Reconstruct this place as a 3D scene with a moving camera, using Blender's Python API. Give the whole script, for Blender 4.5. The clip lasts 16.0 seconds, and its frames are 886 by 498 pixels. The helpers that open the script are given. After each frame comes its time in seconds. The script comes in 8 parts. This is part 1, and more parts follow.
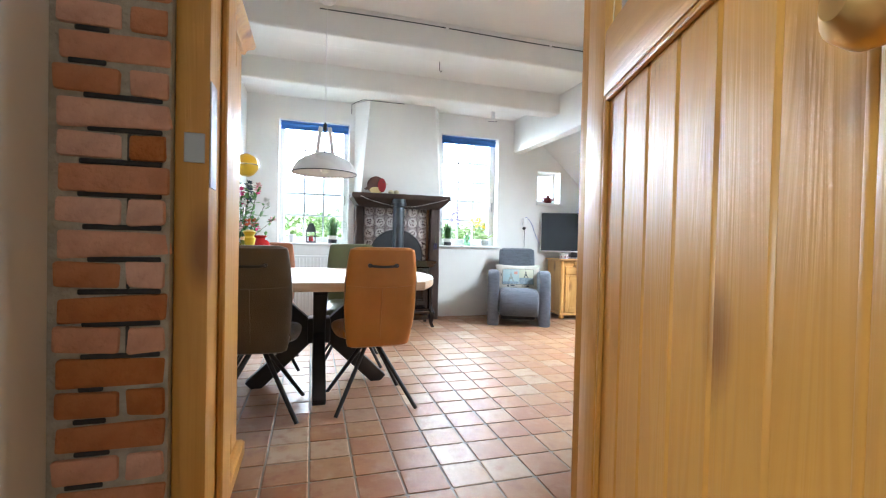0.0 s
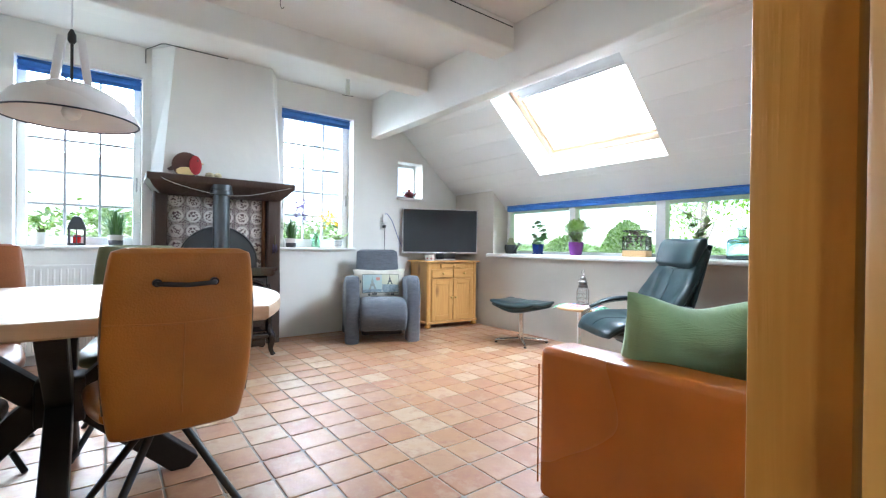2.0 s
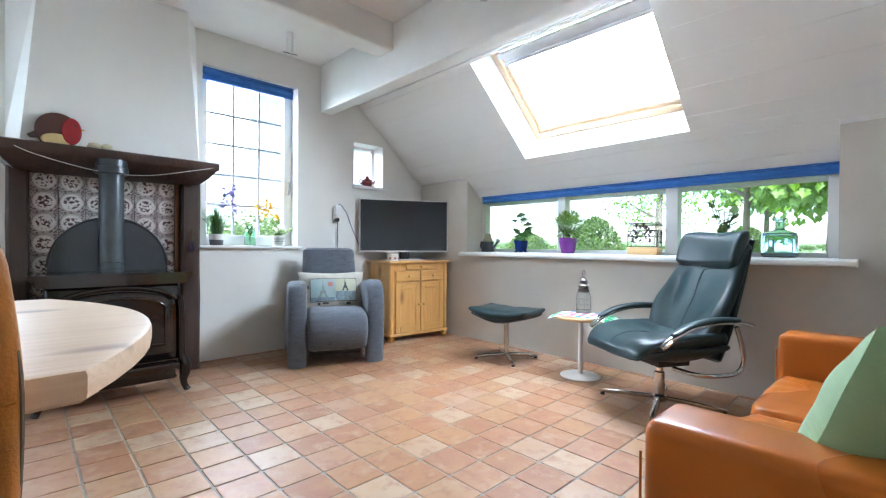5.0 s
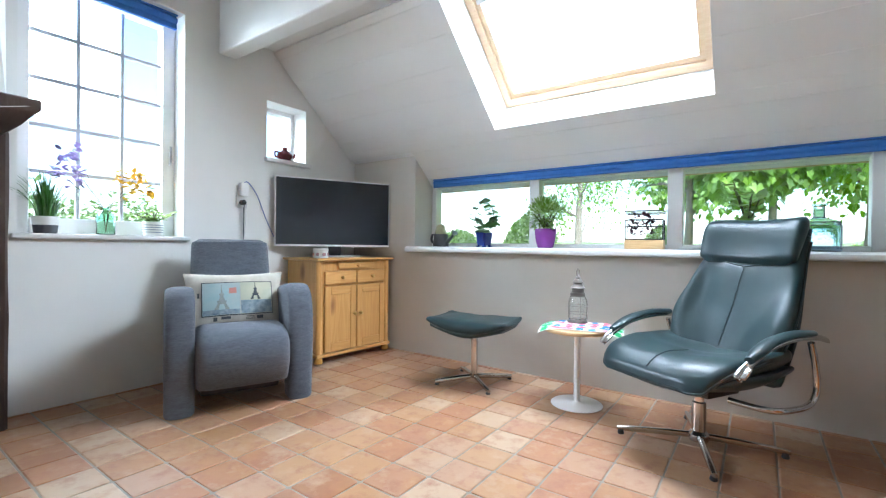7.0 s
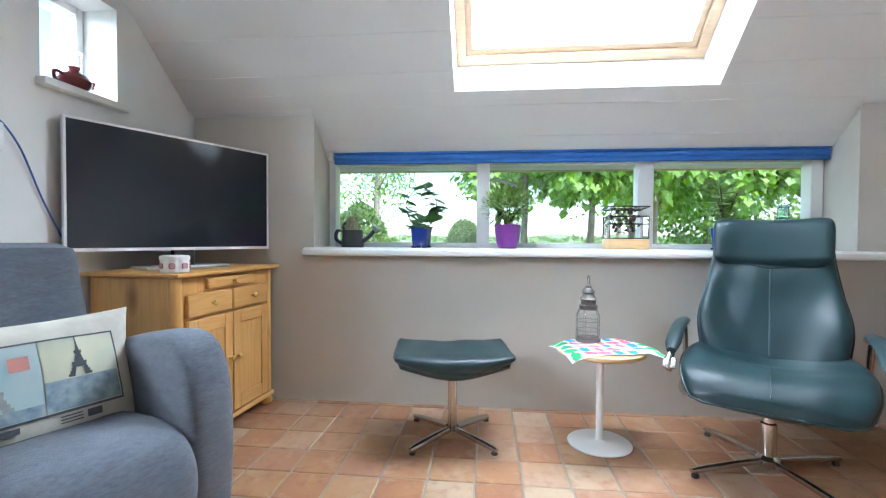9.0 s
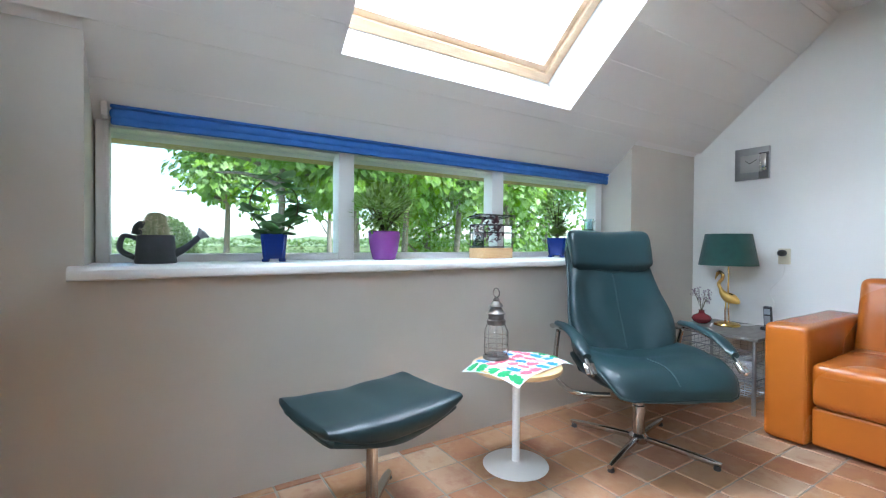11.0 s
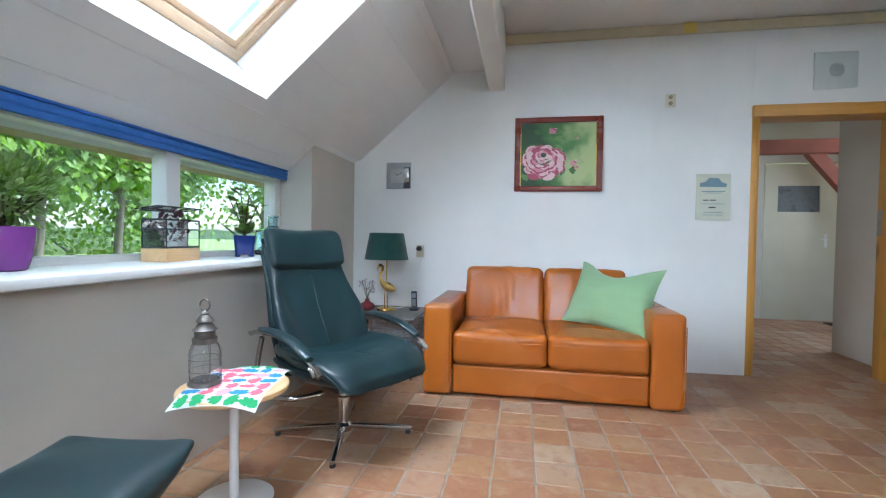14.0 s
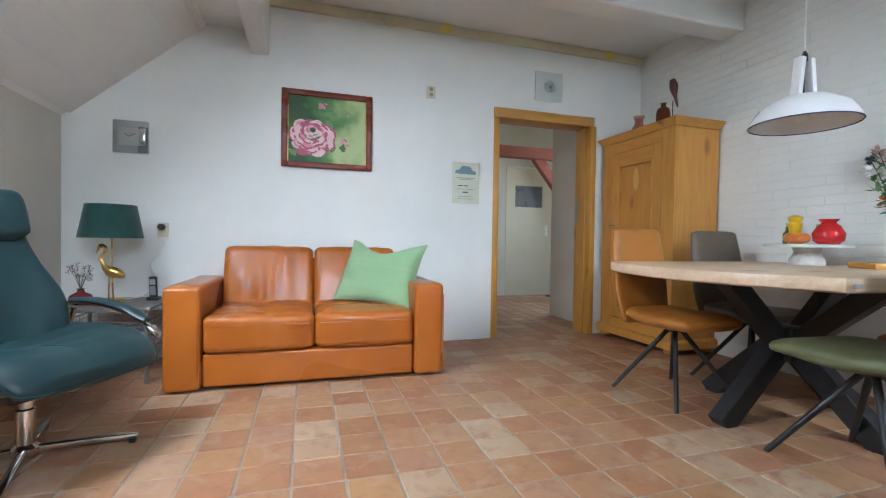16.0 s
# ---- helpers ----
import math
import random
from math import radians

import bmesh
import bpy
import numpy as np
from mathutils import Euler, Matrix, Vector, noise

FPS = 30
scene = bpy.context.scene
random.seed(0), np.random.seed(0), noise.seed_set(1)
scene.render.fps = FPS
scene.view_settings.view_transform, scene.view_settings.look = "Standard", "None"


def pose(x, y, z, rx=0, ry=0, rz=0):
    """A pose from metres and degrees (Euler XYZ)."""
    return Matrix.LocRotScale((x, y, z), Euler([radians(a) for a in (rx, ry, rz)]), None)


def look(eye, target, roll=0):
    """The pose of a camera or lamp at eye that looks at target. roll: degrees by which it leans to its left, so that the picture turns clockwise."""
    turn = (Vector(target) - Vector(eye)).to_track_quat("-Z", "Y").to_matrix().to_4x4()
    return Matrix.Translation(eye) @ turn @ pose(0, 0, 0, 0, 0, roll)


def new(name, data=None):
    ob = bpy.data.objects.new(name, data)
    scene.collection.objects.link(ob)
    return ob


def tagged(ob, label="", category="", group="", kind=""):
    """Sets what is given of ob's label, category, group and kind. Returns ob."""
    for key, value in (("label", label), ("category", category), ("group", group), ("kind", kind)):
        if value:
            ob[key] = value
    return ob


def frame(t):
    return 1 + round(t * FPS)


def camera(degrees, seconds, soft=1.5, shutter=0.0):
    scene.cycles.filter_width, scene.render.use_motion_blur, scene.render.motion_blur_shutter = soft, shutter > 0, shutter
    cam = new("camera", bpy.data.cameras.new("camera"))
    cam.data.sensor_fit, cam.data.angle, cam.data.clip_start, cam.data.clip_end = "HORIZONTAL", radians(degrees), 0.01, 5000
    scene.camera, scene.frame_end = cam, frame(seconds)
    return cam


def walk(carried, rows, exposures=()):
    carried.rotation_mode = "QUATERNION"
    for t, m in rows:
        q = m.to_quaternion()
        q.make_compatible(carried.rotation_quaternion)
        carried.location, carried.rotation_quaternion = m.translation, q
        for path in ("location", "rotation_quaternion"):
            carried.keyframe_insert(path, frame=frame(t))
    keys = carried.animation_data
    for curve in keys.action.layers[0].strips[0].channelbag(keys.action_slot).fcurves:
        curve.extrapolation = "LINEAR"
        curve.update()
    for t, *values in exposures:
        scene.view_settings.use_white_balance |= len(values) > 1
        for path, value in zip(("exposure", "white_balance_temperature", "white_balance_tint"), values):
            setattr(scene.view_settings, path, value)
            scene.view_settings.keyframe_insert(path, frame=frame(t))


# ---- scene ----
cam = camera(90.2, 16.0, soft=1.2)
PATH = [
    (0, (-0.775, -1.162, 1.009), (-0.206, 0.755, 0.974), 1.3),
    (0.5, (-0.739, -0.853, 1.02), (0.011, 1.001, 0.992), 1.3),
    (1, (-0.681, -0.566, 1.003), (0.285, 1.185, 0.981), 1.0),
    (1.5, (-0.627, -0.374, 0.998), (0.488, 1.286, 0.978), 0.8),
    (2, (-0.578, -0.231, 0.981), (0.629, 1.364, 0.97), 0.7),
    (2.5, (-0.516, -0.121, 0.989), (0.744, 1.432, 0.972), 0.7),
    (3, (-0.458, -0.011, 0.988), (0.856, 1.497, 0.972), 0.7),
    (3.5, (-0.401, 0.094, 0.985), (0.929, 1.587, 0.969), 0.6),
    (6, (-0.016, 0.894, 0.935), (1.448, 2.257, 0.926), 0.6),
    (6.5, (0.097, 1.105, 0.921), (1.633, 2.385, 0.911), 0.7),
    (7, (0.273, 1.349, 0.913), (1.901, 2.51, 0.899), 0.7),
    (7.5, (0.444, 1.634, 0.93), (2.164, 2.655, 0.92), 0.7),
    (8, (0.55, 2.007, 0.949), (2.392, 2.786, 0.925), 0.4),
    (10.5, (1.098, 3.42, 0.961), (2.942, 2.648, 0.935), 0.5),
    (11, (1.339, 3.521, 0.988), (3.021, 2.439, 0.963), 0.4),
    (11.5, (1.501, 3.597, 1.025), (3.009, 2.283, 0.989), 0.6),
    (12, (1.615, 3.633, 1.076), (2.9, 2.101, 1.032), 0.6),
    (12.5, (1.699, 3.65, 1.067), (2.775, 1.964, 1.021), 0.6),
    (13, (1.733, 3.665, 1.042), (2.591, 1.859, 0.999), 0.7),
    (13.5, (1.748, 3.691, 1.043), (2.349, 1.784, 1.0), 0.8),
    (14, (1.73, 3.701, 1.029), (2.08, 1.732, 0.981), 0.9),
    (14.5, (1.72, 3.682, 0.992), (1.877, 1.688, 0.947), 0.8),
    (15, (1.681, 3.666, 0.939), (1.612, 1.668, 0.896), 0.9),
    (15.5, (1.655, 3.658, 0.894), (1.335, 1.685, 0.857), 0.8),
    (16, (1.613, 3.61, 0.866), (1.019, 1.701, 0.833), 0.9),
]
walk(cam, [(t, look(e, g, r)) for t, e, g, r in PATH],
     exposures=[(0.0, 2.62, 5640, 6), (1.0, 2.46, 5600, 6), (2.0, 2.36, 5500, 6), (3.5, 2.24, 5470, 6), (7.0, 2.1, 5460, 6), (11.0, 1.86, 5440, 6),
                (12.0, 1.64, 5360, 6), (12.5, 1.57, 5350, 6), (13.5, 1.54, 5370, 6), (15.0, 1.62, 5500, 6), (16.0, 1.64, 5580, 6)])

from mathutils import bvhtree

# ---- light ----
world = bpy.data.worlds.new("sky")
scene.world = world
world.use_nodes = True
wn = world.node_tree
sky = wn.nodes.new("ShaderNodeTexSky")
sky.sky_type = 'NISHITA'
sky.sun_disc = False
sky.sun_elevation, sky.sun_rotation = radians(49), radians(238)
sky.dust_density, sky.air_density = 1.5, 1.0
wn.links.new(sky.outputs[0], wn.nodes["Background"].inputs[0])
wn.nodes["Background"].inputs[1].default_value = 0.15
sun = new("sun", bpy.data.lights.new("sun", 'SUN'))
sun.data.energy, sun.data.angle, sun.data.color = 3.2, radians(15), (1, 0.96, 0.9)
sun.matrix_world = look((-8, -5, 11), (0, 0, 0))


def area_lamp(name, eye, target, w, h, power):
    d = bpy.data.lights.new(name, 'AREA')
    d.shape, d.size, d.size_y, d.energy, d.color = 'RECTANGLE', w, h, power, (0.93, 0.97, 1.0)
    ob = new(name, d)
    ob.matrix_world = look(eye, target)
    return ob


# Stand in for the sky's light at the tall windows and the skylight.
area_lamp("garden_daylight", (0.25, 6.4, 2.85), (0.25, 3.6, 2.15), 3.4, 1.7, 165)
area_lamp("skylight_daylight", (2.97, 2.22, 2.43), (2.2, 2.22, 1.55), 1.34, 1.0, 30)
# Added fill that brightens the hall; no window or lamp stands there.
area_lamp("hall_daylight", (-2.5, -2.1, 1.9), (-0.6, -0.75, 1.0), 0.8, 1.0, 9)


# ---- materials ----
def nodes_of(name):
    m = bpy.data.materials.new(name)
    m.use_nodes = True
    return m, m.node_tree, m.node_tree.nodes["Principled BSDF"]


def surf(name, a, b=None, scale=6.0, rough=0.5, metal=0.0, bump=0.0, bscale=60.0, stretch=(1, 1, 1), detail=6.0,
         spread=0.0, island=False, rvar=0.12, coat=0.0, sheen=0.0, spec=0.5):
    """A surface that goes from colour a to b by noise, with a second, larger noise for wear, and fine bump."""
    m, t, p = nodes_of(name)
    b = b or tuple(c * 0.85 for c in a)
    co = t.nodes.new("ShaderNodeTexCoord")
    mp = t.nodes.new("ShaderNodeMapping")
    mp.inputs["Scale"].default_value = stretch
    t.links.new(co.outputs["Object"], mp.inputs[0])
    n = t.nodes.new("ShaderNodeTexNoise")
    n.inputs["Scale"].default_value, n.inputs["Detail"].default_value = scale, detail
    t.links.new(mp.outputs[0], n.inputs["Vector"])
    big = t.nodes.new("ShaderNodeTexNoise")
    big.inputs["Scale"].default_value = scale * 0.22
    t.links.new(mp.outputs[0], big.inputs["Vector"])
    mixf = t.nodes.new("ShaderNodeMath")
    mixf.operation = 'MULTIPLY_ADD'
    mixf.inputs[1].default_value = 0.65
    t.links.new(n.outputs["Fac"], mixf.inputs[0])
    half = t.nodes.new("ShaderNodeMath")
    half.operation = 'MULTIPLY'
    half.inputs[1].default_value = 0.35
    t.links.new(big.outputs["Fac"], half.inputs[0])
    t.links.new(half.outputs[0], mixf.inputs[2])
    r = t.nodes.new("ShaderNodeValToRGB")
    r.color_ramp.elements[0].position, r.color_ramp.elements[1].position = 0.36, 0.64
    r.color_ramp.elements[0].color, r.color_ramp.elements[1].color = (*a, 1), (*b, 1)
    t.links.new(mixf.outputs[0], r.inputs[0])
    col = r.outputs[0]
    if spread:
        if island:
            rnd = t.nodes.new("ShaderNodeNewGeometry").outputs["Random Per Island"]
        else:
            rnd = t.nodes.new("ShaderNodeObjectInfo").outputs["Random"]
        hsv = t.nodes.new("ShaderNodeHueSaturation")
        for key, lo, hi in (("Value", 1 - spread, 1 + spread), ("Saturation", 1 + spread * 0.9, 1 - spread * 0.9)):
            mr = t.nodes.new("ShaderNodeMapRange")
            mr.inputs["To Min"].default_value, mr.inputs["To Max"].default_value = lo, hi
            t.links.new(rnd, mr.inputs["Value"])
            t.links.new(mr.outputs[0], hsv.inputs[key])
        t.links.new(col, hsv.inputs["Color"])
        col = hsv.outputs[0]
    t.links.new(col, p.inputs["Base Color"])
    rr = t.nodes.new("ShaderNodeMapRange")
    rr.inputs["To Min"].default_value, rr.inputs["To Max"].default_value = max(0.02, rough - rvar), min(1, rough + rvar)
    t.links.new(big.outputs["Fac"], rr.inputs["Value"])
    t.links.new(rr.outputs[0], p.inputs["Roughness"])
    p.inputs["Metallic"].default_value = metal
    p.inputs["Coat Weight"].default_value = coat
    p.inputs["Sheen Weight"].default_value = sheen
    p.inputs["Specular IOR Level"].default_value = spec
    if bump:
        bn = t.nodes.new("ShaderNodeTexNoise")
        bn.inputs["Scale"].default_value, bn.inputs["Detail"].default_value = bscale, 4
        t.links.new(mp.outputs[0], bn.inputs["Vector"])
        bp = t.nodes.new("ShaderNodeBump")
        bp.inputs["Strength"].default_value, bp.inputs["Distance"].default_value = bump, 0.01
        t.links.new(bn.outputs["Fac"], bp.inputs["Height"])
        t.links.new(bp.outputs[0], p.inputs["Normal"])
    return m


def pine(name, light, dark, along='Z', rough=0.42, knots=True):
    """Varnished pine: growth rings drawn out along one axis, with knots."""
    m, t, p = nodes_of(name)
    co = t.nodes.new("ShaderNodeTexCoord")
    mp = t.nodes.new("ShaderNodeMapping")
    s = {'X': (0.5, 9, 9), 'Y': (9, 0.5, 9), 'Z': (9, 9, 0.5)}[along]
    mp.inputs["Scale"].default_value = s
    t.links.new(co.outputs["Object"], mp.inputs[0])
    n = t.nodes.new("ShaderNodeTexNoise")
    n.inputs["Scale"].default_value, n.inputs["Detail"].default_value, n.inputs["Distortion"].default_value = 1.6, 5, 0.8
    t.links.new(mp.outputs[0], n.inputs["Vector"])
    w = t.nodes.new("ShaderNodeMath")
    w.operation = 'SINE'
    mul = t.nodes.new("ShaderNodeMath")
    mul.operation = 'MULTIPLY'
    mul.inputs[1].default_value = 42
    t.links.new(n.outputs["Fac"], mul.inputs[0])
    t.links.new(mul.outputs[0], w.inputs[0])
    r = t.nodes.new("ShaderNodeMapRange")
    r.inputs["From Min"].default_value = -1
    r.inputs["To Max"].default_value = 0.42
    t.links.new(w.outputs[0], r.inputs["Value"])
    mix = t.nodes.new("ShaderNodeMix")
    mix.data_type = 'RGBA'
    mix.inputs["A"].default_value, mix.inputs["B"].default_value = (*light, 1), (*dark, 1)
    t.links.new(r.outputs[0], mix.inputs["Factor"])
    col = mix.outputs["Result"]
    if knots:
        kp = t.nodes.new("ShaderNodeMapping")
        kp.inputs["Scale"].default_value = {'X': (2.2, 5, 5), 'Y': (5, 2.2, 5), 'Z': (5, 5, 2.2)}[along]
        t.links.new(co.outputs["Object"], kp.inputs[0])
        v = t.nodes.new("ShaderNodeTexVoronoi")
        v.inputs["Scale"].default_value = 0.9
        t.links.new(kp.outputs[0], v.inputs["Vector"])
        kr = t.nodes.new("ShaderNodeMapRange")
        kr.inputs["From Min"].default_value, kr.inputs["From Max"].default_value = 0.07, 0.19
        kr.inputs["To Min"].default_value, kr.inputs["To Max"].default_value = 0.75, 0.0
        t.links.new(v.outputs["Distance"], kr.inputs["Value"])
        mk = t.nodes.new("ShaderNodeMix")
        mk.data_type = 'RGBA'
        mk.inputs["B"].default_value = (dark[0] * 0.4, dark[1] * 0.3, dark[2] * 0.3, 1)
        t.links.new(kr.outputs[0], mk.inputs["Factor"])
        t.links.new(col, mk.inputs["A"])
        col = mk.outputs["Result"]
    t.links.new(col, p.inputs["Base Color"])
    p.inputs["Roughness"].default_value = rough
    p.inputs["Coat Weight"].default_value, p.inputs["Coat Roughness"].default_value = 0.1, 0.35
    bp = t.nodes.new("ShaderNodeBump")
    bp.inputs["Strength"].default_value, bp.inputs["Distance"].default_value = 0.08, 0.004
    t.links.new(w.outputs[0], bp.inputs["Height"])
    t.links.new(bp.outputs[0], p.inputs["Normal"])
    return m


def clear_glass(name, tint=(1, 1, 1), rough=0.0):
    m, t, p = nodes_of(name)
    p.inputs["Base Color"].default_value = (*tint, 1)
    p.inputs["Transmission Weight"].default_value, p.inputs["Roughness"].default_value = 1.0, rough
    p.inputs["IOR"].default_value = 1.45
    return m


def leafy(m, share=0.55):
    """Lets light through a leaf."""
    t = m.node_tree
    p, out = t.nodes["Principled BSDF"], t.nodes["Material Output"]
    tr = t.nodes.new("ShaderNodeBsdfTranslucent")
    mix = t.nodes.new("ShaderNodeMixShader")
    mix.inputs[0].default_value = share
    src = p.inputs["Base Color"].links[0].from_socket
    t.links.new(src, tr.inputs["Color"])
    t.links.new(p.outputs[0], mix.inputs[1])
    t.links.new(tr.outputs[0], mix.inputs[2])
    t.links.new(mix.outputs[0], out.inputs["Surface"])
    return m


WHITE = surf("white_wall_paint", (0.80, 0.80, 0.77), (0.76, 0.755, 0.73), 2.5, 0.8, bump=0.25, bscale=9)
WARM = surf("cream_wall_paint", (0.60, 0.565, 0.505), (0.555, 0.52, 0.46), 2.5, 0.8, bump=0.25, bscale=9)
CEIL = surf("ceiling_paint", (0.79, 0.785, 0.765), (0.74, 0.735, 0.71), 1.6, 0.75, bump=0.1, bscale=20)
BEAMW = surf("beam_paint", (0.78, 0.775, 0.75), (0.72, 0.71, 0.68), 3, 0.6, bump=0.2, bscale=12)
TRIMW = surf("gloss_white_paint", (0.82, 0.82, 0.81), (0.78, 0.78, 0.77), 4, 0.35, bump=0.03)
CREAM = surf("cream_paint", (0.66, 0.6, 0.42), (0.6, 0.54, 0.36), 4, 0.5)
YELLOWTAPE = surf("yellow_tape", (0.75, 0.6, 0.14), (0.7, 0.55, 0.12), 8, 0.5)
PINE = pine("pine_varnish", (0.56, 0.285, 0.05), (0.48, 0.222, 0.032))
PINEX = pine("pine_varnish_across", (0.56, 0.285, 0.05), (0.48, 0.222, 0.032), 'X')
PINEY = pine("pine_varnish_along", (0.56, 0.285, 0.05), (0.48, 0.222, 0.032), 'Y')
CABPINE = pine("light_pine", (0.69, 0.395, 0.125), (0.56, 0.265, 0.066))
CABPINEX = pine("light_pine_across", (0.69, 0.395, 0.125), (0.56, 0.265, 0.066), 'X')
OAK = pine("oiled_oak", (0.64, 0.47, 0.32), (0.50, 0.335, 0.20), 'X', 0.42)
SKYWOOD = pine("skylight_pine", (0.74, 0.50, 0.25), (0.64, 0.38, 0.16), 'Y', 0.4, False)
WARDPINE = pine("wardrobe_pine", (0.55, 0.265, 0.048), (0.42, 0.165, 0.026))
WARDPINEY = pine("wardrobe_pine_across", (0.55, 0.265, 0.048), (0.42, 0.165, 0.026), 'Y')
SKYFRAME = pine("roof_window_pine", (0.52, 0.385, 0.25), (0.44, 0.305, 0.18), 'Y', 0.45, False)
GROUT = surf("grout", (0.31, 0.285, 0.24), (0.23, 0.21, 0.175), 14, 0.85, bump=0.3)


def terracotta(name, island):
    """Fired clay tile: each tile its own shade from ochre to rose, clouded with pale scuffs and redder patches."""
    m, t, p = nodes_of(name)
    L = t.links.new
    if island:
        rnd = t.nodes.new("ShaderNodeNewGeometry").outputs["Random Per Island"]
    else:
        rnd = t.nodes.new("ShaderNodeObjectInfo").outputs["Random"]
    co = t.nodes.new("ShaderNodeTexCoord")
    far = t.nodes.new("ShaderNodeMath")
    far.operation = 'MULTIPLY'
    far.inputs[1].default_value = 37.0
    L(rnd, far.inputs[0])
    at = t.nodes.new("ShaderNodeVectorMath")
    at.operation = 'ADD'
    L(co.outputs["Object"], at.inputs[0])
    L(far.outputs[0], at.inputs[1])

    def cloud(scale, detail, lo, hi, top):
        n = t.nodes.new("ShaderNodeTexNoise")
        n.inputs["Scale"].default_value, n.inputs["Detail"].default_value, n.inputs["Roughness"].default_value = scale, detail, 0.6
        L(at.outputs[0], n.inputs["Vector"])
        r = t.nodes.new("ShaderNodeMapRange")
        r.inputs["From Min"].default_value, r.inputs["From Max"].default_value, r.inputs["To Max"].default_value = lo, hi, top
        L(n.outputs["Fac"], r.inputs["Value"])
        return r.outputs[0], n

    def over(a, colour, fac):
        x = t.nodes.new("ShaderNodeMix")
        x.data_type = 'RGBA'
        L(a, x.inputs["A"])
        x.inputs["B"].default_value = (*colour, 1)
        L(fac, x.inputs["Factor"])
        return x.outputs["Result"]
    base = t.nodes.new("ShaderNodeValToRGB")
    shades = [(0.0, (0.275, 0.122, 0.058)), (0.2, (0.33, 0.152, 0.074)), (0.4, (0.355, 0.190, 0.088)), (0.58, (0.375, 0.218, 0.112)), (0.74, (0.325, 0.158, 0.088)), (0.92, (0.43, 0.305, 0.20))]
    while len(base.color_ramp.elements) < len(shades):
        base.color_ramp.elements.new(0.5)
    for e, (pos, c) in zip(base.color_ramp.elements, shades):
        e.position, e.color = pos, (*c, 1)
    L(rnd, base.inputs[0])
    scuff, n1 = cloud(11, 7, 0.52, 0.74, 0.75)
    rose, n2 = cloud(14, 5, 0.50, 0.70, 0.7)
    ochre, n3 = cloud(5, 3, 0.48, 0.75, 0.6)
    col = over(base.outputs[0], (0.37, 0.20, 0.080), ochre)
    col = over(col, (0.265, 0.105, 0.062), rose)
    col = over(col, (0.43, 0.305, 0.205), scuff)
    L(col, p.inputs["Base Color"])
    rr = t.nodes.new("ShaderNodeMapRange")
    rr.inputs["To Min"].default_value, rr.inputs["To Max"].default_value = 0.28, 0.58
    L(n1.outputs["Fac"], rr.inputs["Value"])
    L(rr.outputs[0], p.inputs["Roughness"])
    p.inputs["Specular IOR Level"].default_value = 0.42
    bp = t.nodes.new("ShaderNodeBump")
    bp.inputs["Strength"].default_value, bp.inputs["Distance"].default_value = 0.16, 0.006
    L(n2.outputs["Fac"], bp.inputs["Height"])
    L(bp.outputs[0], p.inputs["Normal"])
    return m


TILE = terracotta("terracotta_tile", False)
TILEJ = terracotta("terracotta_tile_field", True)
BRICK = surf("hall_brick", (0.58, 0.27, 0.15), (0.44, 0.19, 0.10), 22, 0.85, bump=1.0, bscale=45, spread=0.3)
MORTAR = surf("mortar", (0.44, 0.39, 0.31), (0.33, 0.29, 0.22), 30, 0.95, bump=0.8, bscale=80)
PITCH = surf("black_pointing", (0.02, 0.022, 0.025), (0.035, 0.035, 0.035), 30, 0.8, bump=0.5)
BLUE = surf("blue_blind_fabric", (0.05, 0.18, 0.56), (0.04, 0.15, 0.50), 30, 0.7, bump=0.15, bscale=250)
BLACK = surf("black_steel", (0.012, 0.013, 0.015), (0.02, 0.02, 0.022), 12, 0.42, bump=0.05)
CHROME = surf("chrome", (0.62, 0.61, 0.59), (0.55, 0.54, 0.52), 8, 0.14, metal=1.0, rvar=0.06)
BRASS = surf("brass", (0.75, 0.52, 0.2), (0.6, 0.4, 0.14), 12, 0.3, metal=1.0)
COGNAC = surf("cognac_leather", (0.44, 0.175, 0.025), (0.34, 0.12, 0.016), 5, 0.36, bump=0.25, bscale=180)
SOFAL = surf("sofa_leather", (0.43, 0.125, 0.0135), (0.37, 0.10, 0.0105), 4, 0.27, rvar=0.05, spec=0.45, bump=0.06, bscale=220)
TAUPE = surf("taupe_leather", (0.115, 0.085, 0.055), (0.085, 0.062, 0.04), 5, 0.38, bump=0.25, bscale=180)
OLIVE = surf("olive_leather", (0.15, 0.16, 0.075), (0.11, 0.12, 0.055), 5, 0.38, bump=0.25, bscale=180)
BROWNL = surf("brown_leather", (0.33, 0.12, 0.045), (0.25, 0.085, 0.03), 5, 0.4, bump=0.25, bscale=180)
PETROL = surf("green_leather", (0.013, 0.034, 0.038), (0.009, 0.024, 0.028), 4, 0.36, bump=0.05, bscale=240)
PETROLD = surf("green_leather_piping", (0.014, 0.034, 0.037), (0.010, 0.026, 0.029), 6, 0.4)
SEAM = surf("green_leather_stitch", (0.026, 0.048, 0.05), (0.02, 0.036, 0.04), 20, 0.5)
GREY = surf("grey_woven_fabric", (0.125, 0.14, 0.17), (0.08, 0.09, 0.112), 60, 0.9, bump=0.6, bscale=260, stretch=(1, 1, 3), sheen=0.2)
GREENP = surf("green_ribbed_fabric", (0.275, 0.43, 0.225), (0.26, 0.405, 0.21), 40, 0.9, bump=0.22, bscale=110, stretch=(0.15, 2.2, 0.15), sheen=0.3)
IRON = surf("cast_iron", (0.013, 0.0085, 0.008), (0.021, 0.013, 0.011), 10, 0.2, bump=0.04, coat=0.5)
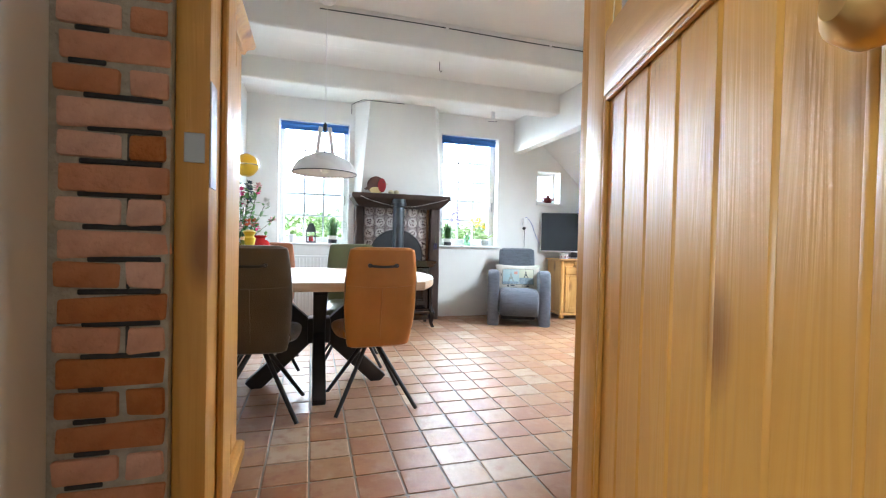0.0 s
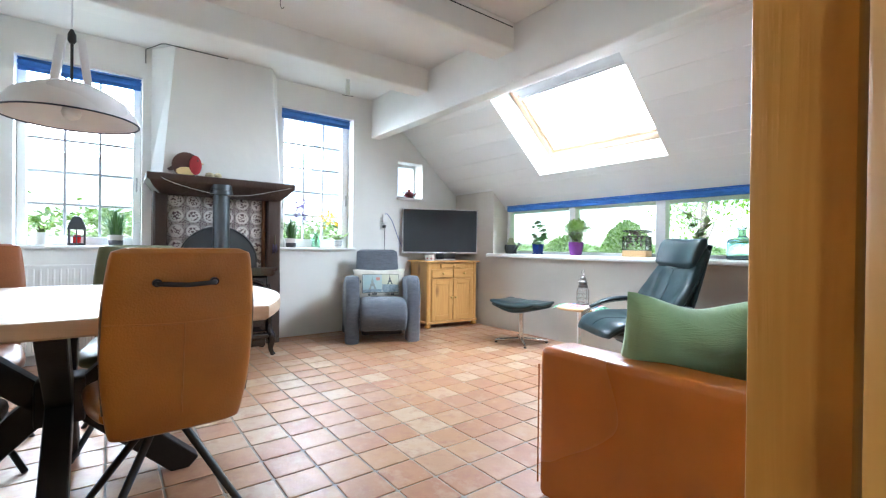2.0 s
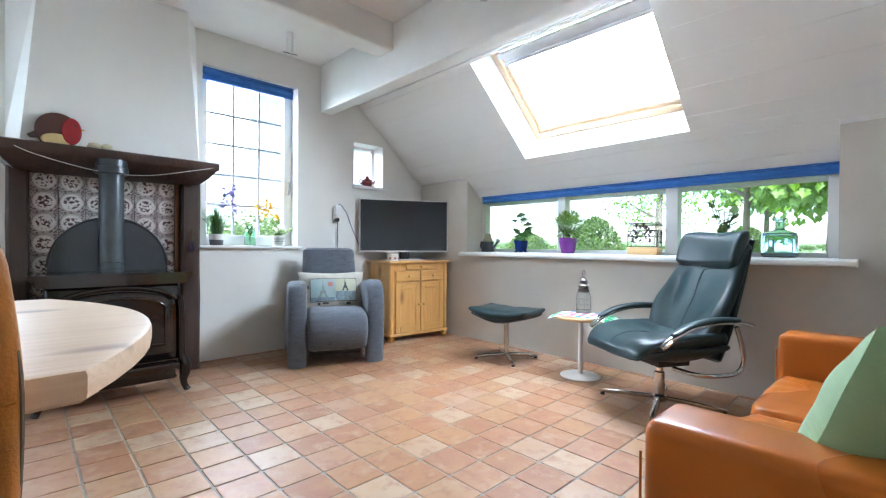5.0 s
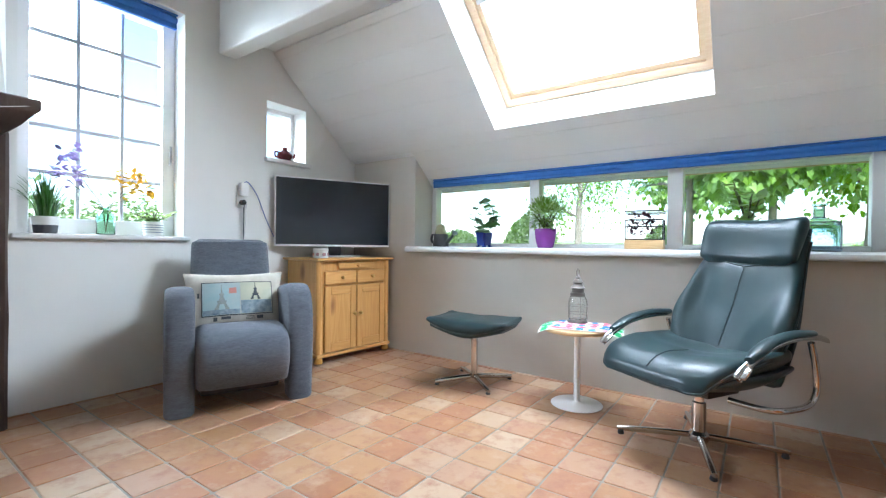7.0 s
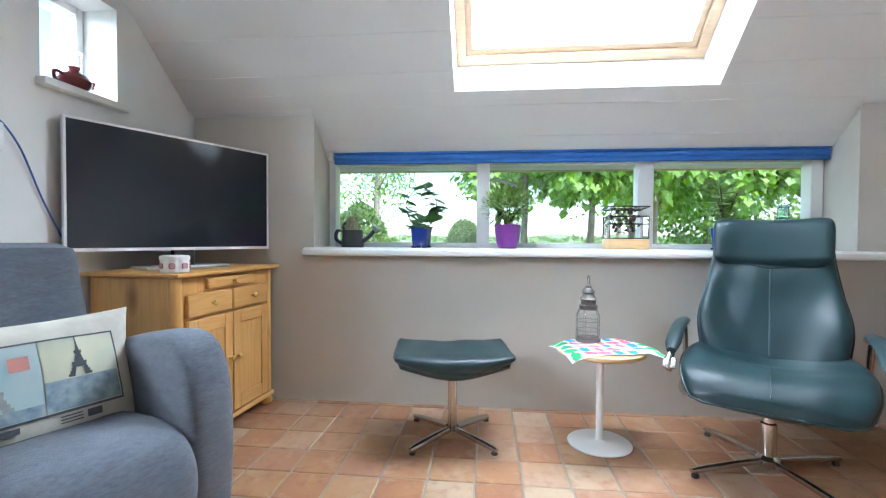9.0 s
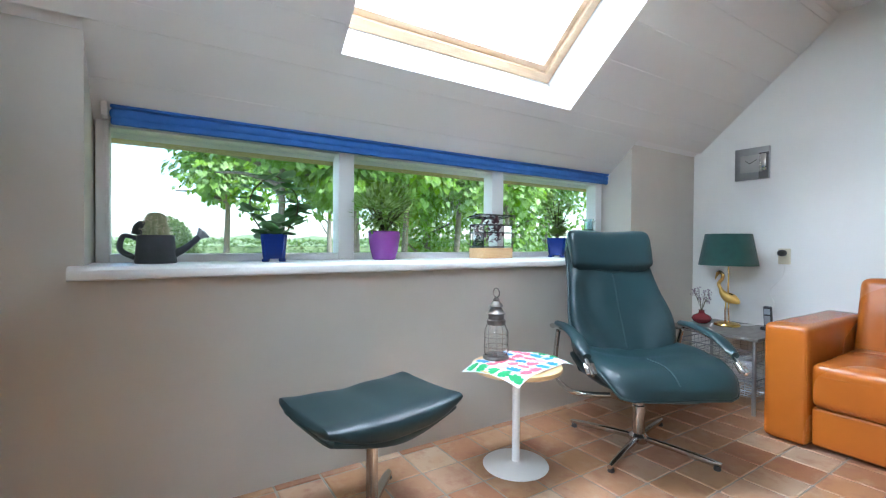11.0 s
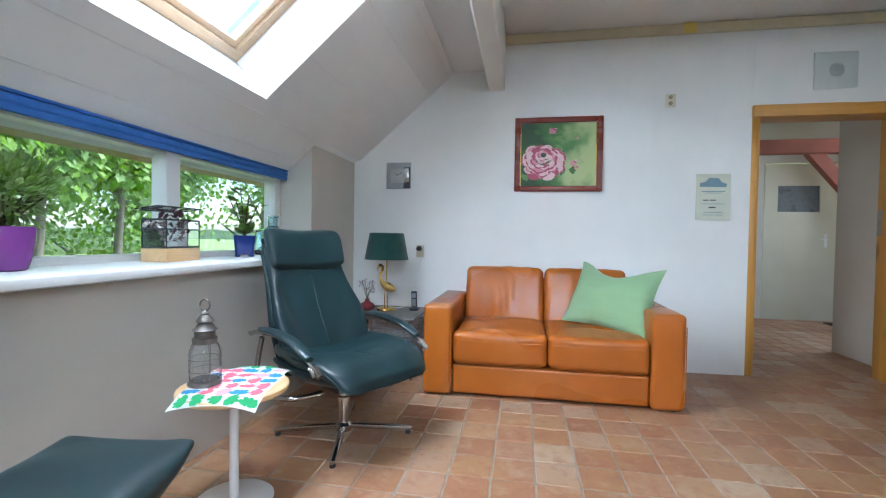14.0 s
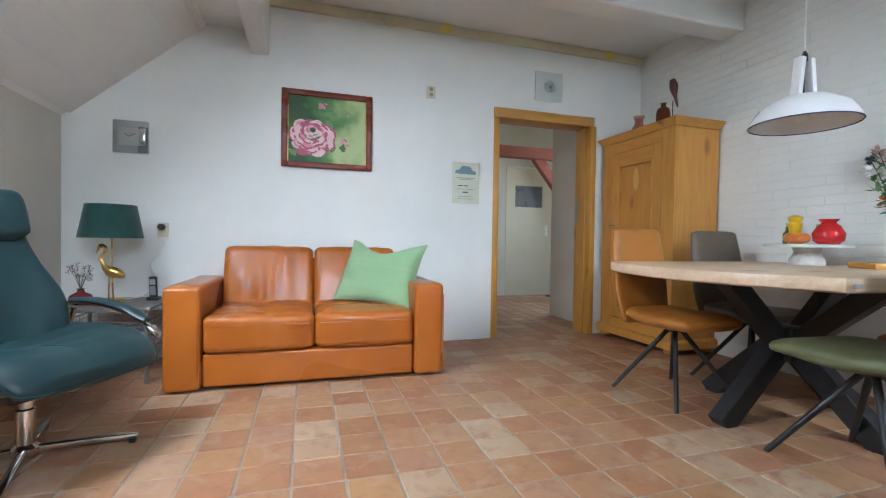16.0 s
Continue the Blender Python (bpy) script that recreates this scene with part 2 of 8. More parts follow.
IRONG = surf("grey_iron_plate", (0.05, 0.055, 0.06), (0.035, 0.038, 0.042), 6, 0.45, bump=0.1)
PIPE = surf("stove_pipe_steel", (0.10, 0.115, 0.13), (0.07, 0.08, 0.09), 6, 0.35, metal=0.6)
DARKOAK = surf("dark_stained_oak", (0.030, 0.016, 0.011), (0.060, 0.033, 0.023), 7, 0.55, bump=0.5, bscale=30, stretch=(1, 1, 0.3))
BLACKP = surf("black_plastic", (0.012, 0.012, 0.014), (0.018, 0.018, 0.02), 10, 0.35)
SILVER = surf("silver_plastic", (0.55, 0.56, 0.57), (0.5, 0.51, 0.52), 10, 0.35, metal=0.3)
SCREEN = surf("dark_screen", (0.016, 0.019, 0.025), (0.018, 0.021, 0.028), 3, 0.10, rvar=0.03)
ENAMEL = surf("white_enamel", (0.80, 0.79, 0.80), (0.74, 0.73, 0.74), 5, 0.3)
NAVY = surf("navy_rim", (0.02, 0.025, 0.06), None, 8, 0.4)
YELLOWM = surf("yellow_lacquer", (0.72, 0.46, 0.015), (0.66, 0.40, 0.01), 6, 0.3)
VELVET = surf("green_velvet", (0.004, 0.05, 0.039), (0.003, 0.036, 0.029), 30, 0.8, bump=0.2, bscale=200, sheen=0.2)
GOLD = surf("gold_paint", (0.78, 0.53, 0.17), (0.62, 0.4, 0.1), 16, 0.28, metal=1.0)
MAROON = surf("maroon_glaze", (0.20, 0.035, 0.04), (0.14, 0.02, 0.025), 7, 0.2)
REDG = surf("red_glaze", (0.5, 0.02, 0.02), (0.4, 0.012, 0.015), 7, 0.15)
MAHOG = surf("mahogany", (0.20, 0.03, 0.014), (0.14, 0.018, 0.008), 7, 0.28, bump=0.1, stretch=(1, 6, 6))
POTBLUE = surf("cobalt_glaze", (0.012, 0.035, 0.22), (0.008, 0.02, 0.14), 6, 0.16)
POTPURPLE = surf("purple_glaze", (0.22, 0.05, 0.30), (0.17, 0.035, 0.24), 6, 0.18)
POTWHITE = surf("white_ceramic", (0.78, 0.77, 0.74), (0.7, 0.69, 0.66), 8, 0.35)
POTGREY = surf("slate_ceramic", (0.09, 0.095, 0.11), (0.065, 0.07, 0.08), 14, 0.5, bump=0.1)
ZINC = surf("dark_zinc", (0.075, 0.08, 0.09), (0.05, 0.055, 0.06), 10, 0.45, metal=0.4, bump=0.1)
PEWTER = surf("aged_pewter", (0.30, 0.275, 0.25), (0.18, 0.165, 0.15), 25, 0.42, metal=0.8, bump=0.2)
SOIL = surf("potting_soil", (0.03, 0.02, 0.013), (0.05, 0.034, 0.022), 60, 1.0, bump=1.0, bscale=120)
LEAF = leafy(surf("house_plant_leaf", (0.34, 0.48, 0.15), (0.22, 0.36, 0.09), 20, 0.4, spread=0.3, island=True), 0.5)
LEAFD = leafy(surf("dark_plant_leaf", (0.20, 0.36, 0.14), (0.12, 0.25, 0.09), 20, 0.35, spread=0.3, island=True), 0.5)
GRASSB = surf("grass_blade", (0.07, 0.2, 0.035), (0.04, 0.12, 0.02), 20, 0.5, spread=0.3, island=True)
CACTUS = surf("cactus_skin", (0.26, 0.30, 0.15), (0.40, 0.40, 0.24), 70, 0.7, bump=0.6, bscale=150)
STEM = surf("plant_stem", (0.10, 0.10, 0.04), (0.07, 0.06, 0.03), 20, 0.7)
TREELEAF = leafy(surf("tree_leaf", (0.27, 0.43, 0.075), (0.17, 0.31, 0.045), 3, 0.5, spread=0.35, island=True))
HEDGELEAF = leafy(surf("hedge_leaf", (0.20, 0.29, 0.09), (0.13, 0.21, 0.06), 4, 0.6, spread=0.35, island=True))
BARK = surf("bark", (0.22, 0.19, 0.15), (0.14, 0.12, 0.09), 12, 0.95, bump=0.8, bscale=40)
LAWN = surf("lawn", (0.26, 0.36, 0.11), (0.19, 0.28, 0.08), 1.2, 0.95, bump=0.8, bscale=60)
THATCH = surf("thatch", (0.50, 0.36, 0.18), (0.36, 0.25, 0.12), 40, 0.95, bump=1.0, bscale=90, stretch=(0.4, 3, 0.4))
# Woods green paled in the colour itself, in place of distance haze.
HAZEGREEN = surf("hazed_far_woods", (0.24, 0.30, 0.19), (0.17, 0.23, 0.13), 0.35, 1.0, bump=0.5, bscale=2)
PANE = clear_glass("window_pane")
GREENGLASS = clear_glass("green_bottle_glass", (0.62, 0.85, 0.68))
BLUEGLASS = clear_glass("pale_blue_glass", (0.74, 0.89, 0.95))
CLEAR = clear_glass("jar_glass", (0.96, 0.98, 0.98))
STOVEGLASS = surf("smoked_stove_glass", (0.012, 0.012, 0.013), (0.02, 0.019, 0.018), 3, 0.07, rvar=0.03)
REDOXIDE = surf("red_oxide_paint", (0.30, 0.07, 0.035), (0.25, 0.055, 0.03), 5, 0.5)
DOORCREAM = surf("door_cream_paint", (0.62, 0.58, 0.45), (0.58, 0.54, 0.41), 4, 0.45)
FROST = surf("obscured_glass", (0.10, 0.11, 0.12), (0.14, 0.15, 0.16), 30, 0.3)
STEELG = surf("galvanised_steel", (0.42, 0.43, 0.44), (0.33, 0.34, 0.35), 14, 0.4, metal=0.9)
TABLEGREY = surf("grey_board", (0.16, 0.15, 0.14), (0.12, 0.11, 0.10), 12, 0.5, stretch=(6, 1, 1))
PAPER = surf("aged_paper", (0.62, 0.63, 0.52), (0.57, 0.58, 0.47), 12, 0.8)
BEIGEPL = surf("beige_plastic", (0.62, 0.57, 0.42), (0.58, 0.53, 0.38), 10, 0.4)
VENTG = surf("vent_grey", (0.60, 0.63, 0.60), (0.55, 0.58, 0.55), 10, 0.5)


# ---- mesh helpers ----
def tint(name, c, rough=0.5, metal=0.0):
    return surf(name, c, tuple(v * 0.88 for v in c), 14, rough, metal)


def finish(bm, name, mat, smooth=True):
    bmesh.ops.recalc_face_normals(bm, faces=bm.faces)
    me = bpy.data.meshes.new(name)
    bm.to_mesh(me)
    bm.free()
    me.materials.append(mat)
    if smooth and len(me.polygons):
        me.polygons.foreach_set("use_smooth", [True] * len(me.polygons))
        me.set_sharp_from_angle(angle=radians(38))
    return me


def part(name, bm, mat, parent, label="", smooth=True):
    ob = new(name, finish(bm, name, mat, smooth))
    ob.parent = parent
    return tagged(ob, label)


def thing(name, m, label, category, group="", kind=""):
    ob = new(name)
    ob.empty_display_size = 0.1
    ob.matrix_world = m
    return tagged(ob, label, category, group, kind)


def solo(name, bm, mat, m, label, category, group="", kind="", smooth=True):
    ob = new(name, finish(bm, name, mat, smooth))
    ob.matrix_world = m
    return tagged(ob, label, category, group, kind)


def structure(name, bm, mat, label="", smooth=False):
    ob = new(name, finish(bm, name, mat, smooth))
    return tagged(ob, label, name.split("_")[0], kind="structure")


def box(x0, x1, y0, y1, z0, z1, bevel=0.0, seg=2, bm=None, m=None):
    """A box, with rounded edges where bevel is given; into bm, where one is given."""
    out = bm or bmesh.new()
    t = bmesh.new()
    bmesh.ops.create_cube(t, size=1)
    bmesh.ops.scale(t, vec=(x1 - x0, y1 - y0, z1 - z0), verts=t.verts)
    bmesh.ops.translate(t, vec=((x0 + x1) / 2, (y0 + y1) / 2, (z0 + z1) / 2), verts=t.verts)
    if bevel:
        bmesh.ops.bevel(t, geom=t.edges[:], offset=bevel, segments=seg, profile=0.5, affect='EDGES')
    return merge(out, t, m)


def merge(out, t, m=None):
    if m is not None:
        bmesh.ops.transform(t, matrix=m, verts=t.verts)
    seen = {}
    for v in t.verts:
        seen[v] = out.verts.new(v.co)
    for f in t.faces:
        out.faces.new([seen[v] for v in f.verts])
    t.free()
    return out


def rings(loops, bm=None, caps=True, closed=False):
    """A skin over loops of equally many points."""
    out = bm or bmesh.new()
    vs = [[out.verts.new(p) for p in l] for l in loops]
    n = len(vs[0])
    pairs = list(zip(vs, vs[1:])) + ([(vs[-1], vs[0])] if closed else [])
    for a, b in pairs:
        for i in range(n):
            j = (i + 1) % n
            out.faces.new((a[i], a[j], b[j], b[i]))
    if caps and not closed:
        out.faces.new(vs[0][::-1])
        out.faces.new(vs[-1])
    return out


def lathe(profile, n=24, bm=None, at=(0, 0, 0), caps=True):
    """Turns (radius, height) pairs round the upright axis."""
    return rings([[(at[0] + r * math.cos(2 * math.pi * i / n), at[1] + r * math.sin(2 * math.pi * i / n), at[2] + z) for i in range(n)]
                  for r, z in profile], bm, caps)


def tube(path, radius, n=10, bm=None, flat=1.0, closed=False):
    """A round bar along a path of points; radius may be a list."""
    pts = [Vector(p) for p in path]
    rs = radius if isinstance(radius, (list, tuple)) else [radius] * len(pts)
    loops, side = [], None
    for i, p in enumerate(pts):
        a, b = (pts[i - 1], pts[(i + 1) % len(pts)]) if closed else (pts[max(i - 1, 0)], pts[min(i + 1, len(pts) - 1)])
        d = (b - a).normalized()
        if side is None:
            side = d.orthogonal().normalized()
        side = (side - d * side.dot(d)).normalized()
        up = d.cross(side)
        loops.append([p + rs[i] * (math.cos(2 * math.pi * k / n) * side + flat * math.sin(2 * math.pi * k / n) * up) for k in range(n)])
    return rings(loops, bm, True, closed)


def bezier(points, steps=8):
    """A smooth line through the points."""
    p = [Vector(q) for q in points]
    out = []
    for i in range(len(p) - 1):
        a, b, c, d = p[max(i - 1, 0)], p[i], p[i + 1], p[min(i + 2, len(p) - 1)]
        for k in range(steps):
            s = k / steps
            out.append(0.5 * ((2 * b) + (c - a) * s + (2 * a - 5 * b + 4 * c - d) * s * s + (3 * b - a - 3 * c + d) * s ** 3))
    return out + [p[-1]]


def padded(path, widths, thick, n=28, power=4.0, steps=6, bm=None, wobble=0.0, across=None):
    """Upholstery that follows a line in the y-z plane: a padded slab of given widths and thicknesses with rounded edges and ends.
    across: how far each cross-section is bowed, its sides forward, in metres."""
    rows = bezier([(w, y, z) for (y, z), w in zip(path, widths)], steps)
    ths = bezier([(t, a, 0) for t, a in zip(thick, across or [0] * len(thick))], steps)
    pts = [(r.y, r.z, r.x, t.x, t.y) for r, t in zip(rows, ths)]
    loops = []
    last = len(pts) - 1
    order = [(0, 0.25), (0, 0.72), (0, 0.93)] + [(i, 1.0) for i in range(1, last)] + [(last, 0.93), (last, 0.72), (last, 0.25)]
    for i, s in order:
        y, z, w, t, bow = pts[i]
        a, b = pts[max(i - 1, 0)], pts[min(i + 1, last)]
        dy, dz = b[0] - a[0], b[1] - a[1]
        l = math.hypot(dy, dz) or 1
        ny, nz = -dz / l, dy / l
        push = (1 - s) * t * 0.4 * (-1 if i == 0 else 1)
        loop = []
        for k in range(n):
            c, q = math.cos(2 * math.pi * k / n), math.sin(2 * math.pi * k / n)
            u = math.copysign(abs(c) ** (2 / power), c) * w / 2 * (0.75 + 0.25 * s)
            v = math.copysign(abs(q) ** (2 / 2.6), q) * t / 2 * s
            v += bow * (2 * u / w) ** 2
            if wobble:
                v += wobble * noise.noise((u * 9, (y + z) * 9, 3.1))
            loop.append((u, y + ny * v - push * 0 + dy / l * push, z + nz * v + dz / l * push))
        loops.append(loop)
    return rings(loops, bm)


def pillow(w, h, t, n=22, seed=0):
    """A scatter cushion lying flat, its corners drawn out."""
    bm = bmesh.new()
    grid = {}
    for side in (1, -1):
        for i in range(n + 1):
            for j in range(n + 1):
                u, v = 2 * i / n - 1, 2 * j / n - 1
                e = (1 - u * u) * (1 - v * v)
                if side < 0 and e < 1e-9:
                    continue
                k = 1 - 0.07 * ((1 - u * u) * abs(v) ** 3 + (1 - v * v) * abs(u) ** 3) * 1.2
                z = side * t / 2 * max(e, 0) ** 0.42 + 0.012 * noise.noise((u * 2.2 + seed, v * 2.2, side)) * min(1, e * 4)
                grid[side, i, j] = bm.verts.new((u * w / 2 * k, v * h / 2 * k, z))
    at = lambda s, i, j: grid.get((s, i, j)) or grid[1, i, j]
    for side in (1, -1):
        for i in range(n):
            for j in range(n):
                f = [at(side, i, j), at(side, i + 1, j), at(side, i + 1, j + 1), at(side, i, j + 1)]
                bm.faces.new(f if side > 0 else f[::-1])
    return bm


def plate(outline, z0, z1, bm=None, m=None):
    """An outline in x and y drawn up from z0 to z1."""
    out = bm or bmesh.new()
    t = rings([[(x, y, z0) for x, y in outline], [(x, y, z1) for x, y in outline]])
    return merge(out, t, m)


def grid_wall(us, vs, hole, put, d0, d1):
    """A wall with thickness, cut into cells by us and vs; hole(u, v) says which cells are open; put(u, v, d) gives a place."""
    bm = bmesh.new()
    solid = lambda i, j: 0 <= i < len(us) - 1 and 0 <= j < len(vs) - 1 and not hole((us[i] + us[i + 1]) / 2, (vs[j] + vs[j + 1]) / 2)
    cache = {}

    def v(i, j, d):
        if (i, j, d) not in cache:
            cache[i, j, d] = bm.verts.new(put(us[i], vs[j], d))
        return cache[i, j, d]
    for i in range(len(us) - 1):
        for j in range(len(vs) - 1):
            if not solid(i, j):
                continue
            for d in (d0, d1):
                bm.faces.new((v(i, j, d), v(i + 1, j, d), v(i + 1, j + 1, d), v(i, j + 1, d)))
            for (a, b), (p, q) in (((i - 1, j), ((i, j), (i, j + 1))), ((i + 1, j), ((i + 1, j), (i + 1, j + 1))),
                                   ((i, j - 1), ((i, j), (i + 1, j))), ((i, j + 1), ((i, j + 1), (i + 1, j + 1)))):
                if not solid(a, b):
                    bm.faces.new((v(*p, d0), v(*q, d0), v(*q, d1), v(*p, d1)))
    return bm


def leaf_card(bm, at, d, up, length, width, fold=0.25):
    """One pointed leaf with a folded midrib: two quads."""
    d, s = Vector(d).normalized(), Vector(d).cross(Vector(up))
    if s.length < 1e-4:
        s = Vector(d).orthogonal()
    s.normalize()
    n = s.cross(d)
    a = Vector(at)
    b0, b1, tip = bm.verts.new(a), bm.verts.new(a + d * length * 0.5 - n * width * fold), bm.verts.new(a + d * length)
    for k in (-1, 1):
        e1 = bm.verts.new(a + d * length * 0.3 + s * k * width * 0.5)
        e2 = bm.verts.new(a + d * length * 0.72 + s * k * width * 0.42)
        bm.faces.new((b0, b1, e2, e1) if k > 0 else (e1, e2, b1, b0))
        bm.faces.new((b1, tip, e2) if k > 0 else (e2, tip, b1))


def words(name, text, size, mat, m, parent=None, depth=0.0005):
    c = bpy.data.curves.new(name, 'FONT')
    c.body, c.size, c.extrude, c.align_x, c.align_y = text, size, depth, 'CENTER', 'CENTER'
    ob = bpy.data.objects.new(name, c)
    scene.collection.objects.link(ob)
    bpy.context.view_layer.update()
    me = bpy.data.meshes.new_from_object(ob.evaluated_get(bpy.context.evaluated_depsgraph_get()))
    bpy.data.objects.remove(ob)
    me.materials.clear()
    me.materials.append(mat)
    o = new(name, me)
    o.parent = parent
    o.matrix_local = m
    return o

# ---- the setting ----
XW, XE, YN = -1.53, 3.19, 4.47      # west, east and north faces of the room; its south face is y = 0
ZC = 2.70                           # flat ceiling
SX, SZ, SLOPE = 3.18, 1.66, 0.8715  # the boarded slope rises westward from here


def slope_z(x):
    return SZ + (SX - x) * SLOPE


bm = grid_wall([XW - 0.25, -1.17, -0.35, 0.85, 1.665, 2.27, 2.635, 3.6], [0, 0.95, 1.58, 2.03, 2.43, 3.1],
               lambda x, z: (0.95 < z < 2.43 and (-1.17 < x < -0.35 or 0.85 < x < 1.665)) or (1.58 < z < 2.03 and 2.27 < x < 2.635),
               lambda u, v, d: (u, d, v), YN, YN + 0.34)
wall_north = structure("wall_north", bm, WHITE, "white plastered wall with two tall windows and a small one")

face_south = lambda x: -0.05 * max(0.0, min((x + 1.01) / 1.025, (0.75 - x) / 0.735))
bm = grid_wall([XW - 0.25, -1.01, 0.015, 0.75, 3.6], [0, 2.07, 3.1], lambda x, z: -1.01 < x < 0.015 and z < 2.07,
               lambda u, v, d: (u, d if d < 0 else face_south(u), v), -0.23, 0.0)
wall_south = structure("wall_south", bm, WHITE, "white plastered wall with a pine-framed doorway")


def brick_paint():
    m, t, p = nodes_of("white_painted_brick")
    co = t.nodes.new("ShaderNodeTexCoord")
    sp = t.nodes.new("ShaderNodeSeparateXYZ")
    mp = t.nodes.new("ShaderNodeCombineXYZ")
    t.links.new(co.outputs["Object"], sp.inputs[0])
    t.links.new(sp.outputs["Y"], mp.inputs["X"])
    t.links.new(sp.outputs["Z"], mp.inputs["Y"])
    br = t.nodes.new("ShaderNodeTexBrick")
    br.inputs["Scale"].default_value = 1.0
    br.inputs["Brick Width"].default_value, br.inputs["Row Height"].default_value = 0.22, 0.063
    br.inputs["Mortar Size"].default_value, br.inputs["Mortar Smooth"].default_value = 0.006, 0.6
    t.links.new(mp.outputs[0], br.inputs["Vector"])
    n = t.nodes.new("ShaderNodeTexNoise")
    n.inputs["Scale"].default_value = 14
    t.links.new(co.outputs["Object"], n.inputs["Vector"])
    ad = t.nodes.new("ShaderNodeMath")
    ad.operation = 'MULTIPLY_ADD'
    ad.inputs[1].default_value = -1.0
    t.links.new(br.outputs["Fac"], ad.inputs[0])
    t.links.new(n.outputs["Fac"], ad.inputs[2])
    b = t.nodes.new("ShaderNodeBump")
    b.inputs["Strength"].default_value, b.inputs["Distance"].default_value = 0.4, 0.005
    t.links.new(ad.outputs[0], b.inputs["Height"])
    t.links.new(b.outputs[0], p.inputs["Normal"])
    p.inputs["Base Color"].default_value = (0.79, 0.785, 0.76, 1)
    p.inputs["Roughness"].default_value = 0.6
    return m


structure("wall_west", box(XW - 0.25, XW, 0.0, YN, 0, 3.1), brick_paint(), "white-painted brick wall behind the dining table")

# east wall: low under the long window, full height beside it, its tops cut to the slope
REC0, REC1, SILL = 0.80, 3.727, 0.885
bm = box(XE, 3.56, REC0, REC1, 0, SILL)
for y0, y1 in ((0.0, REC0), (REC1, YN)):
    prof = [(XE, 0), (3.56, 0), (3.56, slope_z(3.56) + 0.06), (XE, slope_z(XE) + 0.06)]
    merge(bm, rings([[(x, y0, z) for x, z in prof], [(x, y1, z) for x, z in prof]]))
wall_east = structure("wall_east", bm, WARM, "cream plastered wall under and beside the long low window")

structure("ceiling_flat", box(XW, 1.955, 0, YN, ZC, ZC + 0.12), CEIL, "white flat ceiling above the dining end")
structure("ceiling_ledge", box(2.02, 2.33, 0, YN, 2.425, 2.7), CEIL, "white flat strip of ceiling beside the long beam")

# the boarded slope, a thick roof with a deep opening for the skylight
U = Vector((-1, 0, SLOPE)).normalized()
NRM = Vector((SLOPE, 0, 1)).normalized()
O = Vector((SX, 0, SZ))
u_of = lambda x: (SX - x) / -U.x


def on_slope(u, y, d):
    p = O + U * u + NRM * d
    return (p.x, y, p.z)


SK_U0, SK_U1, SK_Y0, SK_Y1 = u_of(3.074), u_of(2.338), 1.55, 2.90
RD = 0.335
bm = grid_wall([u_of(3.50), SK_U0, SK_U1, u_of(1.85)], [-0.23, SK_Y0, SK_Y1, YN + 0.34],
               lambda u, y: SK_U0 < u < SK_U1 and SK_Y0 < y < SK_Y1, on_slope, 0.018, RD + 0.03)
structure("roof_slope", bm, TRIMW, "white-lined roof slope with the deep skylight opening")
bm = bmesh.new()
u, pitch = u_of(3.45), 0.205
while u < u_of(2.32) - 0.02:
    v = min(u + pitch, u_of(2.32))
    spans = [(0.0, YN)] if u > u_of(XE) - 0.05 else [(REC0, REC1)]
    cuts = []
    for a, b in spans:
        if v > SK_U0 and u < SK_U1:
            cuts += [(u, min(v, SK_U0), a, b)] if u < SK_U0 else []
            lo, hi = max(u, SK_U0), min(v, SK_U1)
            cuts += [(lo, hi, a, SK_Y0), (lo, hi, SK_Y1, b)]
            cuts += [(SK_U1, v, a, b)] if v > SK_U1 else []
        else:
            cuts.append((u, v, a, b))
    for c, d, a, b in cuts:
        if d - c < 0.012:
            continue
        g0 = 0.0008 if c == u else 0
        loops = [[on_slope(c + g0, y, 0.018), on_slope(c + g0, y, 0.0012), on_slope(c + g0 + 0.0012, y, 0), on_slope(d - 0.0012, y, 0),
                  on_slope(d, y, 0.0012), on_slope(d, y, 0.018)] for y in (a, b)]
        rings(loops, bm)
    u = v
structure("ceiling_slope", bm, CEIL, "white-painted tongue and groove boards on the sloping ceiling")

# beams
structure("beam_long", box(1.89, 2.02, 0, YN, 2.25, ZC, 0.012), BEAMW, "white-painted long beam along the foot of the slope")
for y0, y1 in ((0.88, 1.08), (2.16, 2.38), (3.30, 3.50)):
    structure("beam_cross", box(XW, 1.90, y0, y1, 2.485, ZC + 0.02, 0.02, 3), BEAMW, "white-painted ceiling beam")
structure("trim_south", box(XW, 1.89, 0.001, 0.035, 2.62, 2.694, 0.004), CREAM, "cream-painted batten along the ceiling")
for x in (0.5, -1.13):
    solo("batten_cap", box(-0.045, 0.045, 0, 0.008, -0.042, 0.036, 0.003), YELLOWTAPE, pose(x, 0.0352, 2.66), "yellowed cap over a batten joint by the ceiling", "cap", "batten caps")

# chimney breast: a tapered hood over the mantel
front = lambda z: [(-0.215 + (z - 1.6) * 0.08, 4.25), (0.77 - (z - 1.6) * 0.075, 4.25), (0.80, YN + 0.02), (-0.30, YN + 0.02)]
structure("wall_chimney", rings([[(x, y, z) for x, y in front(z)] for z in (1.56, ZC + 0.01)]), WHITE, "white tapered chimney breast above the mantel")


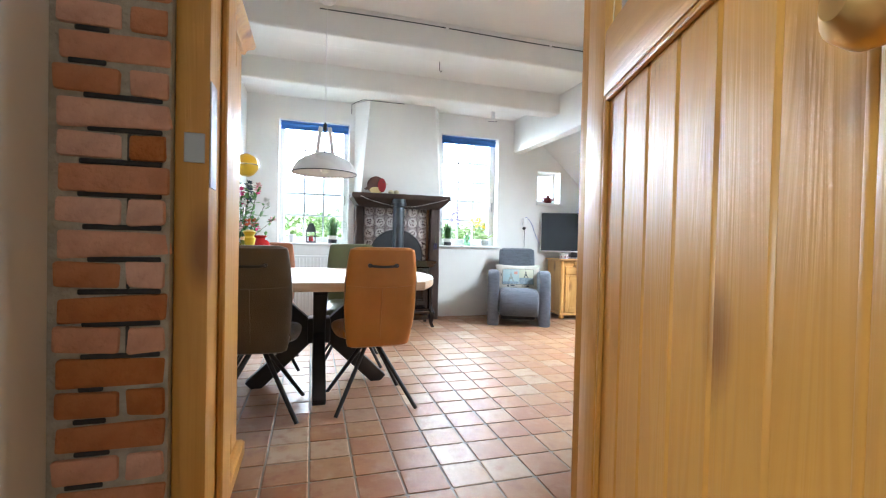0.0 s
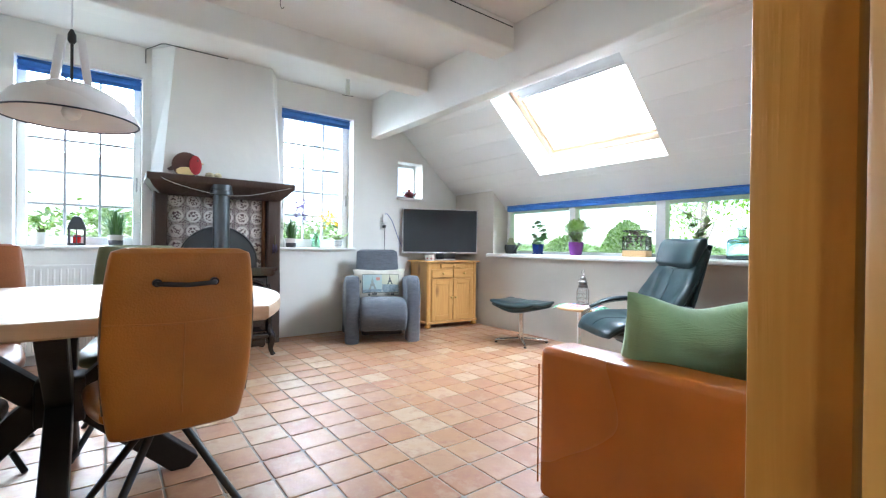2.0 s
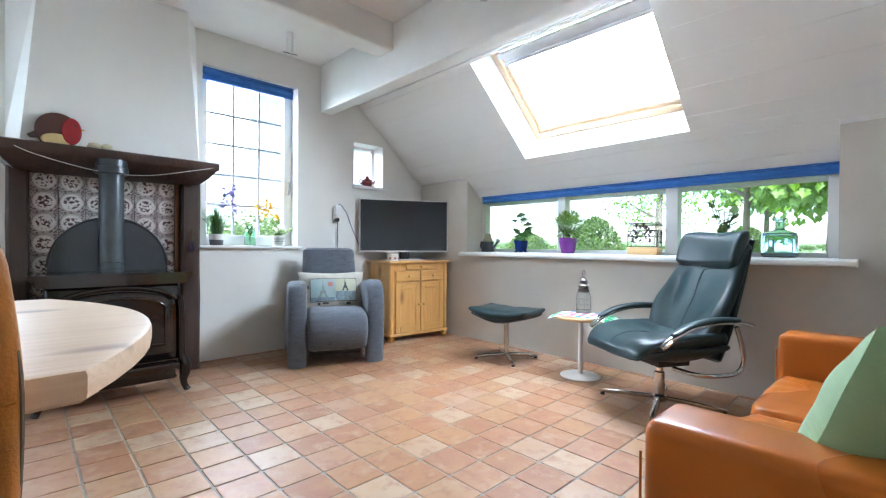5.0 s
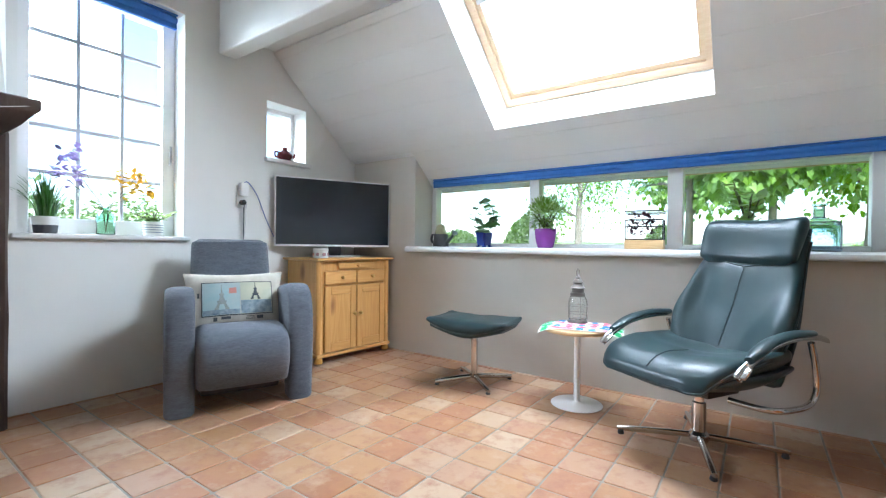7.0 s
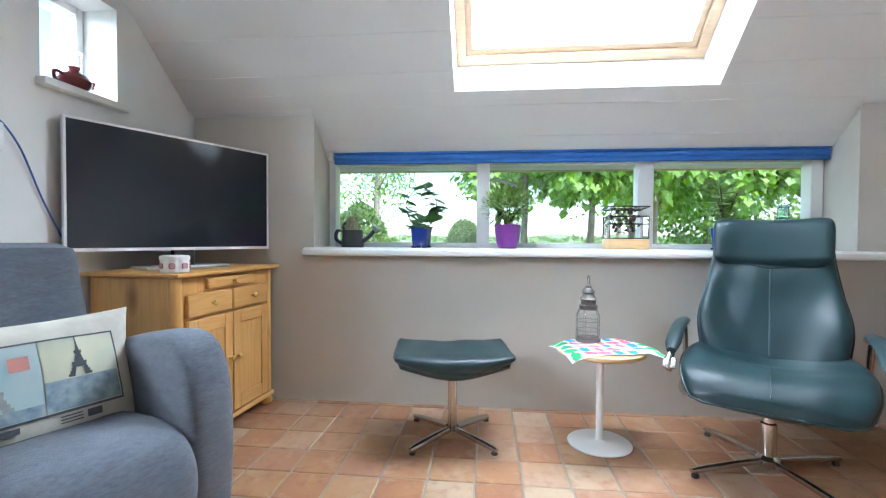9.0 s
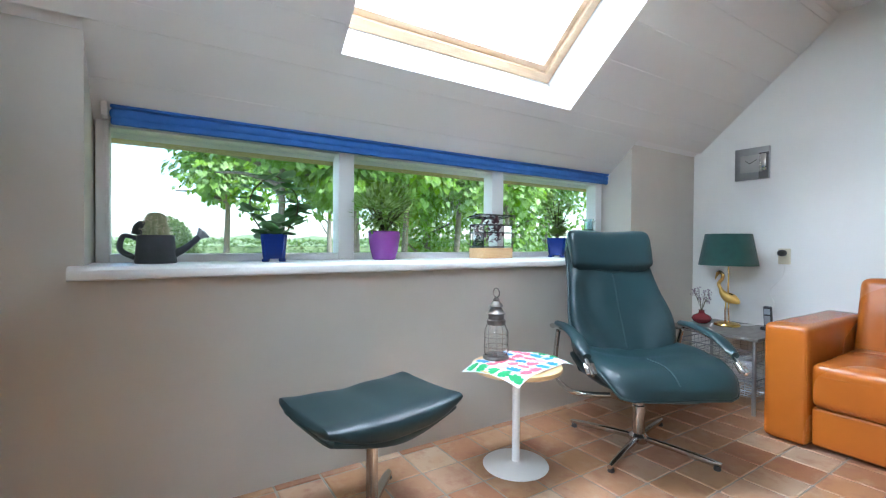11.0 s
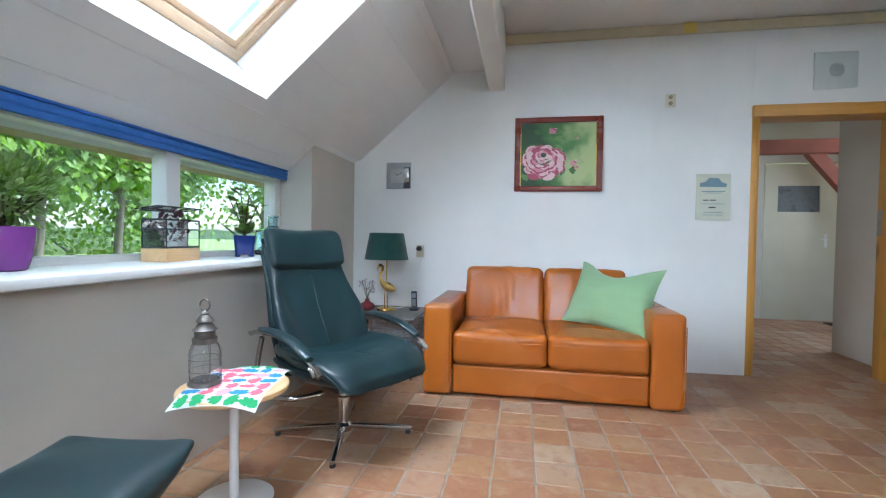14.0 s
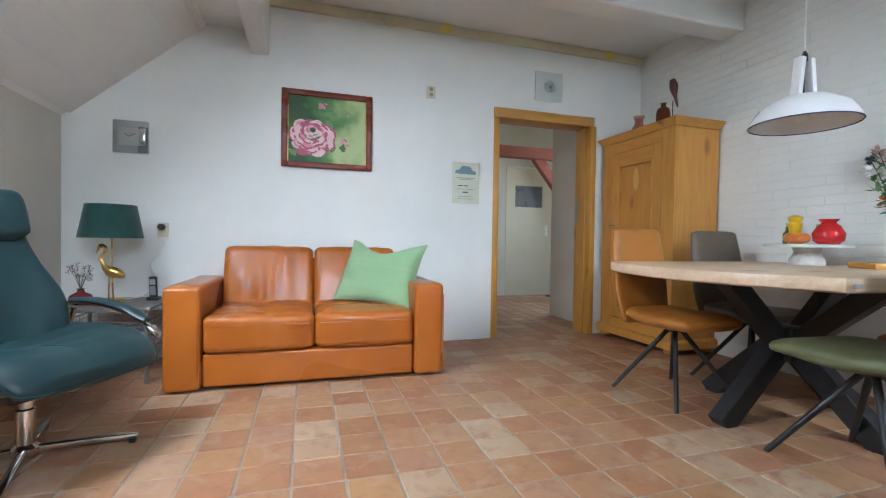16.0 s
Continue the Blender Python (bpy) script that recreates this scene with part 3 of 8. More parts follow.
# ---- windows ----
def pane_window(name, x0, x1, z0, z1, y, cols, rows, label, side=0.06):
    """A white casement in the north wall with grey glazing bars."""
    w = thing(name, pose(0, 0, 0), label, "window", kind="structure")
    bm = bmesh.new()
    for a, b, c, d in ((x0, x0 + side, z0, z1), (x1 - side, x1, z0, z1), (x0 + side, x1 - side, z0, z0 + side * 1.2), (x0 + side, x1 - side, z1 - side, z1)):
        box(a, b, y - 0.03, y + 0.05, c, d, 0.004, 1, bm)
    part("window_frame", bm, TRIMW, w)
    gx0, gx1, gz0, gz1 = x0 + side, x1 - side, z0 + side * 1.2, z1 - side
    g = part("pane", box(gx0, gx1, y + 0.008, y + 0.014, gz0, gz1), PANE, w)
    g.visible_shadow = False
    for i in range(1, cols):
        x = gx0 + (gx1 - gx0) * i / cols
        part("glazing_bar", box(x - 0.0105, x + 0.0105, y - 0.004, y + 0.026, gz0, gz1, 0.003, 1), BAR, w)
    for i in range(1, rows):
        z = gz0 + (gz1 - gz0) * i / rows
        part("glazing_bar", box(gx0, gx1, y - 0.0032, y + 0.0252, z - 0.0105, z + 0.0105, 0.003, 1), BAR, w)
    return w


BAR = surf("grey_glazing_bar", (0.56, 0.58, 0.61), (0.50, 0.52, 0.55), 10, 0.4)
STONE_SILL = surf("white_sill", (0.80, 0.80, 0.79), (0.74, 0.74, 0.73), 5, 0.3)
win_a = pane_window("window_1", -1.17, -0.35, 0.955, 2.43, YN + 0.17, 3, 5, "white casement with grey glazing bars")
win_b = pane_window("window_2", 0.85, 1.665, 0.955, 2.43, YN + 0.17, 3, 5, "white casement with grey glazing bars", 0.075)
for w, x in ((win_a, -0.385), (win_b, 1.63)):
    part("casement_handle", tube([(x, YN + 0.13, 1.44), (x, YN + 0.115, 1.45), (x, YN + 0.112, 1.56)], 0.007, 8), STEELG, w)
for w, a, b in ((win_a, -1.20, -0.325), (win_b, 0.825, 1.70)):
    part("window_sill", box(a, b, YN - 0.035, YN + 0.145, 0.925, 0.9545, 0.01, 3), STONE_SILL, w)
win_n = pane_window("window_3", 2.27, 2.635, 1.585, 2.03, YN + 0.2, 1, 1, "small white square casement", 0.035)
part("window_sill", box(2.25, 2.665, YN - 0.045, YN + 0.17, 1.553, 1.5845, 0.006, 2), STONE_SILL, win_n)
part("casement_handle", tube([(2.585, YN + 0.17, 1.70), (2.575, YN + 0.12, 1.72), (2.575, YN + 0.115, 1.80), (2.585, YN + 0.17, 1.82)], 0.008, 8), TRIMW, win_n)


def roller_blind(m, length, h, label, d=0.045):
    b = thing("roller_blind", m, label, "blind", "blue blinds")
    part("fabric_roll", box(-length / 2, length / 2, -d / 2, d / 2, -h * 0.62, 0, h * 0.27, 5), BLUE, b)
    part("fabric_fold", box(-length / 2 + 0.004, length / 2 - 0.004, -d / 2 + 0.016, d / 2 - 0.006, -h, -h * 0.55, 0.006, 3), BLUE, b)
    part("bottom_bar", box(-length / 2 + 0.006, length / 2 - 0.006, -d / 2 + 0.015, -d / 2 + 0.0155, -h + 0.004, -h + 0.012), BLUE, b)
    part("head_rail", box(-length / 2 + 0.003, length / 2 - 0.003, -d / 2 + 0.004, d / 2, 0.0012, 0.012, 0.003, 1), BLUE, b)
    return b


roller_blind(pose(-0.757, YN + 0.035, 2.405), 0.80, 0.085, "folded blue blind at the head of the window")
roller_blind(pose(1.245, YN + 0.035, 2.405), 0.775, 0.085, "folded blue blind at the head of the window")

# long window in the east wall
XG = 3.455
w = thing("window_4", pose(0, 0, 0), "long low white window in three panes", "window", kind="structure")
ya, yb, za, zb = REC0 + 0.005, REC1 - 0.005, SILL + 0.005, 1.445
bm = bmesh.new()
bars = [(ya, 0.872), (1.738, 1.828), (2.705, 2.785), (3.678, yb)]
for a, b in bars:
    box(XG - 0.03, XG + 0.06, a, b, za, zb, 0.004, 1, bm)
for (a, b), (c, d) in zip(bars, bars[1:]):
    box(XG - 0.0285, XG + 0.0585, b, c, za, 0.938, 0.003, 1, bm)
    box(XG - 0.0285, XG + 0.0585, b, c, 1.417, zb, 0.003, 1, bm)
part("window_frame", bm, TRIMW, w)
for (a, b), (c, d) in zip(bars, bars[1:]):
    g = part("pane", box(XG + 0.012, XG + 0.018, b - 0.004, c + 0.004, 0.934, 1.421), PANE, w)
    g.visible_shadow = False
prof = [(3.10, 0.880), (3.105, 0.895), (3.12, 0.9045), (3.14, 0.907), (XG - 0.03, 0.907), (XG - 0.03, 0.886), (3.18, 0.886), (3.18, 0.862), (3.115, 0.862), (3.103, 0.867)]
part("window_sill", rings([[(x, y, z) for x, z in prof] for y in (REC0 - 0.085, REC1 + 0.035)]), STONE_SILL, w, "thick rounded white sill")
bl = roller_blind(pose(3.385, (0.80 + 3.68) / 2, 1.48, 0, 0, 90), 2.87, 0.06, "long folded blue blind above the low window")
part("bracket", box(-1.46, -1.44, -0.03, 0.025, -0.035, 0.02, 0.004, 1), TRIMW, bl)
part("bracket", box(1.44, 1.46, -0.03, 0.025, -0.035, 0.02, 0.004, 1), TRIMW, bl)
part("pull_chain", tube([(1.452, -0.033, -0.03), (1.452, -0.036, -0.46)], 0.0022, 6), TRIMW, bl)

# skylight
w = thing("skylight", pose(0, 0, 0), "pine-framed pivoting roof window in a white reveal", "skylight", kind="structure")
bm = bmesh.new()


def slope_box(u0, u1, y0, y1, d0, d1, bm):
    c = [on_slope(a, y, d) for d in (d0, d1) for a, y in ((u0, y0), (u1, y0), (u1, y1), (u0, y1))]
    vs = [bm.verts.new(p) for p in c]
    for f in ((0, 1, 2, 3), (4, 5, 6, 7), (0, 1, 5, 4), (1, 2, 6, 5), (2, 3, 7, 6), (3, 0, 4, 7)):
        bm.faces.new([vs[i] for i in f])


F = 0.055
slope_box(SK_U0 + 0.002, SK_U0 + F, SK_Y0 + 0.002, SK_Y1 - 0.002, RD - 0.07, RD, bm)
slope_box(SK_U1 - F, SK_U1 - 0.002, SK_Y0 + 0.002, SK_Y1 - 0.002, RD - 0.07, RD, bm)
slope_box(SK_U0 + F, SK_U1 - F, SK_Y0 + 0.002, SK_Y0 + F, RD - 0.07, RD, bm)
slope_box(SK_U0 + F, SK_U1 - F, SK_Y1 - F, SK_Y1 - 0.002, RD - 0.07, RD, bm)
part("window_frame", bm, SKYFRAME, w, "varnished pine frame")
bm = bmesh.new()
slope_box(SK_U0 + F + 0.002, SK_U0 + F + 0.035, SK_Y0 + F + 0.002, SK_Y1 - F - 0.002, RD - 0.05, RD - 0.005, bm)
slope_box(SK_U1 - F - 0.05, SK_U1 - F - 0.002, SK_Y0 + F + 0.002, SK_Y1 - F - 0.002, RD - 0.05, RD - 0.005, bm)
slope_box(SK_U0 + F + 0.036, SK_U1 - F - 0.051, SK_Y0 + F + 0.002, SK_Y0 + F + 0.035, RD - 0.05, RD - 0.005, bm)
slope_box(SK_U0 + F + 0.036, SK_U1 - F - 0.051, SK_Y1 - F - 0.035, SK_Y1 - F - 0.002, RD - 0.05, RD - 0.005, bm)
part("sash", bm, SKYFRAME, w)
bm = bmesh.new()
slope_box(SK_U0 + F + 0.03, SK_U1 - F - 0.04, SK_Y0 + F + 0.03, SK_Y1 - F - 0.03, RD - 0.022, RD - 0.016, bm)
g = part("pane", bm, PANE, w)
g.visible_shadow = False
bm = bmesh.new()
slope_box(SK_U1 - F - 0.10, SK_U1 - F - 0.052, SK_Y0 + F + 0.01, SK_Y1 - F - 0.01, RD - 0.095, RD - 0.051, bm)
slope_box(SK_U1 - F - 0.165, SK_U1 - F - 0.14, SK_Y0 + F + 0.03, SK_Y1 - F - 0.03, RD - 0.085, RD - 0.055, bm)
slope_box(SK_U1 - F - 0.14, SK_U1 - F - 0.10, SK_Y0 + F + 0.04, SK_Y1 - F - 0.04, RD - 0.072, RD - 0.068, bm)
part("blind_cassette", bm, SILVER, w, "grey roller blind cassette, drawn up")

# ---- doorway to the hall ----
dw = thing("door_frame", pose(0, 0, 0), "varnished pine door frame through the wall", "door frame", kind="structure")
part("jamb", box(-0.045, 0.018, -0.14, -0.054, 0, 1.985, 0.006, 2), PINE, dw)
part("jamb", box(-1.022, -0.962, -0.238, 0.008, 0, 1.985, 0.006, 2), PINE, dw)
part("head", box(-1.022, 0.018, -0.236, -0.018, 1.9855, 2.075, 0.006, 2), PINEX, dw)
part("door_stop", box(-0.962, -0.948, -0.15, -0.055, 0, 1.985, 0.004, 1), PINE, dw)
part("strike_plate", box(-0.9635, -0.9605, -0.236, -0.185, 1.10, 1.30, 0.001, 1), STEELG, dw, "zinc strike plate")
part("strike_plate", box(-1.005, -0.97, -0.2405, -0.238, 1.145, 1.20, 0.0008, 1), STEELG, dw, "zinc strike plate")

dl = thing("pine_door", pose(-0.048, -0.165, 0.008, 0, 0, -19), "open varnished pine door with boarded panel and glazed top", "door")
W, T = 0.93, 0.044
part("stile", box(-T, 0, -0.13, 0, 0, 1.96, 0.005, 2), PINE, dl)
part("stile", box(-T, 0, -W, -W + 0.11, 0, 1.96, 0.005, 2), PINE, dl)
for z0, z1 in ((0, 0.22), (1.345, 1.495), (1.86, 1.96)):
    part("rail", box(-T + 0.001, -0.001, -W + 0.1105, -0.1305, z0, z1, 0.005, 2), PINEY, dl)
y = -0.1305
while y > -W + 0.112:
    y2 = max(y - 0.112, -W + 0.1105)
    part("board", box(-T + 0.014, -0.014, y2 + 0.0015, y - 0.0015, 0.2205, 1.3445, 0.005, 1), PINE, dl)
    y = y2
for a, b, c, d in ((-0.144, -0.131, 0.2205, 1.3445), (-W + 0.111, -W + 0.124, 0.2205, 1.3445)):
    part("moulding", box(-T + 0.002, -T + 0.0138, a, b, c, d, 0.004, 2), PINE, dl)
for z in (0.2207, 1.3312):
    part("moulding", box(-T + 0.002, -T + 0.0138, -W + 0.1242, -0.1442, z, z + 0.013, 0.004, 2), PINEY, dl)
g = part("pane", box(-0.025, -0.02, -W + 0.111, -0.131, 1.4955, 1.8595), PANE, dl)
g.visible_shadow = False
h = part("handle_plate", box(-T - 0.004, -T - 0.0002, -W + 0.035, -W + 0.075, 1.11, 1.21, 0.002, 2), BRASS, dl, "brass handle plate")
part("handle_knob", lathe([(0.012, 0), (0.012, 0.025), (0.026, 0.032), (0.031, 0.048), (0.026, 0.064), (0.012, 0.075)], 20), BRASS, h, "polished brass knob")
h.children[0].matrix_local = pose(-T - 0.004, -W + 0.055, 1.165, 0, -90, 0)

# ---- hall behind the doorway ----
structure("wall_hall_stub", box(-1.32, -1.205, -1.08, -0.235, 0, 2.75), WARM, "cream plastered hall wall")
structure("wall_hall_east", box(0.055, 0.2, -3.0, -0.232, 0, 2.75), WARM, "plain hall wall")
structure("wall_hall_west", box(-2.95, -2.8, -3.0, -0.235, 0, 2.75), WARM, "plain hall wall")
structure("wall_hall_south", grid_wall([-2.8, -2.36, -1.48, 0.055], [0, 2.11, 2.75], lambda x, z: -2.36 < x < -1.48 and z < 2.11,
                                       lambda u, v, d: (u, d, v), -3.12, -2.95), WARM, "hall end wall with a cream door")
structure("ceiling_hall", box(-2.95, 0.2, -3.12, -0.2305, 2.75, 2.85), CEIL, "plain hall ceiling")
hd = thing("hall_door", pose(-2.35, -2.985, 0.006), "closed cream-painted hall door with an obscured pane", "door")
part("leaf", grid_wall([0, 0.2, 0.70, 0.86], [0, 1.45, 1.80, 2.09], lambda x, z: 0.2 < x < 0.70 and 1.45 < z < 1.80, lambda u, v, d: (u, d, v), 0.0, 0.04), DOORCREAM, hd, "", False)
part("pane", box(0.2, 0.70, 0.012, 0.02, 1.45, 1.80), FROST, hd, "grey obscured glass pane")
h = part("handle_plate", box(0.10, 0.14, 0.0402, 0.046, 0.98, 1.16, 0.002, 1), TRIMW, hd)
part("door_handle", tube([(0.12, 0.045, 1.09), (0.12, 0.085, 1.09), (0.2, 0.09, 1.09)], 0.009, 8), TRIMW, h)
structure("beam_hall", box(-2.8, 0.055, -2.28, -2.15, 2.095, 2.26, 0.01, 2), REDOXIDE, "red-oxide painted hall beam")
structure("brace_hall", rings([[(x, y, z) for x, z in ((-1.56, 2.09), (-1.74, 2.09), (-1.98, 1.78), (-1.98, 1.58))] for y in (-2.27, -2.17)]), REDOXIDE, "red-oxide painted beam brace")
structure("post_hall", box(-2.08, -1.981, -2.28, -2.16, 0, 2.093, 0.008, 2), DOORCREAM, "cream-painted post under the beam")
solo("door_mat", box(-0.3, 0.3, -0.2, 0.2, 0, 0.012, 0.004, 2), surf("mat_fibre", (0.03, 0.03, 0.03), (0.05, 0.05, 0.05), 60, 1.0, bump=0.8, bscale=200), pose(-2.42, -2.55, 0.0085), "dark fibre door mat on the hall tiles", "mat")

# ---- dining end ----
TX, TY, TZ = -0.72, 2.0, 0.765


def bowed(hx, hy, ex, ey, n=14, r=0.05):
    """A table outline whose four sides swell outward: half sizes at the corners, and the swell of the ends and sides."""
    pts = []
    for cx, cy, sx, sy in ((1, -1, 0, 1), (1, 1, -1, 0), (-1, 1, 0, -1), (-1, -1, 1, 0)):
        for i in range(n):
            s = i / n
            k = 4 * s * (1 - s)
            if sy:
                pts.append((cx * (hx + ex * k), cy * hy + sy * 2 * hy * s))
            else:
                pts.append((cx * hx + sx * 2 * hx * s, cy * (hy + ey * k)))
    return pts


table = thing("dining_table", pose(TX, TY, 0.0085), "pale oak dining table on a black steel spider base", "table")
o = bowed(0.60, 0.60, 0.175, 0.03)
sh = lambda s: [(x * s, y * s) for x, y in o]
part("tabletop", rings([[(x, y, z) for x, y in sh(s)] for s, z in ((0.985, 0.703), (0.998, 0.710), (1.0, 0.72), (1.0, 0.747), (0.996, 0.754), (0.985, 0.7565))]), OAK, table, "thick pale oak top")
tag = part("brand_tag", box(-0.016, 0.016, -0.0012, 0.0012, -0.008, 0.008, 0.001, 1), STEELG, table)
tag.matrix_local = pose(0.57, 0.617, 0.73, 0, 0, -14)


def beam_between(a, b, w, h):
    a, b = Vector(a), Vector(b)
    m = Matrix.Translation((a + b) / 2) @ (b - a).to_track_quat('Z', 'Y').to_matrix().to_4x4()
    return box(-w / 2, w / 2, -h / 2, h / 2, -(b - a).length / 2, (b - a).length / 2, 0.004, 1, m=m)


for k in range(4):
    a = radians(90 * k)
    c, s = math.cos(a), math.sin(a)
    part("leg", beam_between((0.43 * c, 0.43 * s, 0.0), (-0.01 * c, -0.01 * s, 0.42), 0.08, 0.10), BLACK, table)
    part("support_arm", beam_between((0.01 * c, 0.01 * s, 0.34), (0.40 * c, 0.40 * s, 0.70), 0.08, 0.09), BLACK, table)
part("hub", box(-0.075, 0.075, -0.075, 0.075, 0.29, 0.46, 0.012, 2), BLACK, table)


def dining_chair(m, leather, label):
    """A padded shell chair that faces +y, on four splayed steel legs."""
    ch = thing("dining_chair", m, label, "chair", "chairs round the dining table")
    part("seat", padded([(-0.17, 0.455), (-0.02, 0.44), (0.15, 0.445), (0.25, 0.435)], [0.40, 0.44, 0.45, 0.41], [0.075, 0.085, 0.085, 0.06], power=5, wobble=0.004), leather, ch)
    part("backrest", padded([(-0.215, 0.40), (-0.245, 0.55), (-0.275, 0.76), (-0.305, 0.945)], [0.36, 0.40, 0.41, 0.37], [0.055, 0.06, 0.055, 0.045], power=6, wobble=0.003), leather, ch)
    part("piping", tube(bezier([(-0.175, -0.285, 0.80), (-0.178, -0.297, 0.90), (-0.15, -0.307, 0.945), (0, -0.309, 0.95), (0.15, -0.307, 0.945), (0.178, -0.297, 0.90), (0.175, -0.285, 0.80)], 5), 0.004, 6), TAUPE, ch)
    part("seam", tube(bezier([(-0.195, -0.292, 0.745), (-0.1, -0.303, 0.738), (0, -0.305, 0.735), (0.1, -0.303, 0.738), (0.195, -0.292, 0.745)], 5), 0.0025, 6), leather, ch, "stitched seam")
    part("seam", tube(bezier([(0, -0.3055, 0.733), (0, -0.2945, 0.66), (0, -0.278, 0.55), (0, -0.262, 0.45)], 5), 0.0022, 6), leather, ch, "stitched seam")
    for x in (-1, 1):
        part("piping", tube(bezier([(x * 0.178, -0.297, 0.90), (x * 0.199, -0.288, 0.78), (x * 0.200, -0.262, 0.62), (x * 0.192, -0.238, 0.48)], 5), 0.004, 6), TAUPE, ch)
    h = part("handle", tube(bezier([(-0.075, -0.322, 0.858), (-0.065, -0.345, 0.856), (0, -0.35, 0.852), (0.065, -0.345, 0.856), (0.075, -0.322, 0.858)], 5), 0.0075, 8), BLACK, ch, "black bow handle")
    for x in (-0.075, 0.075):
        part("handle_boss", lathe([(0.012, 0), (0.012, 0.03)], 10), BLACK, h).matrix_local = pose(x, -0.30, 0.858, 90, 0, 0)
    for x, y in ((0.235, 0.225), (-0.235, 0.225), (0.235, -0.225), (-0.235, -0.225)):
        part("leg", tube([(x * 0.08, y * 0.08, 0.385), (x, y, 0.0)], [0.014, 0.012], 10), BLACK, ch)
    part("hub", lathe([(0.035, 0.365), (0.045, 0.375), (0.09, 0.398), (0.11, 0.402)], 16), BLACK, ch)
    return ch


dining_chair(pose(-0.415, 1.595, 0.0085, 0, 0, 4), COGNAC, "cognac leather dining chair drawn up to the table")
dining_chair(pose(-1.06, 1.555, 0.0085, 0, 0, -3), TAUPE, "dark taupe leather dining chair drawn up to the table")
dining_chair(pose(-0.46, 2.50, 0.0085, 0, 0, 176), OLIVE, "olive green leather dining chair with its back to the window")
dining_chair(pose(-1.10, 2.52, 0.0085, 0, 0, 183), BROWNL, "brown leather dining chair with its back to the window")

# pendant lamp over the table
pl = thing("pendant_lamp", pose(-0.70, 2.06, ZC), "white enamelled factory pendant lamp over the dining table", "lamp")
R = 0.222
part("ceiling_rose", lathe([(0.055, -0.001), (0.06, -0.02), (0.045, -0.045), (0.012, -0.055)], 24), ENAMEL, pl)
part("cord", tube([(0, 0, -0.05), (0, 0, -0.87)], 0.003, 6), ENAMEL, pl)
z0 = 1.462 - ZC
part("shade", rings([[(r * math.cos(2 * math.pi * i / 40), r * math.sin(2 * math.pi * i / 40), z0 + z) for i in range(40)] for r, z in
                     ((R - 0.002, 0.004), (R * 0.93, 0.032), (R * 0.80, 0.075), (R * 0.55, 0.112), (0.085, 0.128), (0.06, 0.131), (0.06, 0.136),
                      (0.09, 0.134), (R * 0.56, 0.118), (R * 0.82, 0.082), (R * 0.95, 0.037), (R, 0.006))], closed=True), ENAMEL, pl)
part("rim", tube([(R * math.cos(2 * math.pi * i / 40), R * math.sin(2 * math.pi * i / 40), z0 + 0.003) for i in range(40)], 0.0035, 6, closed=True), NAVY, pl, "navy rim")
part("bracket", box(-0.014, 0.014, -0.022, 0.022, 0, 0.20, 0.005, 2, m=pose(-0.054, 0, z0 + 0.127, 0, 7, 0)), ENAMEL, pl)
part("bracket", box(-0.014, 0.014, -0.022, 0.022, 0, 0.20, 0.005, 2, m=pose(0.054, 0, z0 + 0.127, 0, -7, 0)), ENAMEL, pl)
part("rod", tube([(0, 0, z0 + 0.131), (0, 0, z0 + 0.315)], 0.005, 8), BLACK, pl)
part("hub", lathe([(0.008, z0 + 0.305), (0.014, z0 + 0.315), (0.014, z0 + 0.34), (0.005, z0 + 0.36)], 14), BLACK, pl)
part("socket", lathe([(0.03, z0 + 0.06), (0.034, z0 + 0.1), (0.03, z0 + 0.126)], 16), POTWHITE, pl)
part("bulb", lathe([(0.004, z0 + 0.0), (0.026, z0 + 0.012), (0.033, z0 + 0.032), (0.026, z0 + 0.052), (0.016, z0 + 0.062)], 16), POTWHITE, pl)

# ---- pine wardrobe by the doorway ----
wr = thing("pine_wardrobe", pose(-1.515, 0.05, 0.0085), "old pine wardrobe with a panelled door beside the doorway", "wardrobe")
D, WW, H = 0.44, 0.85, 1.78      # depth along x, width along y
bm = box(0, D - 0.022, 0, WW, 0.10, H, 0.004, 1)
part("body", bm, WARDPINE, wr)
for y0, y1 in ((0.0, 0.13), (WW - 0.13, WW)):
    part("front_stile", box(D - 0.0215, D, y0, y1, 0.10, H, 0.004, 1), WARDPINE, wr)
part("front_rail", box(D - 0.0215, D - 0.001, 0.1305, WW - 0.1305, H - 0.10, H, 0.003, 1), WARDPINEY, wr)
part("front_rail", box(D - 0.0215, D - 0.001, 0.1305, WW - 0.1305, 0.10, 0.20, 0.003, 1), WARDPINEY, wr)
d = part("door", box(D - 0.021, D + 0.002, 0.134, 0.22, 0.204, H - 0.104, 0.004, 1), WARDPINE, wr)
for y0, y1 in ((WW - 0.22, WW - 0.134),):
    part("door_stile", box(D - 0.021, D + 0.002, y0, y1, 0.204, H - 0.104, 0.004, 1), WARDPINE, d)
for za_, zb_ in ((0.204, 0.31), (H - 0.22, H - 0.104)):
    part("door_rail", box(D - 0.021, D + 0.0015, 0.2205, WW - 0.2205, za_, zb_, 0.004, 1), WARDPINEY, d)
part("door_panel", box(D - 0.0215, D - 0.0165, 0.2205, WW - 0.2205, 0.3105, H - 0.2205, 0.002, 1), WARDPINE, d)
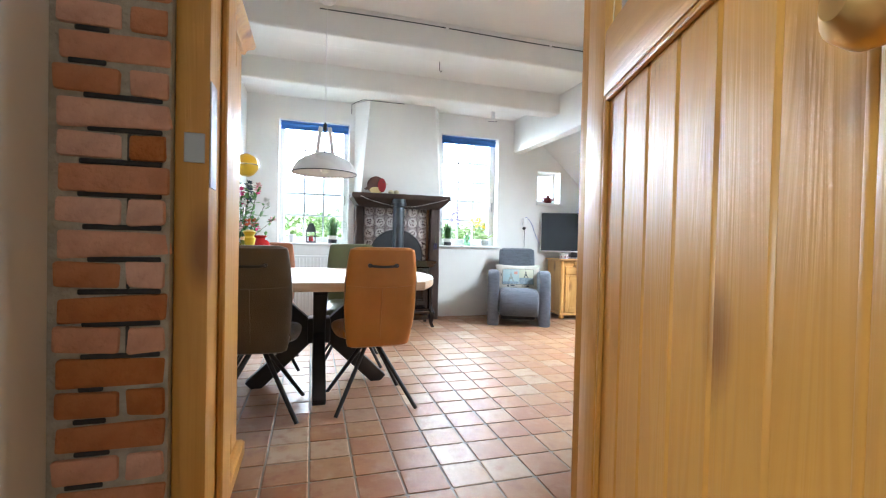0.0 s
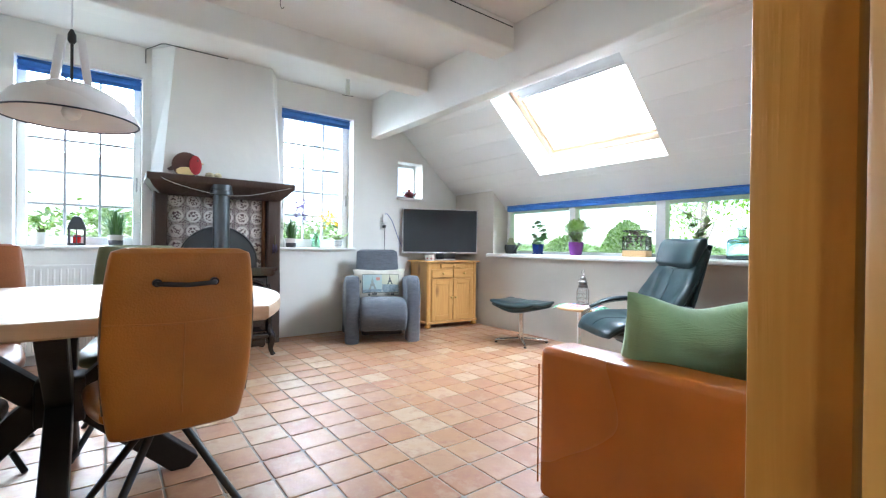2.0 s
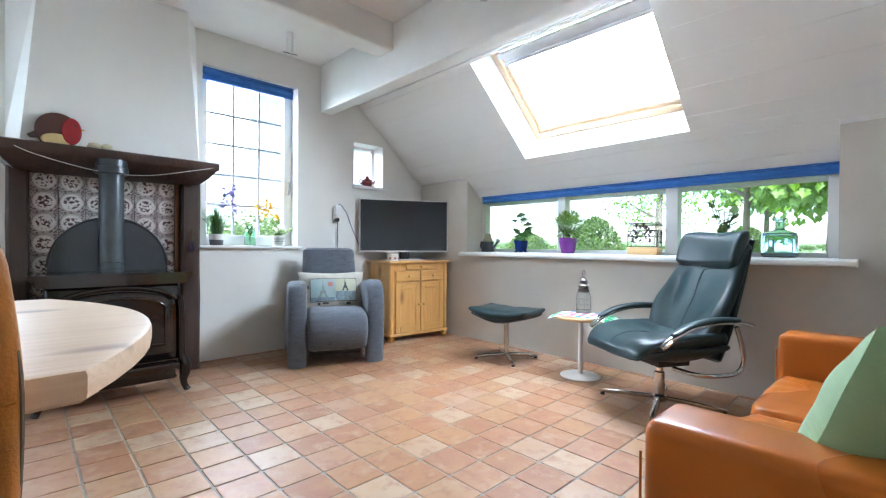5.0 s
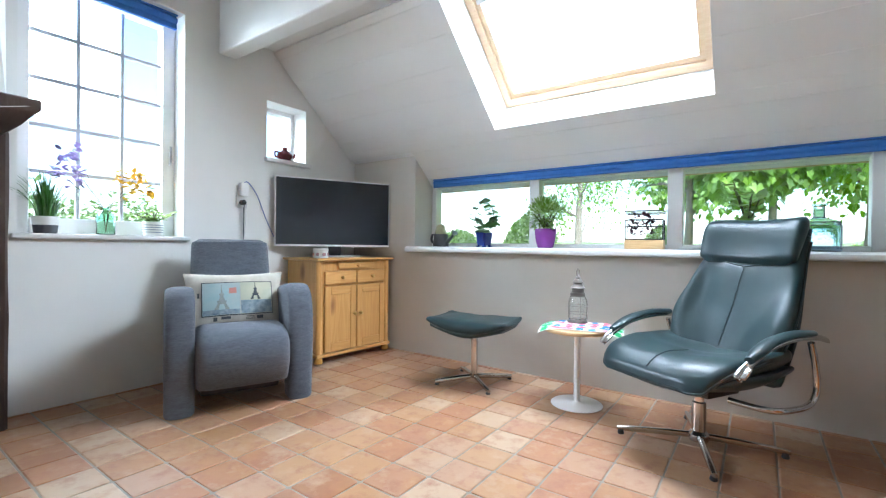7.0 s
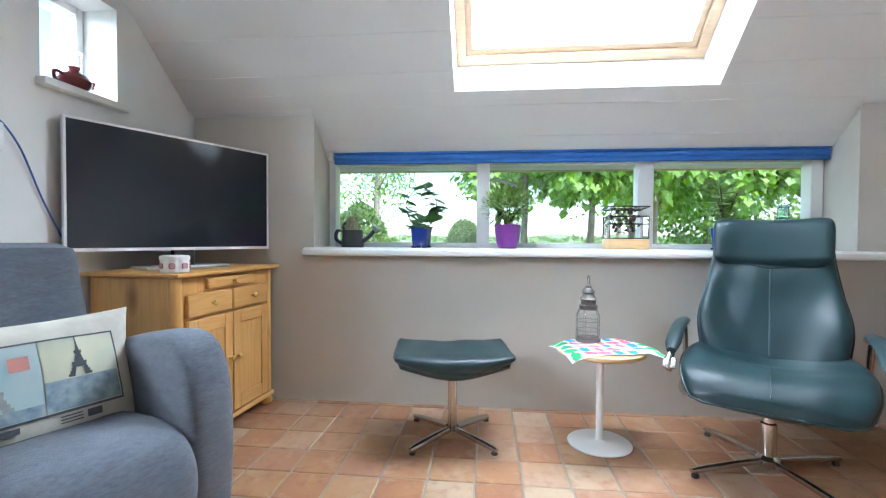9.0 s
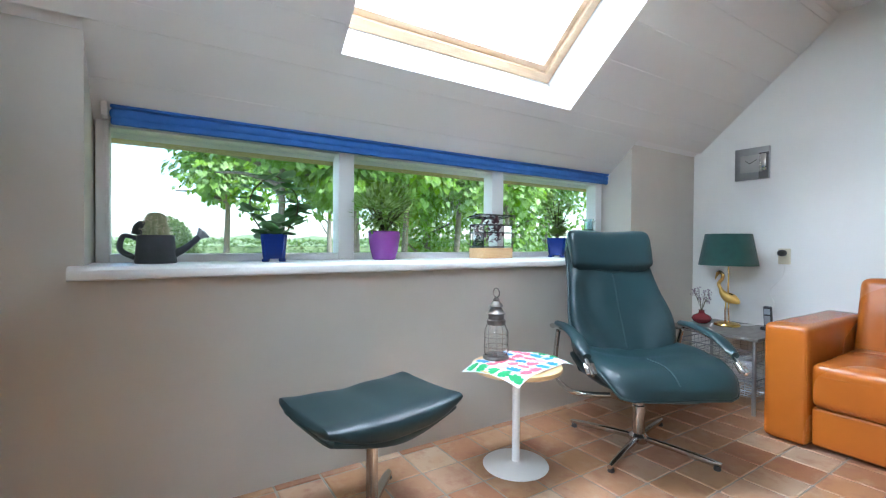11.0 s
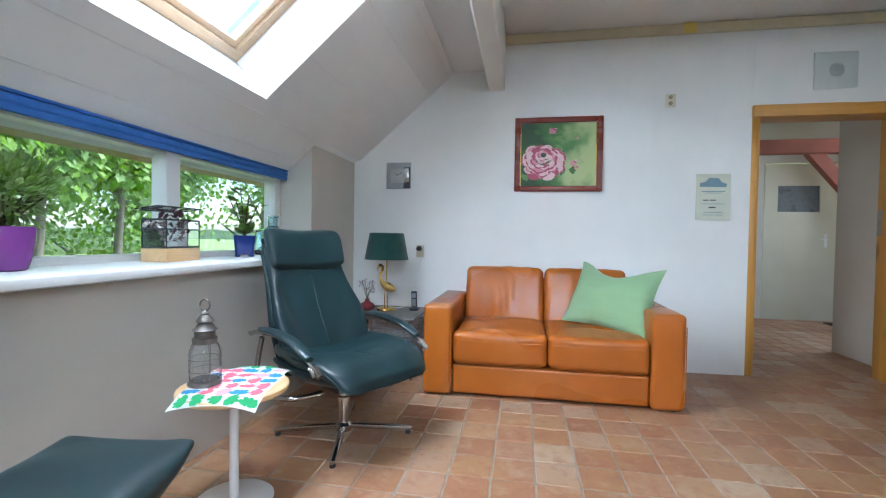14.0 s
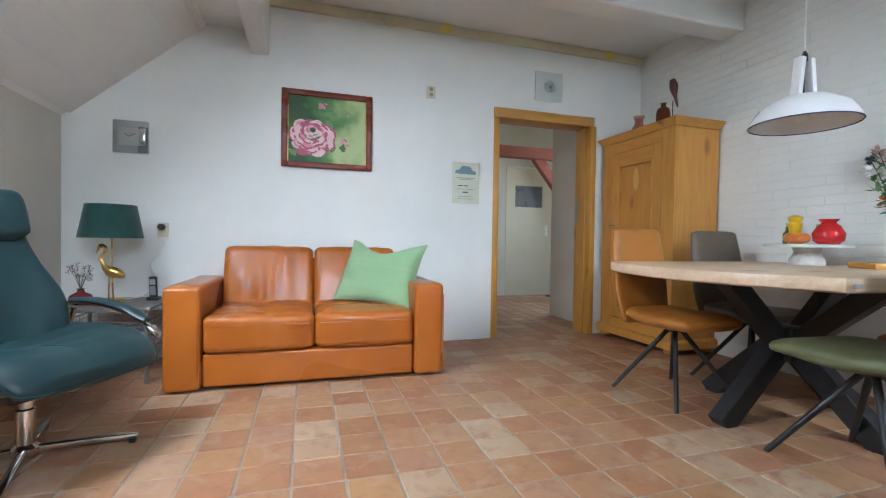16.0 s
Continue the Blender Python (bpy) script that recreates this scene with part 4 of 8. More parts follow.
for y0, y1, za_, zb_ in ((0.2206, 0.236, 0.3106, H - 0.2206), (WW - 0.236, WW - 0.2206, 0.3106, H - 0.2206), (0.2362, WW - 0.2362, 0.3106, 0.326), (0.2362, WW - 0.2362, H - 0.236, H - 0.2206)):
    part("moulding", box(D - 0.0164, D + 0.011, y0, y1, za_, zb_, 0.006, 2), WARDPINE, d)
orn = lathe([(0.002, 0), (0.03, 0.002), (0.034, 0.006), (0.026, 0.011), (0.004, 0.013)], 18)
bmesh.ops.scale(orn, vec=(3.0, 1.0, 1.0), verts=orn.verts)
part("carved_ornament", orn, CABPINE, d, "pale carved oval ornament").matrix_local = pose(D - 0.0163, WW / 2, 1.42, 0, 90, 0)
part("lock_plate", box(D + 0.0022, D + 0.004, 0.155, 0.185, 0.95, 1.09, 0.001, 1), STEELG, d)
part("key", tube([(D + 0.003, 0.17, 1.03), (D + 0.035, 0.17, 1.03), (D + 0.04, 0.185, 1.03), (D + 0.055, 0.17, 1.03), (D + 0.04, 0.155, 1.03), (D + 0.036, 0.168, 1.03)], 0.003, 6), ZINC, d)
cor = [(D, H - 0.005), (D + 0.012, H), (D + 0.018, H + 0.02), (D + 0.045, H + 0.04), (D + 0.05, H + 0.055)]
loops = []
for x, z in cor:
    e = x - D
    loops.append([(-0.0, -min(e, 0.03), z), (D + e, -min(e, 0.03), z), (D + e, WW + e, z), (0, WW + e, z)])
part("cornice", rings(loops), WARDPINE, wr, "moulded pine cornice")
part("plinth", rings([[(0, -0.02, z), (D + e, -0.02, z), (D + e, WW + e, z), (0, WW + e, z)] for e, z in ((0.03, 0.05), (0.03, 0.10), (0.018, 0.115), (0.004, 0.12))]), WARDPINE, wr)
for x, y in ((D - 0.03, 0.04), (D - 0.03, WW - 0.04), (0.05, 0.04), (0.05, WW - 0.04)):
    part("foot", lathe([(0.022, 0), (0.038, 0.012), (0.042, 0.03), (0.03, 0.052)], 16, None, (x, y, 0)), PINE, wr)
WT = 0.0085 + H + 0.055
vz = lambda name, prof, mat, x, y, label, cat="vase": solo(name, lathe(prof, 22), mat, pose(x, y, WT + 0.0005), label, cat)
AMBER = clear_glass("rose_glass", (0.85, 0.5, 0.42))
BROWNG = clear_glass("brown_glass", (0.45, 0.2, 0.13))
vz("glass_vase", [(0.055, 0), (0.06, 0.03), (0.058, 0.06), (0.034, 0.10), (0.036, 0.14), (0.05, 0.165), (0.047, 0.165), (0.032, 0.14), (0.03, 0.10), (0.052, 0.06), (0.05, 0.02)], AMBER, -1.22, 0.34, "rose-tinted glass vase on top of the wardrobe")
vz("glass_jar", [(0.04, 0), (0.045, 0.03), (0.03, 0.055), (0.035, 0.075), (0.032, 0.075), (0.027, 0.055), (0.04, 0.02)], clear_glass("amber_glass", (0.8, 0.45, 0.1)), -1.27, 0.47, "small amber glass jar on top of the wardrobe", "jar")
vz("glass_bottle", [(0.052, 0), (0.056, 0.02), (0.056, 0.13), (0.045, 0.165), (0.02, 0.18), (0.02, 0.205), (0.027, 0.21), (0.016, 0.212), (0.014, 0.18), (0.04, 0.155), (0.05, 0.12), (0.05, 0.01)], BROWNG, -1.24, 0.60, "brown glass bottle on top of the wardrobe", "bottle")
bird = thing("bird_ornament", pose(-1.14, 0.80, WT + 0.0005), "dark red wooden bird ornament on a thin stand", "ornament")
part("stand", tube([(0, 0, 0), (0, 0, 0.16)], 0.004, 6, lathe([(0.02, 0), (0.018, 0.006)], 12)), BLACK, bird)
b_ = tube(bezier([(0, -0.012, 0.33), (0, 0.0, 0.30), (0, 0.01, 0.24), (0, 0.022, 0.19), (0, 0.05, 0.10)], 5), [0.012, 0.02, 0.024, 0.024, 0.024, 0.028, 0.03, 0.032, 0.032, 0.03, 0.028, 0.025, 0.022, 0.019, 0.016, 0.014, 0.012, 0.011, 0.009, 0.007, 0.004], 10)
part("body", b_, surf("dark_red_lacquer", (0.10, 0.02, 0.018), (0.06, 0.012, 0.012), 12, 0.35), bird)
part("beak", lathe([(0.009, 0), (0.006, 0.012), (0.001, 0.025)], 8), BLACK, bird).matrix_local = pose(0, -0.02, 0.325, 110, 0, 0)

# ---- fireplace and stove ----
fp = thing("fireplace_surround", pose(0.256, YN, 0.0085), "dark oak mantel on posts with old ornamental tiles", "fireplace")
loops = []
for y0, y1, hw, z in ((-0.30, -0.06, 0.50, 1.40), (-0.36, -0.05, 0.545, 1.44), (-0.42, -0.04, 0.575, 1.485), (-0.432, -0.035, 0.597, 1.50), (-0.435, -0.03, 0.597, 1.545), (-0.425, -0.03, 0.59, 1.552)):
    loops.append([(-hw, y0, z), (-hw * 0.5, y0 - 0.004, z), (hw * 0.5, y0 - 0.004, z), (hw, y0, z), (hw, -0.002, z), (-hw, -0.002, z)])
part("mantel_shelf", rings(loops), DARKOAK, fp, "dark oak mantel shelf with chipped edges")
for x0, x1 in ((-0.535, -0.43), (0.40, 0.53)):
    n0 = []
    for i in range(9):
        z = 1.42 * i / 8
        w = 0.006 * noise.noise((x0 * 5, z * 3, 1))
        n0.append([(x0 + w, -0.20 + w, z), (x0 + 0.015, -0.215, z), (x1 - 0.015, -0.215 + w, z), (x1 + w, -0.20, z), (x1, -0.002, z), (x0, -0.002, z)])
    part("post", rings(n0), DARKOAK, fp, "worn dark oak post")
part("inner_batten", box(0.37, 0.398, -0.16, -0.12, 0.5, 1.42, 0.004, 1), surf("brown_batten", (0.20, 0.08, 0.02), (0.14, 0.055, 0.015), 9, 0.5), fp)
part("back_bed", box(-0.43, 0.40, -0.11, -0.002, 0.0, 1.43), surf("tile_grout", (0.42, 0.36, 0.34), (0.34, 0.29, 0.27), 20, 0.9, bump=0.3), fp)


def old_tile_material():
    """Manganese-painted tile: a pale disc with a sprig inside a dark ornamented field."""
    m, t, p = nodes_of("manganese_tile")
    co = t.nodes.new("ShaderNodeTexCoord")
    L = t.links.new
    ln = t.nodes.new("ShaderNodeVectorMath")
    ln.operation = 'LENGTH'
    sp = t.nodes.new("ShaderNodeSeparateXYZ")
    L(co.outputs["Object"], sp.inputs[0])
    cb = t.nodes.new("ShaderNodeCombineXYZ")
    L(sp.outputs[0], cb.inputs[0])
    L(sp.outputs[2], cb.inputs[1])
    L(cb.outputs[0], ln.inputs[0])

    def ramp(src, stops):
        r = t.nodes.new("ShaderNodeValToRGB")
        r.color_ramp.interpolation = 'LINEAR'
        while len(r.color_ramp.elements) < len(stops):
            r.color_ramp.elements.new(0.5)
        for e, (pos, v) in zip(r.color_ramp.elements, stops):
            e.position, e.color = pos, (v, v, v, 1)
        L(src, r.inputs[0])
        return r.outputs[0]

    def math_(op, a, b):
        n = t.nodes.new("ShaderNodeMath")
        n.operation = op
        for i, v in enumerate((a, b)):
            if isinstance(v, (int, float)):
                n.inputs[i].default_value = v
            else:
                L(v, n.inputs[i])
        return n.outputs[0]
    rr = math_('MULTIPLY', ln.outputs["Value"], 9.0)
    disc = ramp(rr, [(0.47, 1), (0.485, 0.15), (0.505, 0.9), (0.53, 0)])
    oi = t.nodes.new("ShaderNodeObjectInfo")
    sh = t.nodes.new("ShaderNodeVectorMath")
    sh.operation = 'ADD'
    L(cb.outputs[0], sh.inputs[0])
    L(oi.outputs["Random"], sh.inputs[1])
    fig = t.nodes.new("ShaderNodeTexNoise")
    fig.inputs["Scale"].default_value, fig.inputs["Detail"].default_value = 62, 3
    L(sh.outputs[0], fig.inputs["Vector"])
    sprig = math_('MULTIPLY', ramp(fig.outputs["Fac"], [(0.50, 0), (0.54, 1)]), ramp(rr, [(0.34, 1), (0.42, 0)]))
    orn = t.nodes.new("ShaderNodeTexVoronoi")
    orn.inputs["Scale"].default_value = 85
    L(cb.outputs[0], orn.inputs["Vector"])
    field = ramp(orn.outputs["Distance"], [(0.30, 0.95), (0.5, 0.45)])
    dark = math_('MAXIMUM', math_('MULTIPLY', math_('SUBTRACT', 1.0, disc), field), sprig)
    mx = t.nodes.new("ShaderNodeMix")
    mx.data_type = 'RGBA'
    mx.inputs["A"].default_value, mx.inputs["B"].default_value = (0.58, 0.55, 0.53, 1), (0.085, 0.052, 0.062, 1)
    L(dark, mx.inputs["Factor"])
    L(mx.outputs["Result"], p.inputs["Base Color"])
    p.inputs["Roughness"].default_value = 0.22
    return m


OLDTILE = old_tile_material()
ts = 0.1375
tm = finish(box(-ts / 2 + 0.0015, ts / 2 - 0.0015, -0.006, 0.006, -ts / 2 + 0.0015, ts / 2 - 0.0015, 0.002, 1), "ornamental_tile", OLDTILE)
for i in range(6):
    for j in range(7):
        o_ = new("ornamental_tile", tm)
        o_.parent = fp
        o_.matrix_local = pose(-0.43 + ts * (i + 0.5) + 0.002, -0.1165, 0.465 + ts * (j + 0.5), random.uniform(-0.5, 0.5), 0, random.uniform(-0.5, 0.5))
arch = [(0.335 * math.cos(radians(180 - 180 * i / 24)), 1.13 - 0.335 + 0.335 * math.sin(radians(180 * i / 24))) for i in range(25)]
arch = [(-0.335, 0.0)] + arch + [(0.335, 0.0)]
bm = rings([[(x - 0.01, y, z) for x, z in arch] for y in (-0.124, -0.136)])
part("back_plate", bm, IRONG, fp, "arched grey iron back plate")
part("plate_rim", tube([(x - 0.01, -0.137, z) for x, z in arch[1:-1]], 0.008, 8), IRONG, fp)
part("cord", tube(bezier([(-0.56, -0.425, 1.545), (-0.4, -0.44, 1.47), (-0.1, -0.445, 1.405), (0.15, -0.445, 1.41), (0.4, -0.44, 1.47), (0.58, -0.43, 1.52)], 8), 0.002, 5), POTWHITE, fp, "thin white cord hung under the shelf")
fl = thing("dried_flowers", pose(0.725, YN - 0.225, 1.05), "little bunch of dried lavender hung on the post", "flowers")
bm = bmesh.new()
for k in range(26):
    a = k * 2.4
    leaf_card(bm, (0.012 * math.cos(a), 0.006 * math.sin(a) - 0.01, -0.06 - 0.003 * k), (math.cos(a) * 0.5, math.sin(a) * 0.3, -1), (1, 0, 0.2), 0.03, 0.012)
part("blooms", bm, tint("lavender", (0.18, 0.16, 0.34), 0.8), fl, "", False)
part("stems", tube([(0, -0.008, 0.02), (0, -0.01, -0.07)], 0.005, 6), STEM, fl)

st = thing("wood_stove", pose(0.215, 3.96, 0.0085), "brown enamelled cast-iron wood stove on curved legs", "stove")
part("body", box(-0.33, 0.33, -0.16, 0.20, 0.20, 0.70, 0.02, 3), IRON, st)
part("top_plate", rings([[(-a, -0.20 + (0.36 - a) * 0, z), (a, -0.20, z), (a, 0.22, z), (-a, 0.22, z)] for a, z in ((0.355, 0.70), (0.375, 0.715), (0.37, 0.735), (0.395, 0.745), (0.40, 0.765), (0.395, 0.772))]), IRON, st)
bowtop = lambda w, z0, z1, z2, n=14: [(-w, z0)] + [(-w + 2 * w * i / n, z1 + (z2 - z1) * (1 - (2 * i / n - 1) ** 2) ** 0.6) for i in range(n + 1)] + [(w, z0)]
part("door_frame", rings([[(x, y, z) for x, z in bowtop(0.285 - s, 0.25 + s, 0.585 - s, 0.66 - s)] for y, s in ((-0.155, 0), (-0.195, 0.004), (-0.2, 0.012))]), IRON, st)
part("door_glass", rings([[(x, y, z) for x, z in bowtop(0.235, 0.325, 0.555, 0.615)] for y in (-0.199, -0.203)]), STOVEGLASS, st, "smoked glass pane")
part("glass_rim", tube([(x, -0.204, z) for x, z in bowtop(0.24, 0.32, 0.56, 0.622)], 0.009, 8, closed=True), IRON, st)
part("arch_moulding", tube([(x, -0.20, z) for x, z in bowtop(0.30, 0.25, 0.60, 0.685)[1:-1]], 0.012, 8), IRON, st)
part("door_knob", lathe([(0.012, 0), (0.014, 0.02), (0.026, 0.028), (0.028, 0.042), (0.015, 0.052)], 16), BLACK, st).matrix_local = pose(0, -0.2, 0.285, 90, 0, 0)
part("ash_lip", box(-0.31, 0.31, -0.265, -0.16, 0.165, 0.205, 0.012, 3), IRON, st)
part("ash_apron", box(-0.30, 0.30, -0.20, -0.16, 0.09, 0.164, 0.006, 2), IRON, st)
for x, y in ((-0.35, -0.17), (0.35, -0.17), (-0.35, 0.17), (0.35, 0.17)):
    s = 1 if x > 0 else -1
    part("leg", tube(bezier([(x * 0.93, y, 0.62), (x * 0.96, y, 0.5), (x * 0.97, y, 0.24), (x * 1.03, y * 1.03, 0.15), (x * 1.0, y * 1.03, 0.06), (x * 1.06, y * 1.08, 0.0)], 4),
         [0.022] * 9 + [0.03, 0.034, 0.036, 0.036, 0.034, 0.03, 0.026, 0.022, 0.02, 0.018, 0.02, 0.024], 10), IRON, st)
pp = part("stove_pipe", lathe([(0.068, 0.772), (0.068, 1.40)], 28, None, (0, 0.12, 0)), PIPE, st, "grey steel flue pipe")
for z in (0.79, 0.83):
    part("pipe_band", lathe([(0.07, z), (0.073, z + 0.004), (0.07, z + 0.008)], 28, None, (0, 0.12, 0), False), PIPE, pp)
part("pipe_collar", lathe([(0.085, 1.40), (0.092, 1.405), (0.092, 1.44), (0.085, 1.445), (0.085, 1.49)], 28, None, (0, 0.12, 0)), PIPE, pp)

# painted bird on the mantel
mz = 0.0085 + 1.553
rb_ = thing("wooden_robin", pose(-0.02, 4.20, mz), "painted wooden robin ornament on the mantel", "ornament")
egg = lambda cx, cz, rx, rz, y0, y1: rings([[(cx + rx * s * math.cos(2 * math.pi * i / 24), y, cz + rz * s * math.sin(2 * math.pi * i / 24)) for i in range(24)] for y, s in ((y0, 0.9), (y0 - 0.006, 1), (y1 + 0.006, 1), (y1, 0.9))])
part("body", egg(-0.025, 0.105, 0.108, 0.108, 0.03, -0.02), tint("robin_brown", (0.09, 0.035, 0.025), 0.5), rb_)
part("breast", egg(0.042, 0.105, 0.05, 0.085, -0.0205, -0.032), tint("robin_red", (0.34, 0.02, 0.025), 0.5), rb_)
part("belly", egg(-0.03, 0.042, 0.075, 0.040, -0.0202, -0.0285), tint("robin_cream", (0.6, 0.45, 0.2), 0.5), rb_)
part("beak", lathe([(0.01, 0), (0.002, 0.032)], 8), BRASS, rb_).matrix_local = pose(0.078, -0.02, 0.125, 0, 90, 0)
part("eye", lathe([(0.006, 0), (0.004, 0.004)], 10), BLACKP, rb_).matrix_local = pose(0.06, -0.032, 0.145, 90, 0, 0)
part("tail", rings([[(-0.11, y, 0.10), (-0.165, y, 0.06), (-0.15, y, 0.045), (-0.09, y, 0.055)] for y in (0.025, -0.015)]), tint("robin_tail", (0.07, 0.035, 0.025), 0.5), rb_)
for x, s in ((0.135, 1.0), (0.20, 0.85)):
    solo("egg_stone", lathe([(0.01, 0), (0.032 * s, 0.008), (0.04 * s, 0.026), (0.03 * s, 0.046), (0.008, 0.055)], 16), tint("cream_stone", (0.62, 0.55, 0.36), 0.6), pose(x, 4.17, mz), "cream egg-shaped stone on the mantel", "ornament", "mantel stones")

# ---- armchair, television and cabinet in the corner ----
ac = thing("grey_armchair", pose(1.604, 3.612, 0.0085, 0, 0, -22) @ Matrix.Diagonal((1.09, 1.06, 0.96, 1)), "grey woven armchair with thick rounded arms", "armchair")
# faces -y; the front of the arms is y = 0


def arm(x):
    prof = [(0.02, 0.0), (-0.005, 0.30), (0.0, 0.50), (0.03, 0.62), (0.09, 0.685), (0.17, 0.695), (0.35, 0.66), (0.52, 0.60), (0.66, 0.54), (0.70, 0.40), (0.69, 0.0), (0.60, 0.0), (0.57, 0.10), (0.14, 0.12), (0.12, 0.0)]
    curve = [Vector((p.x, p.y)) for p in bezier([(y, z, 0) for y, z in prof[:10]], 3)] + [Vector(p) for p in prof[10:]]
    n = len(curve)
    turn = 1 if sum(a.x * b.y - b.x * a.y for a, b in zip(curve, curve[1:] + curve[:1])) > 0 else -1
    inward = []
    for k in range(n):
        d = (curve[(k + 1) % n] - curve[k - 1]).normalized()
        inward.append(Vector((-d.y, d.x)) * turn)
    loops = []
    for a in range(-90, 91, 15):        # the sides roll over in a soft curve
        s, c = math.sin(radians(a)), math.cos(radians(a))
        side = math.copysign(abs(s) ** 0.7, s) * 0.064
        loops.append([(x + side, *(p + q * 0.042 * (1 - c ** 0.6))) for p, q in zip(curve, inward)])
    return rings(loops)


for x in (-0.28, 0.28):
    part("armrest", arm(x), GREY, ac)
part("seat", padded([(0.03, 0.145), (0.0, 0.27), (0.025, 0.372), (0.12, 0.398), (0.34, 0.378), (0.52, 0.36)], [0.425, 0.432, 0.434, 0.434, 0.434, 0.434], [0.06, 0.11, 0.12, 0.14, 0.14, 0.12], power=8, wobble=0.004), GREY, ac)
part("seat_base", padded([(0.045, 0.16), (0.05, 0.26), (0.12, 0.29), (0.5, 0.27)], [0.43] * 4, [0.06, 0.08, 0.1, 0.1], power=9), GREY, ac)
part("backrest", padded([(0.46, 0.36), (0.50, 0.52), (0.55, 0.73), (0.60, 0.94)], [0.425, 0.43, 0.43, 0.42], [0.13, 0.13, 0.12, 0.09], power=7, wobble=0.004), GREY, ac)
part("mechanism", box(-0.19, 0.19, 0.10, 0.55, 0.07, 0.15, 0.02, 2), BLACKP, ac)


def print_cushion():
    """Cream cotton with a pale blue printed panel of iron towers, in blots and lines."""
    m, t, p = nodes_of("printed_cotton")
    L = t.links.new
    co = t.nodes.new("ShaderNodeTexCoord")
    n = t.nodes.new("ShaderNodeTexNoise")
    n.inputs["Scale"].default_value, n.inputs["Detail"].default_value = 14, 8
    L(co.outputs["Object"], n.inputs["Vector"])
    r = t.nodes.new("ShaderNodeValToRGB")
    r.color_ramp.elements[0].position, r.color_ramp.elements[0].color = 0.42, (0.43, 0.40, 0.34, 1)
    r.color_ramp.elements[1].position, r.color_ramp.elements[1].color = 0.6, (0.50, 0.47, 0.40, 1)
    L(n.outputs["Fac"], r.inputs[0])
    L(r.outputs[0], p.inputs["Base Color"])
    p.inputs["Roughness"].default_value = 0.9
    return m


cu = thing("printed_cushion", pose(1.735, 3.94, 0.555, 72, 0, -22), "cream cushion printed with blue iron towers on the armchair", "cushion")
QW, QH, QT = 0.56, 0.37, 0.15
part("cover", pillow(QW, QH, QT, 26, 3), print_cushion(), cu)
PSKY = surf("print_sky_blue", (0.30, 0.43, 0.46), (0.45, 0.47, 0.44), 7, 0.9)
PCRM = surf("print_cream", (0.50, 0.49, 0.36), (0.42, 0.44, 0.34), 12, 0.9)
PSEA = surf("print_sea", (0.13, 0.19, 0.25), (0.30, 0.36, 0.38), 45, 0.9)
PTOW = surf("print_tower", (0.20, 0.23, 0.22), (0.30, 0.33, 0.31), 40, 0.9)
PINK = surf("print_coral", (0.55, 0.22, 0.18), (0.5, 0.26, 0.22), 9, 0.9)
PD = surf("print_dark", (0.05, 0.06, 0.07), (0.10, 0.11, 0.12), 30, 0.9)


def draped(w, h, t, pts, lift):
    """A print on the cushion's swell: outline points from the cushion's own curve."""
    bm = bmesh.new()
    g = {}
    (x0, x1, y0, y1), n = pts, 6
    for i in range(n + 1):
        for j in range(n + 1):
            x, y = x0 + (x1 - x0) * i / n, y0 + (y1 - y0) * j / n
            u, v = 2 * x / w, 2 * y / h
            z = t / 2 * max((1 - u * u) * (1 - v * v), 0) ** 0.42 + lift + 0.012 * noise.noise((u * 2.2 + 3, v * 2.2, 1))
            g[i, j] = bm.verts.new((x, y, z))
    for i in range(n):
        for j in range(n):
            bm.faces.new((g[i, j], g[i + 1, j], g[i + 1, j + 1], g[i, j + 1]))
    return bm


on_cushion = lambda name, mat, x0, x1, y0, y1, lift: part(name, draped(QW, QH, QT, (x0, x1, y0, y1), lift), mat, cu)
on_cushion("print_panel", PSKY, -0.185, 0.015, -0.085, 0.105, 0.002)
on_cushion("print_panel", PCRM, 0.018, 0.195, -0.085, 0.105, 0.002)
on_cushion("print_water", PSEA, 0.018, 0.193, -0.083, -0.005, 0.0028)
on_cushion("print_water", PSEA, -0.183, 0.013, -0.083, -0.055, 0.0028)
on_cushion("print_stamp", PINK, -0.045, -0.005, 0.04, 0.075, 0.003)
for cx, s, y0 in ((-0.085, 1.0, -0.055), (0.10, 0.72, -0.002)):
    for k in range(14):
        u = k / 14
        wd = (0.074 * (1 - u) ** 2.3 + 0.004 + (0.012 if k in (4, 8) else 0)) * s
        ya_ = y0 + 0.15 * s * u
        if k < 3:           # the arch between the feet
            for q in (-1, 1):
                on_cushion("print_tower", PTOW if s == 1.0 else PD, cx + q * wd * 0.36 - wd * 0.14, cx + q * wd * 0.36 + wd * 0.14, ya_, ya_ + 0.0105 * s, 0.0036)
        else:
            on_cushion("print_tower", PTOW if s == 1.0 else PD, cx - wd / 2, cx + wd / 2, ya_, ya_ + 0.0105 * s, 0.0036)
for x0, x1, y0, y1 in ((-0.19, 0.2, -0.092, -0.0855), (-0.19, 0.2, 0.1055, 0.110), (-0.191, -0.1855, -0.0855, 0.1055), (0.1955, 0.2, -0.0855, 0.1055), (-0.13, -0.11, -0.120, -0.098), (-0.09, -0.04, -0.112, -0.097),
                       (-0.10, 0.0, -0.132, -0.128), (0.045, 0.095, -0.102, -0.099), (0.045, 0.095, -0.110, -0.107), (0.045, 0.095, -0.118, -0.115), (0.105, 0.14, -0.118, -0.098), (-0.21, -0.20, 0.02, 0.05)):
    on_cushion("print_line", PD, x0, x1, y0, y1, 0.0034)

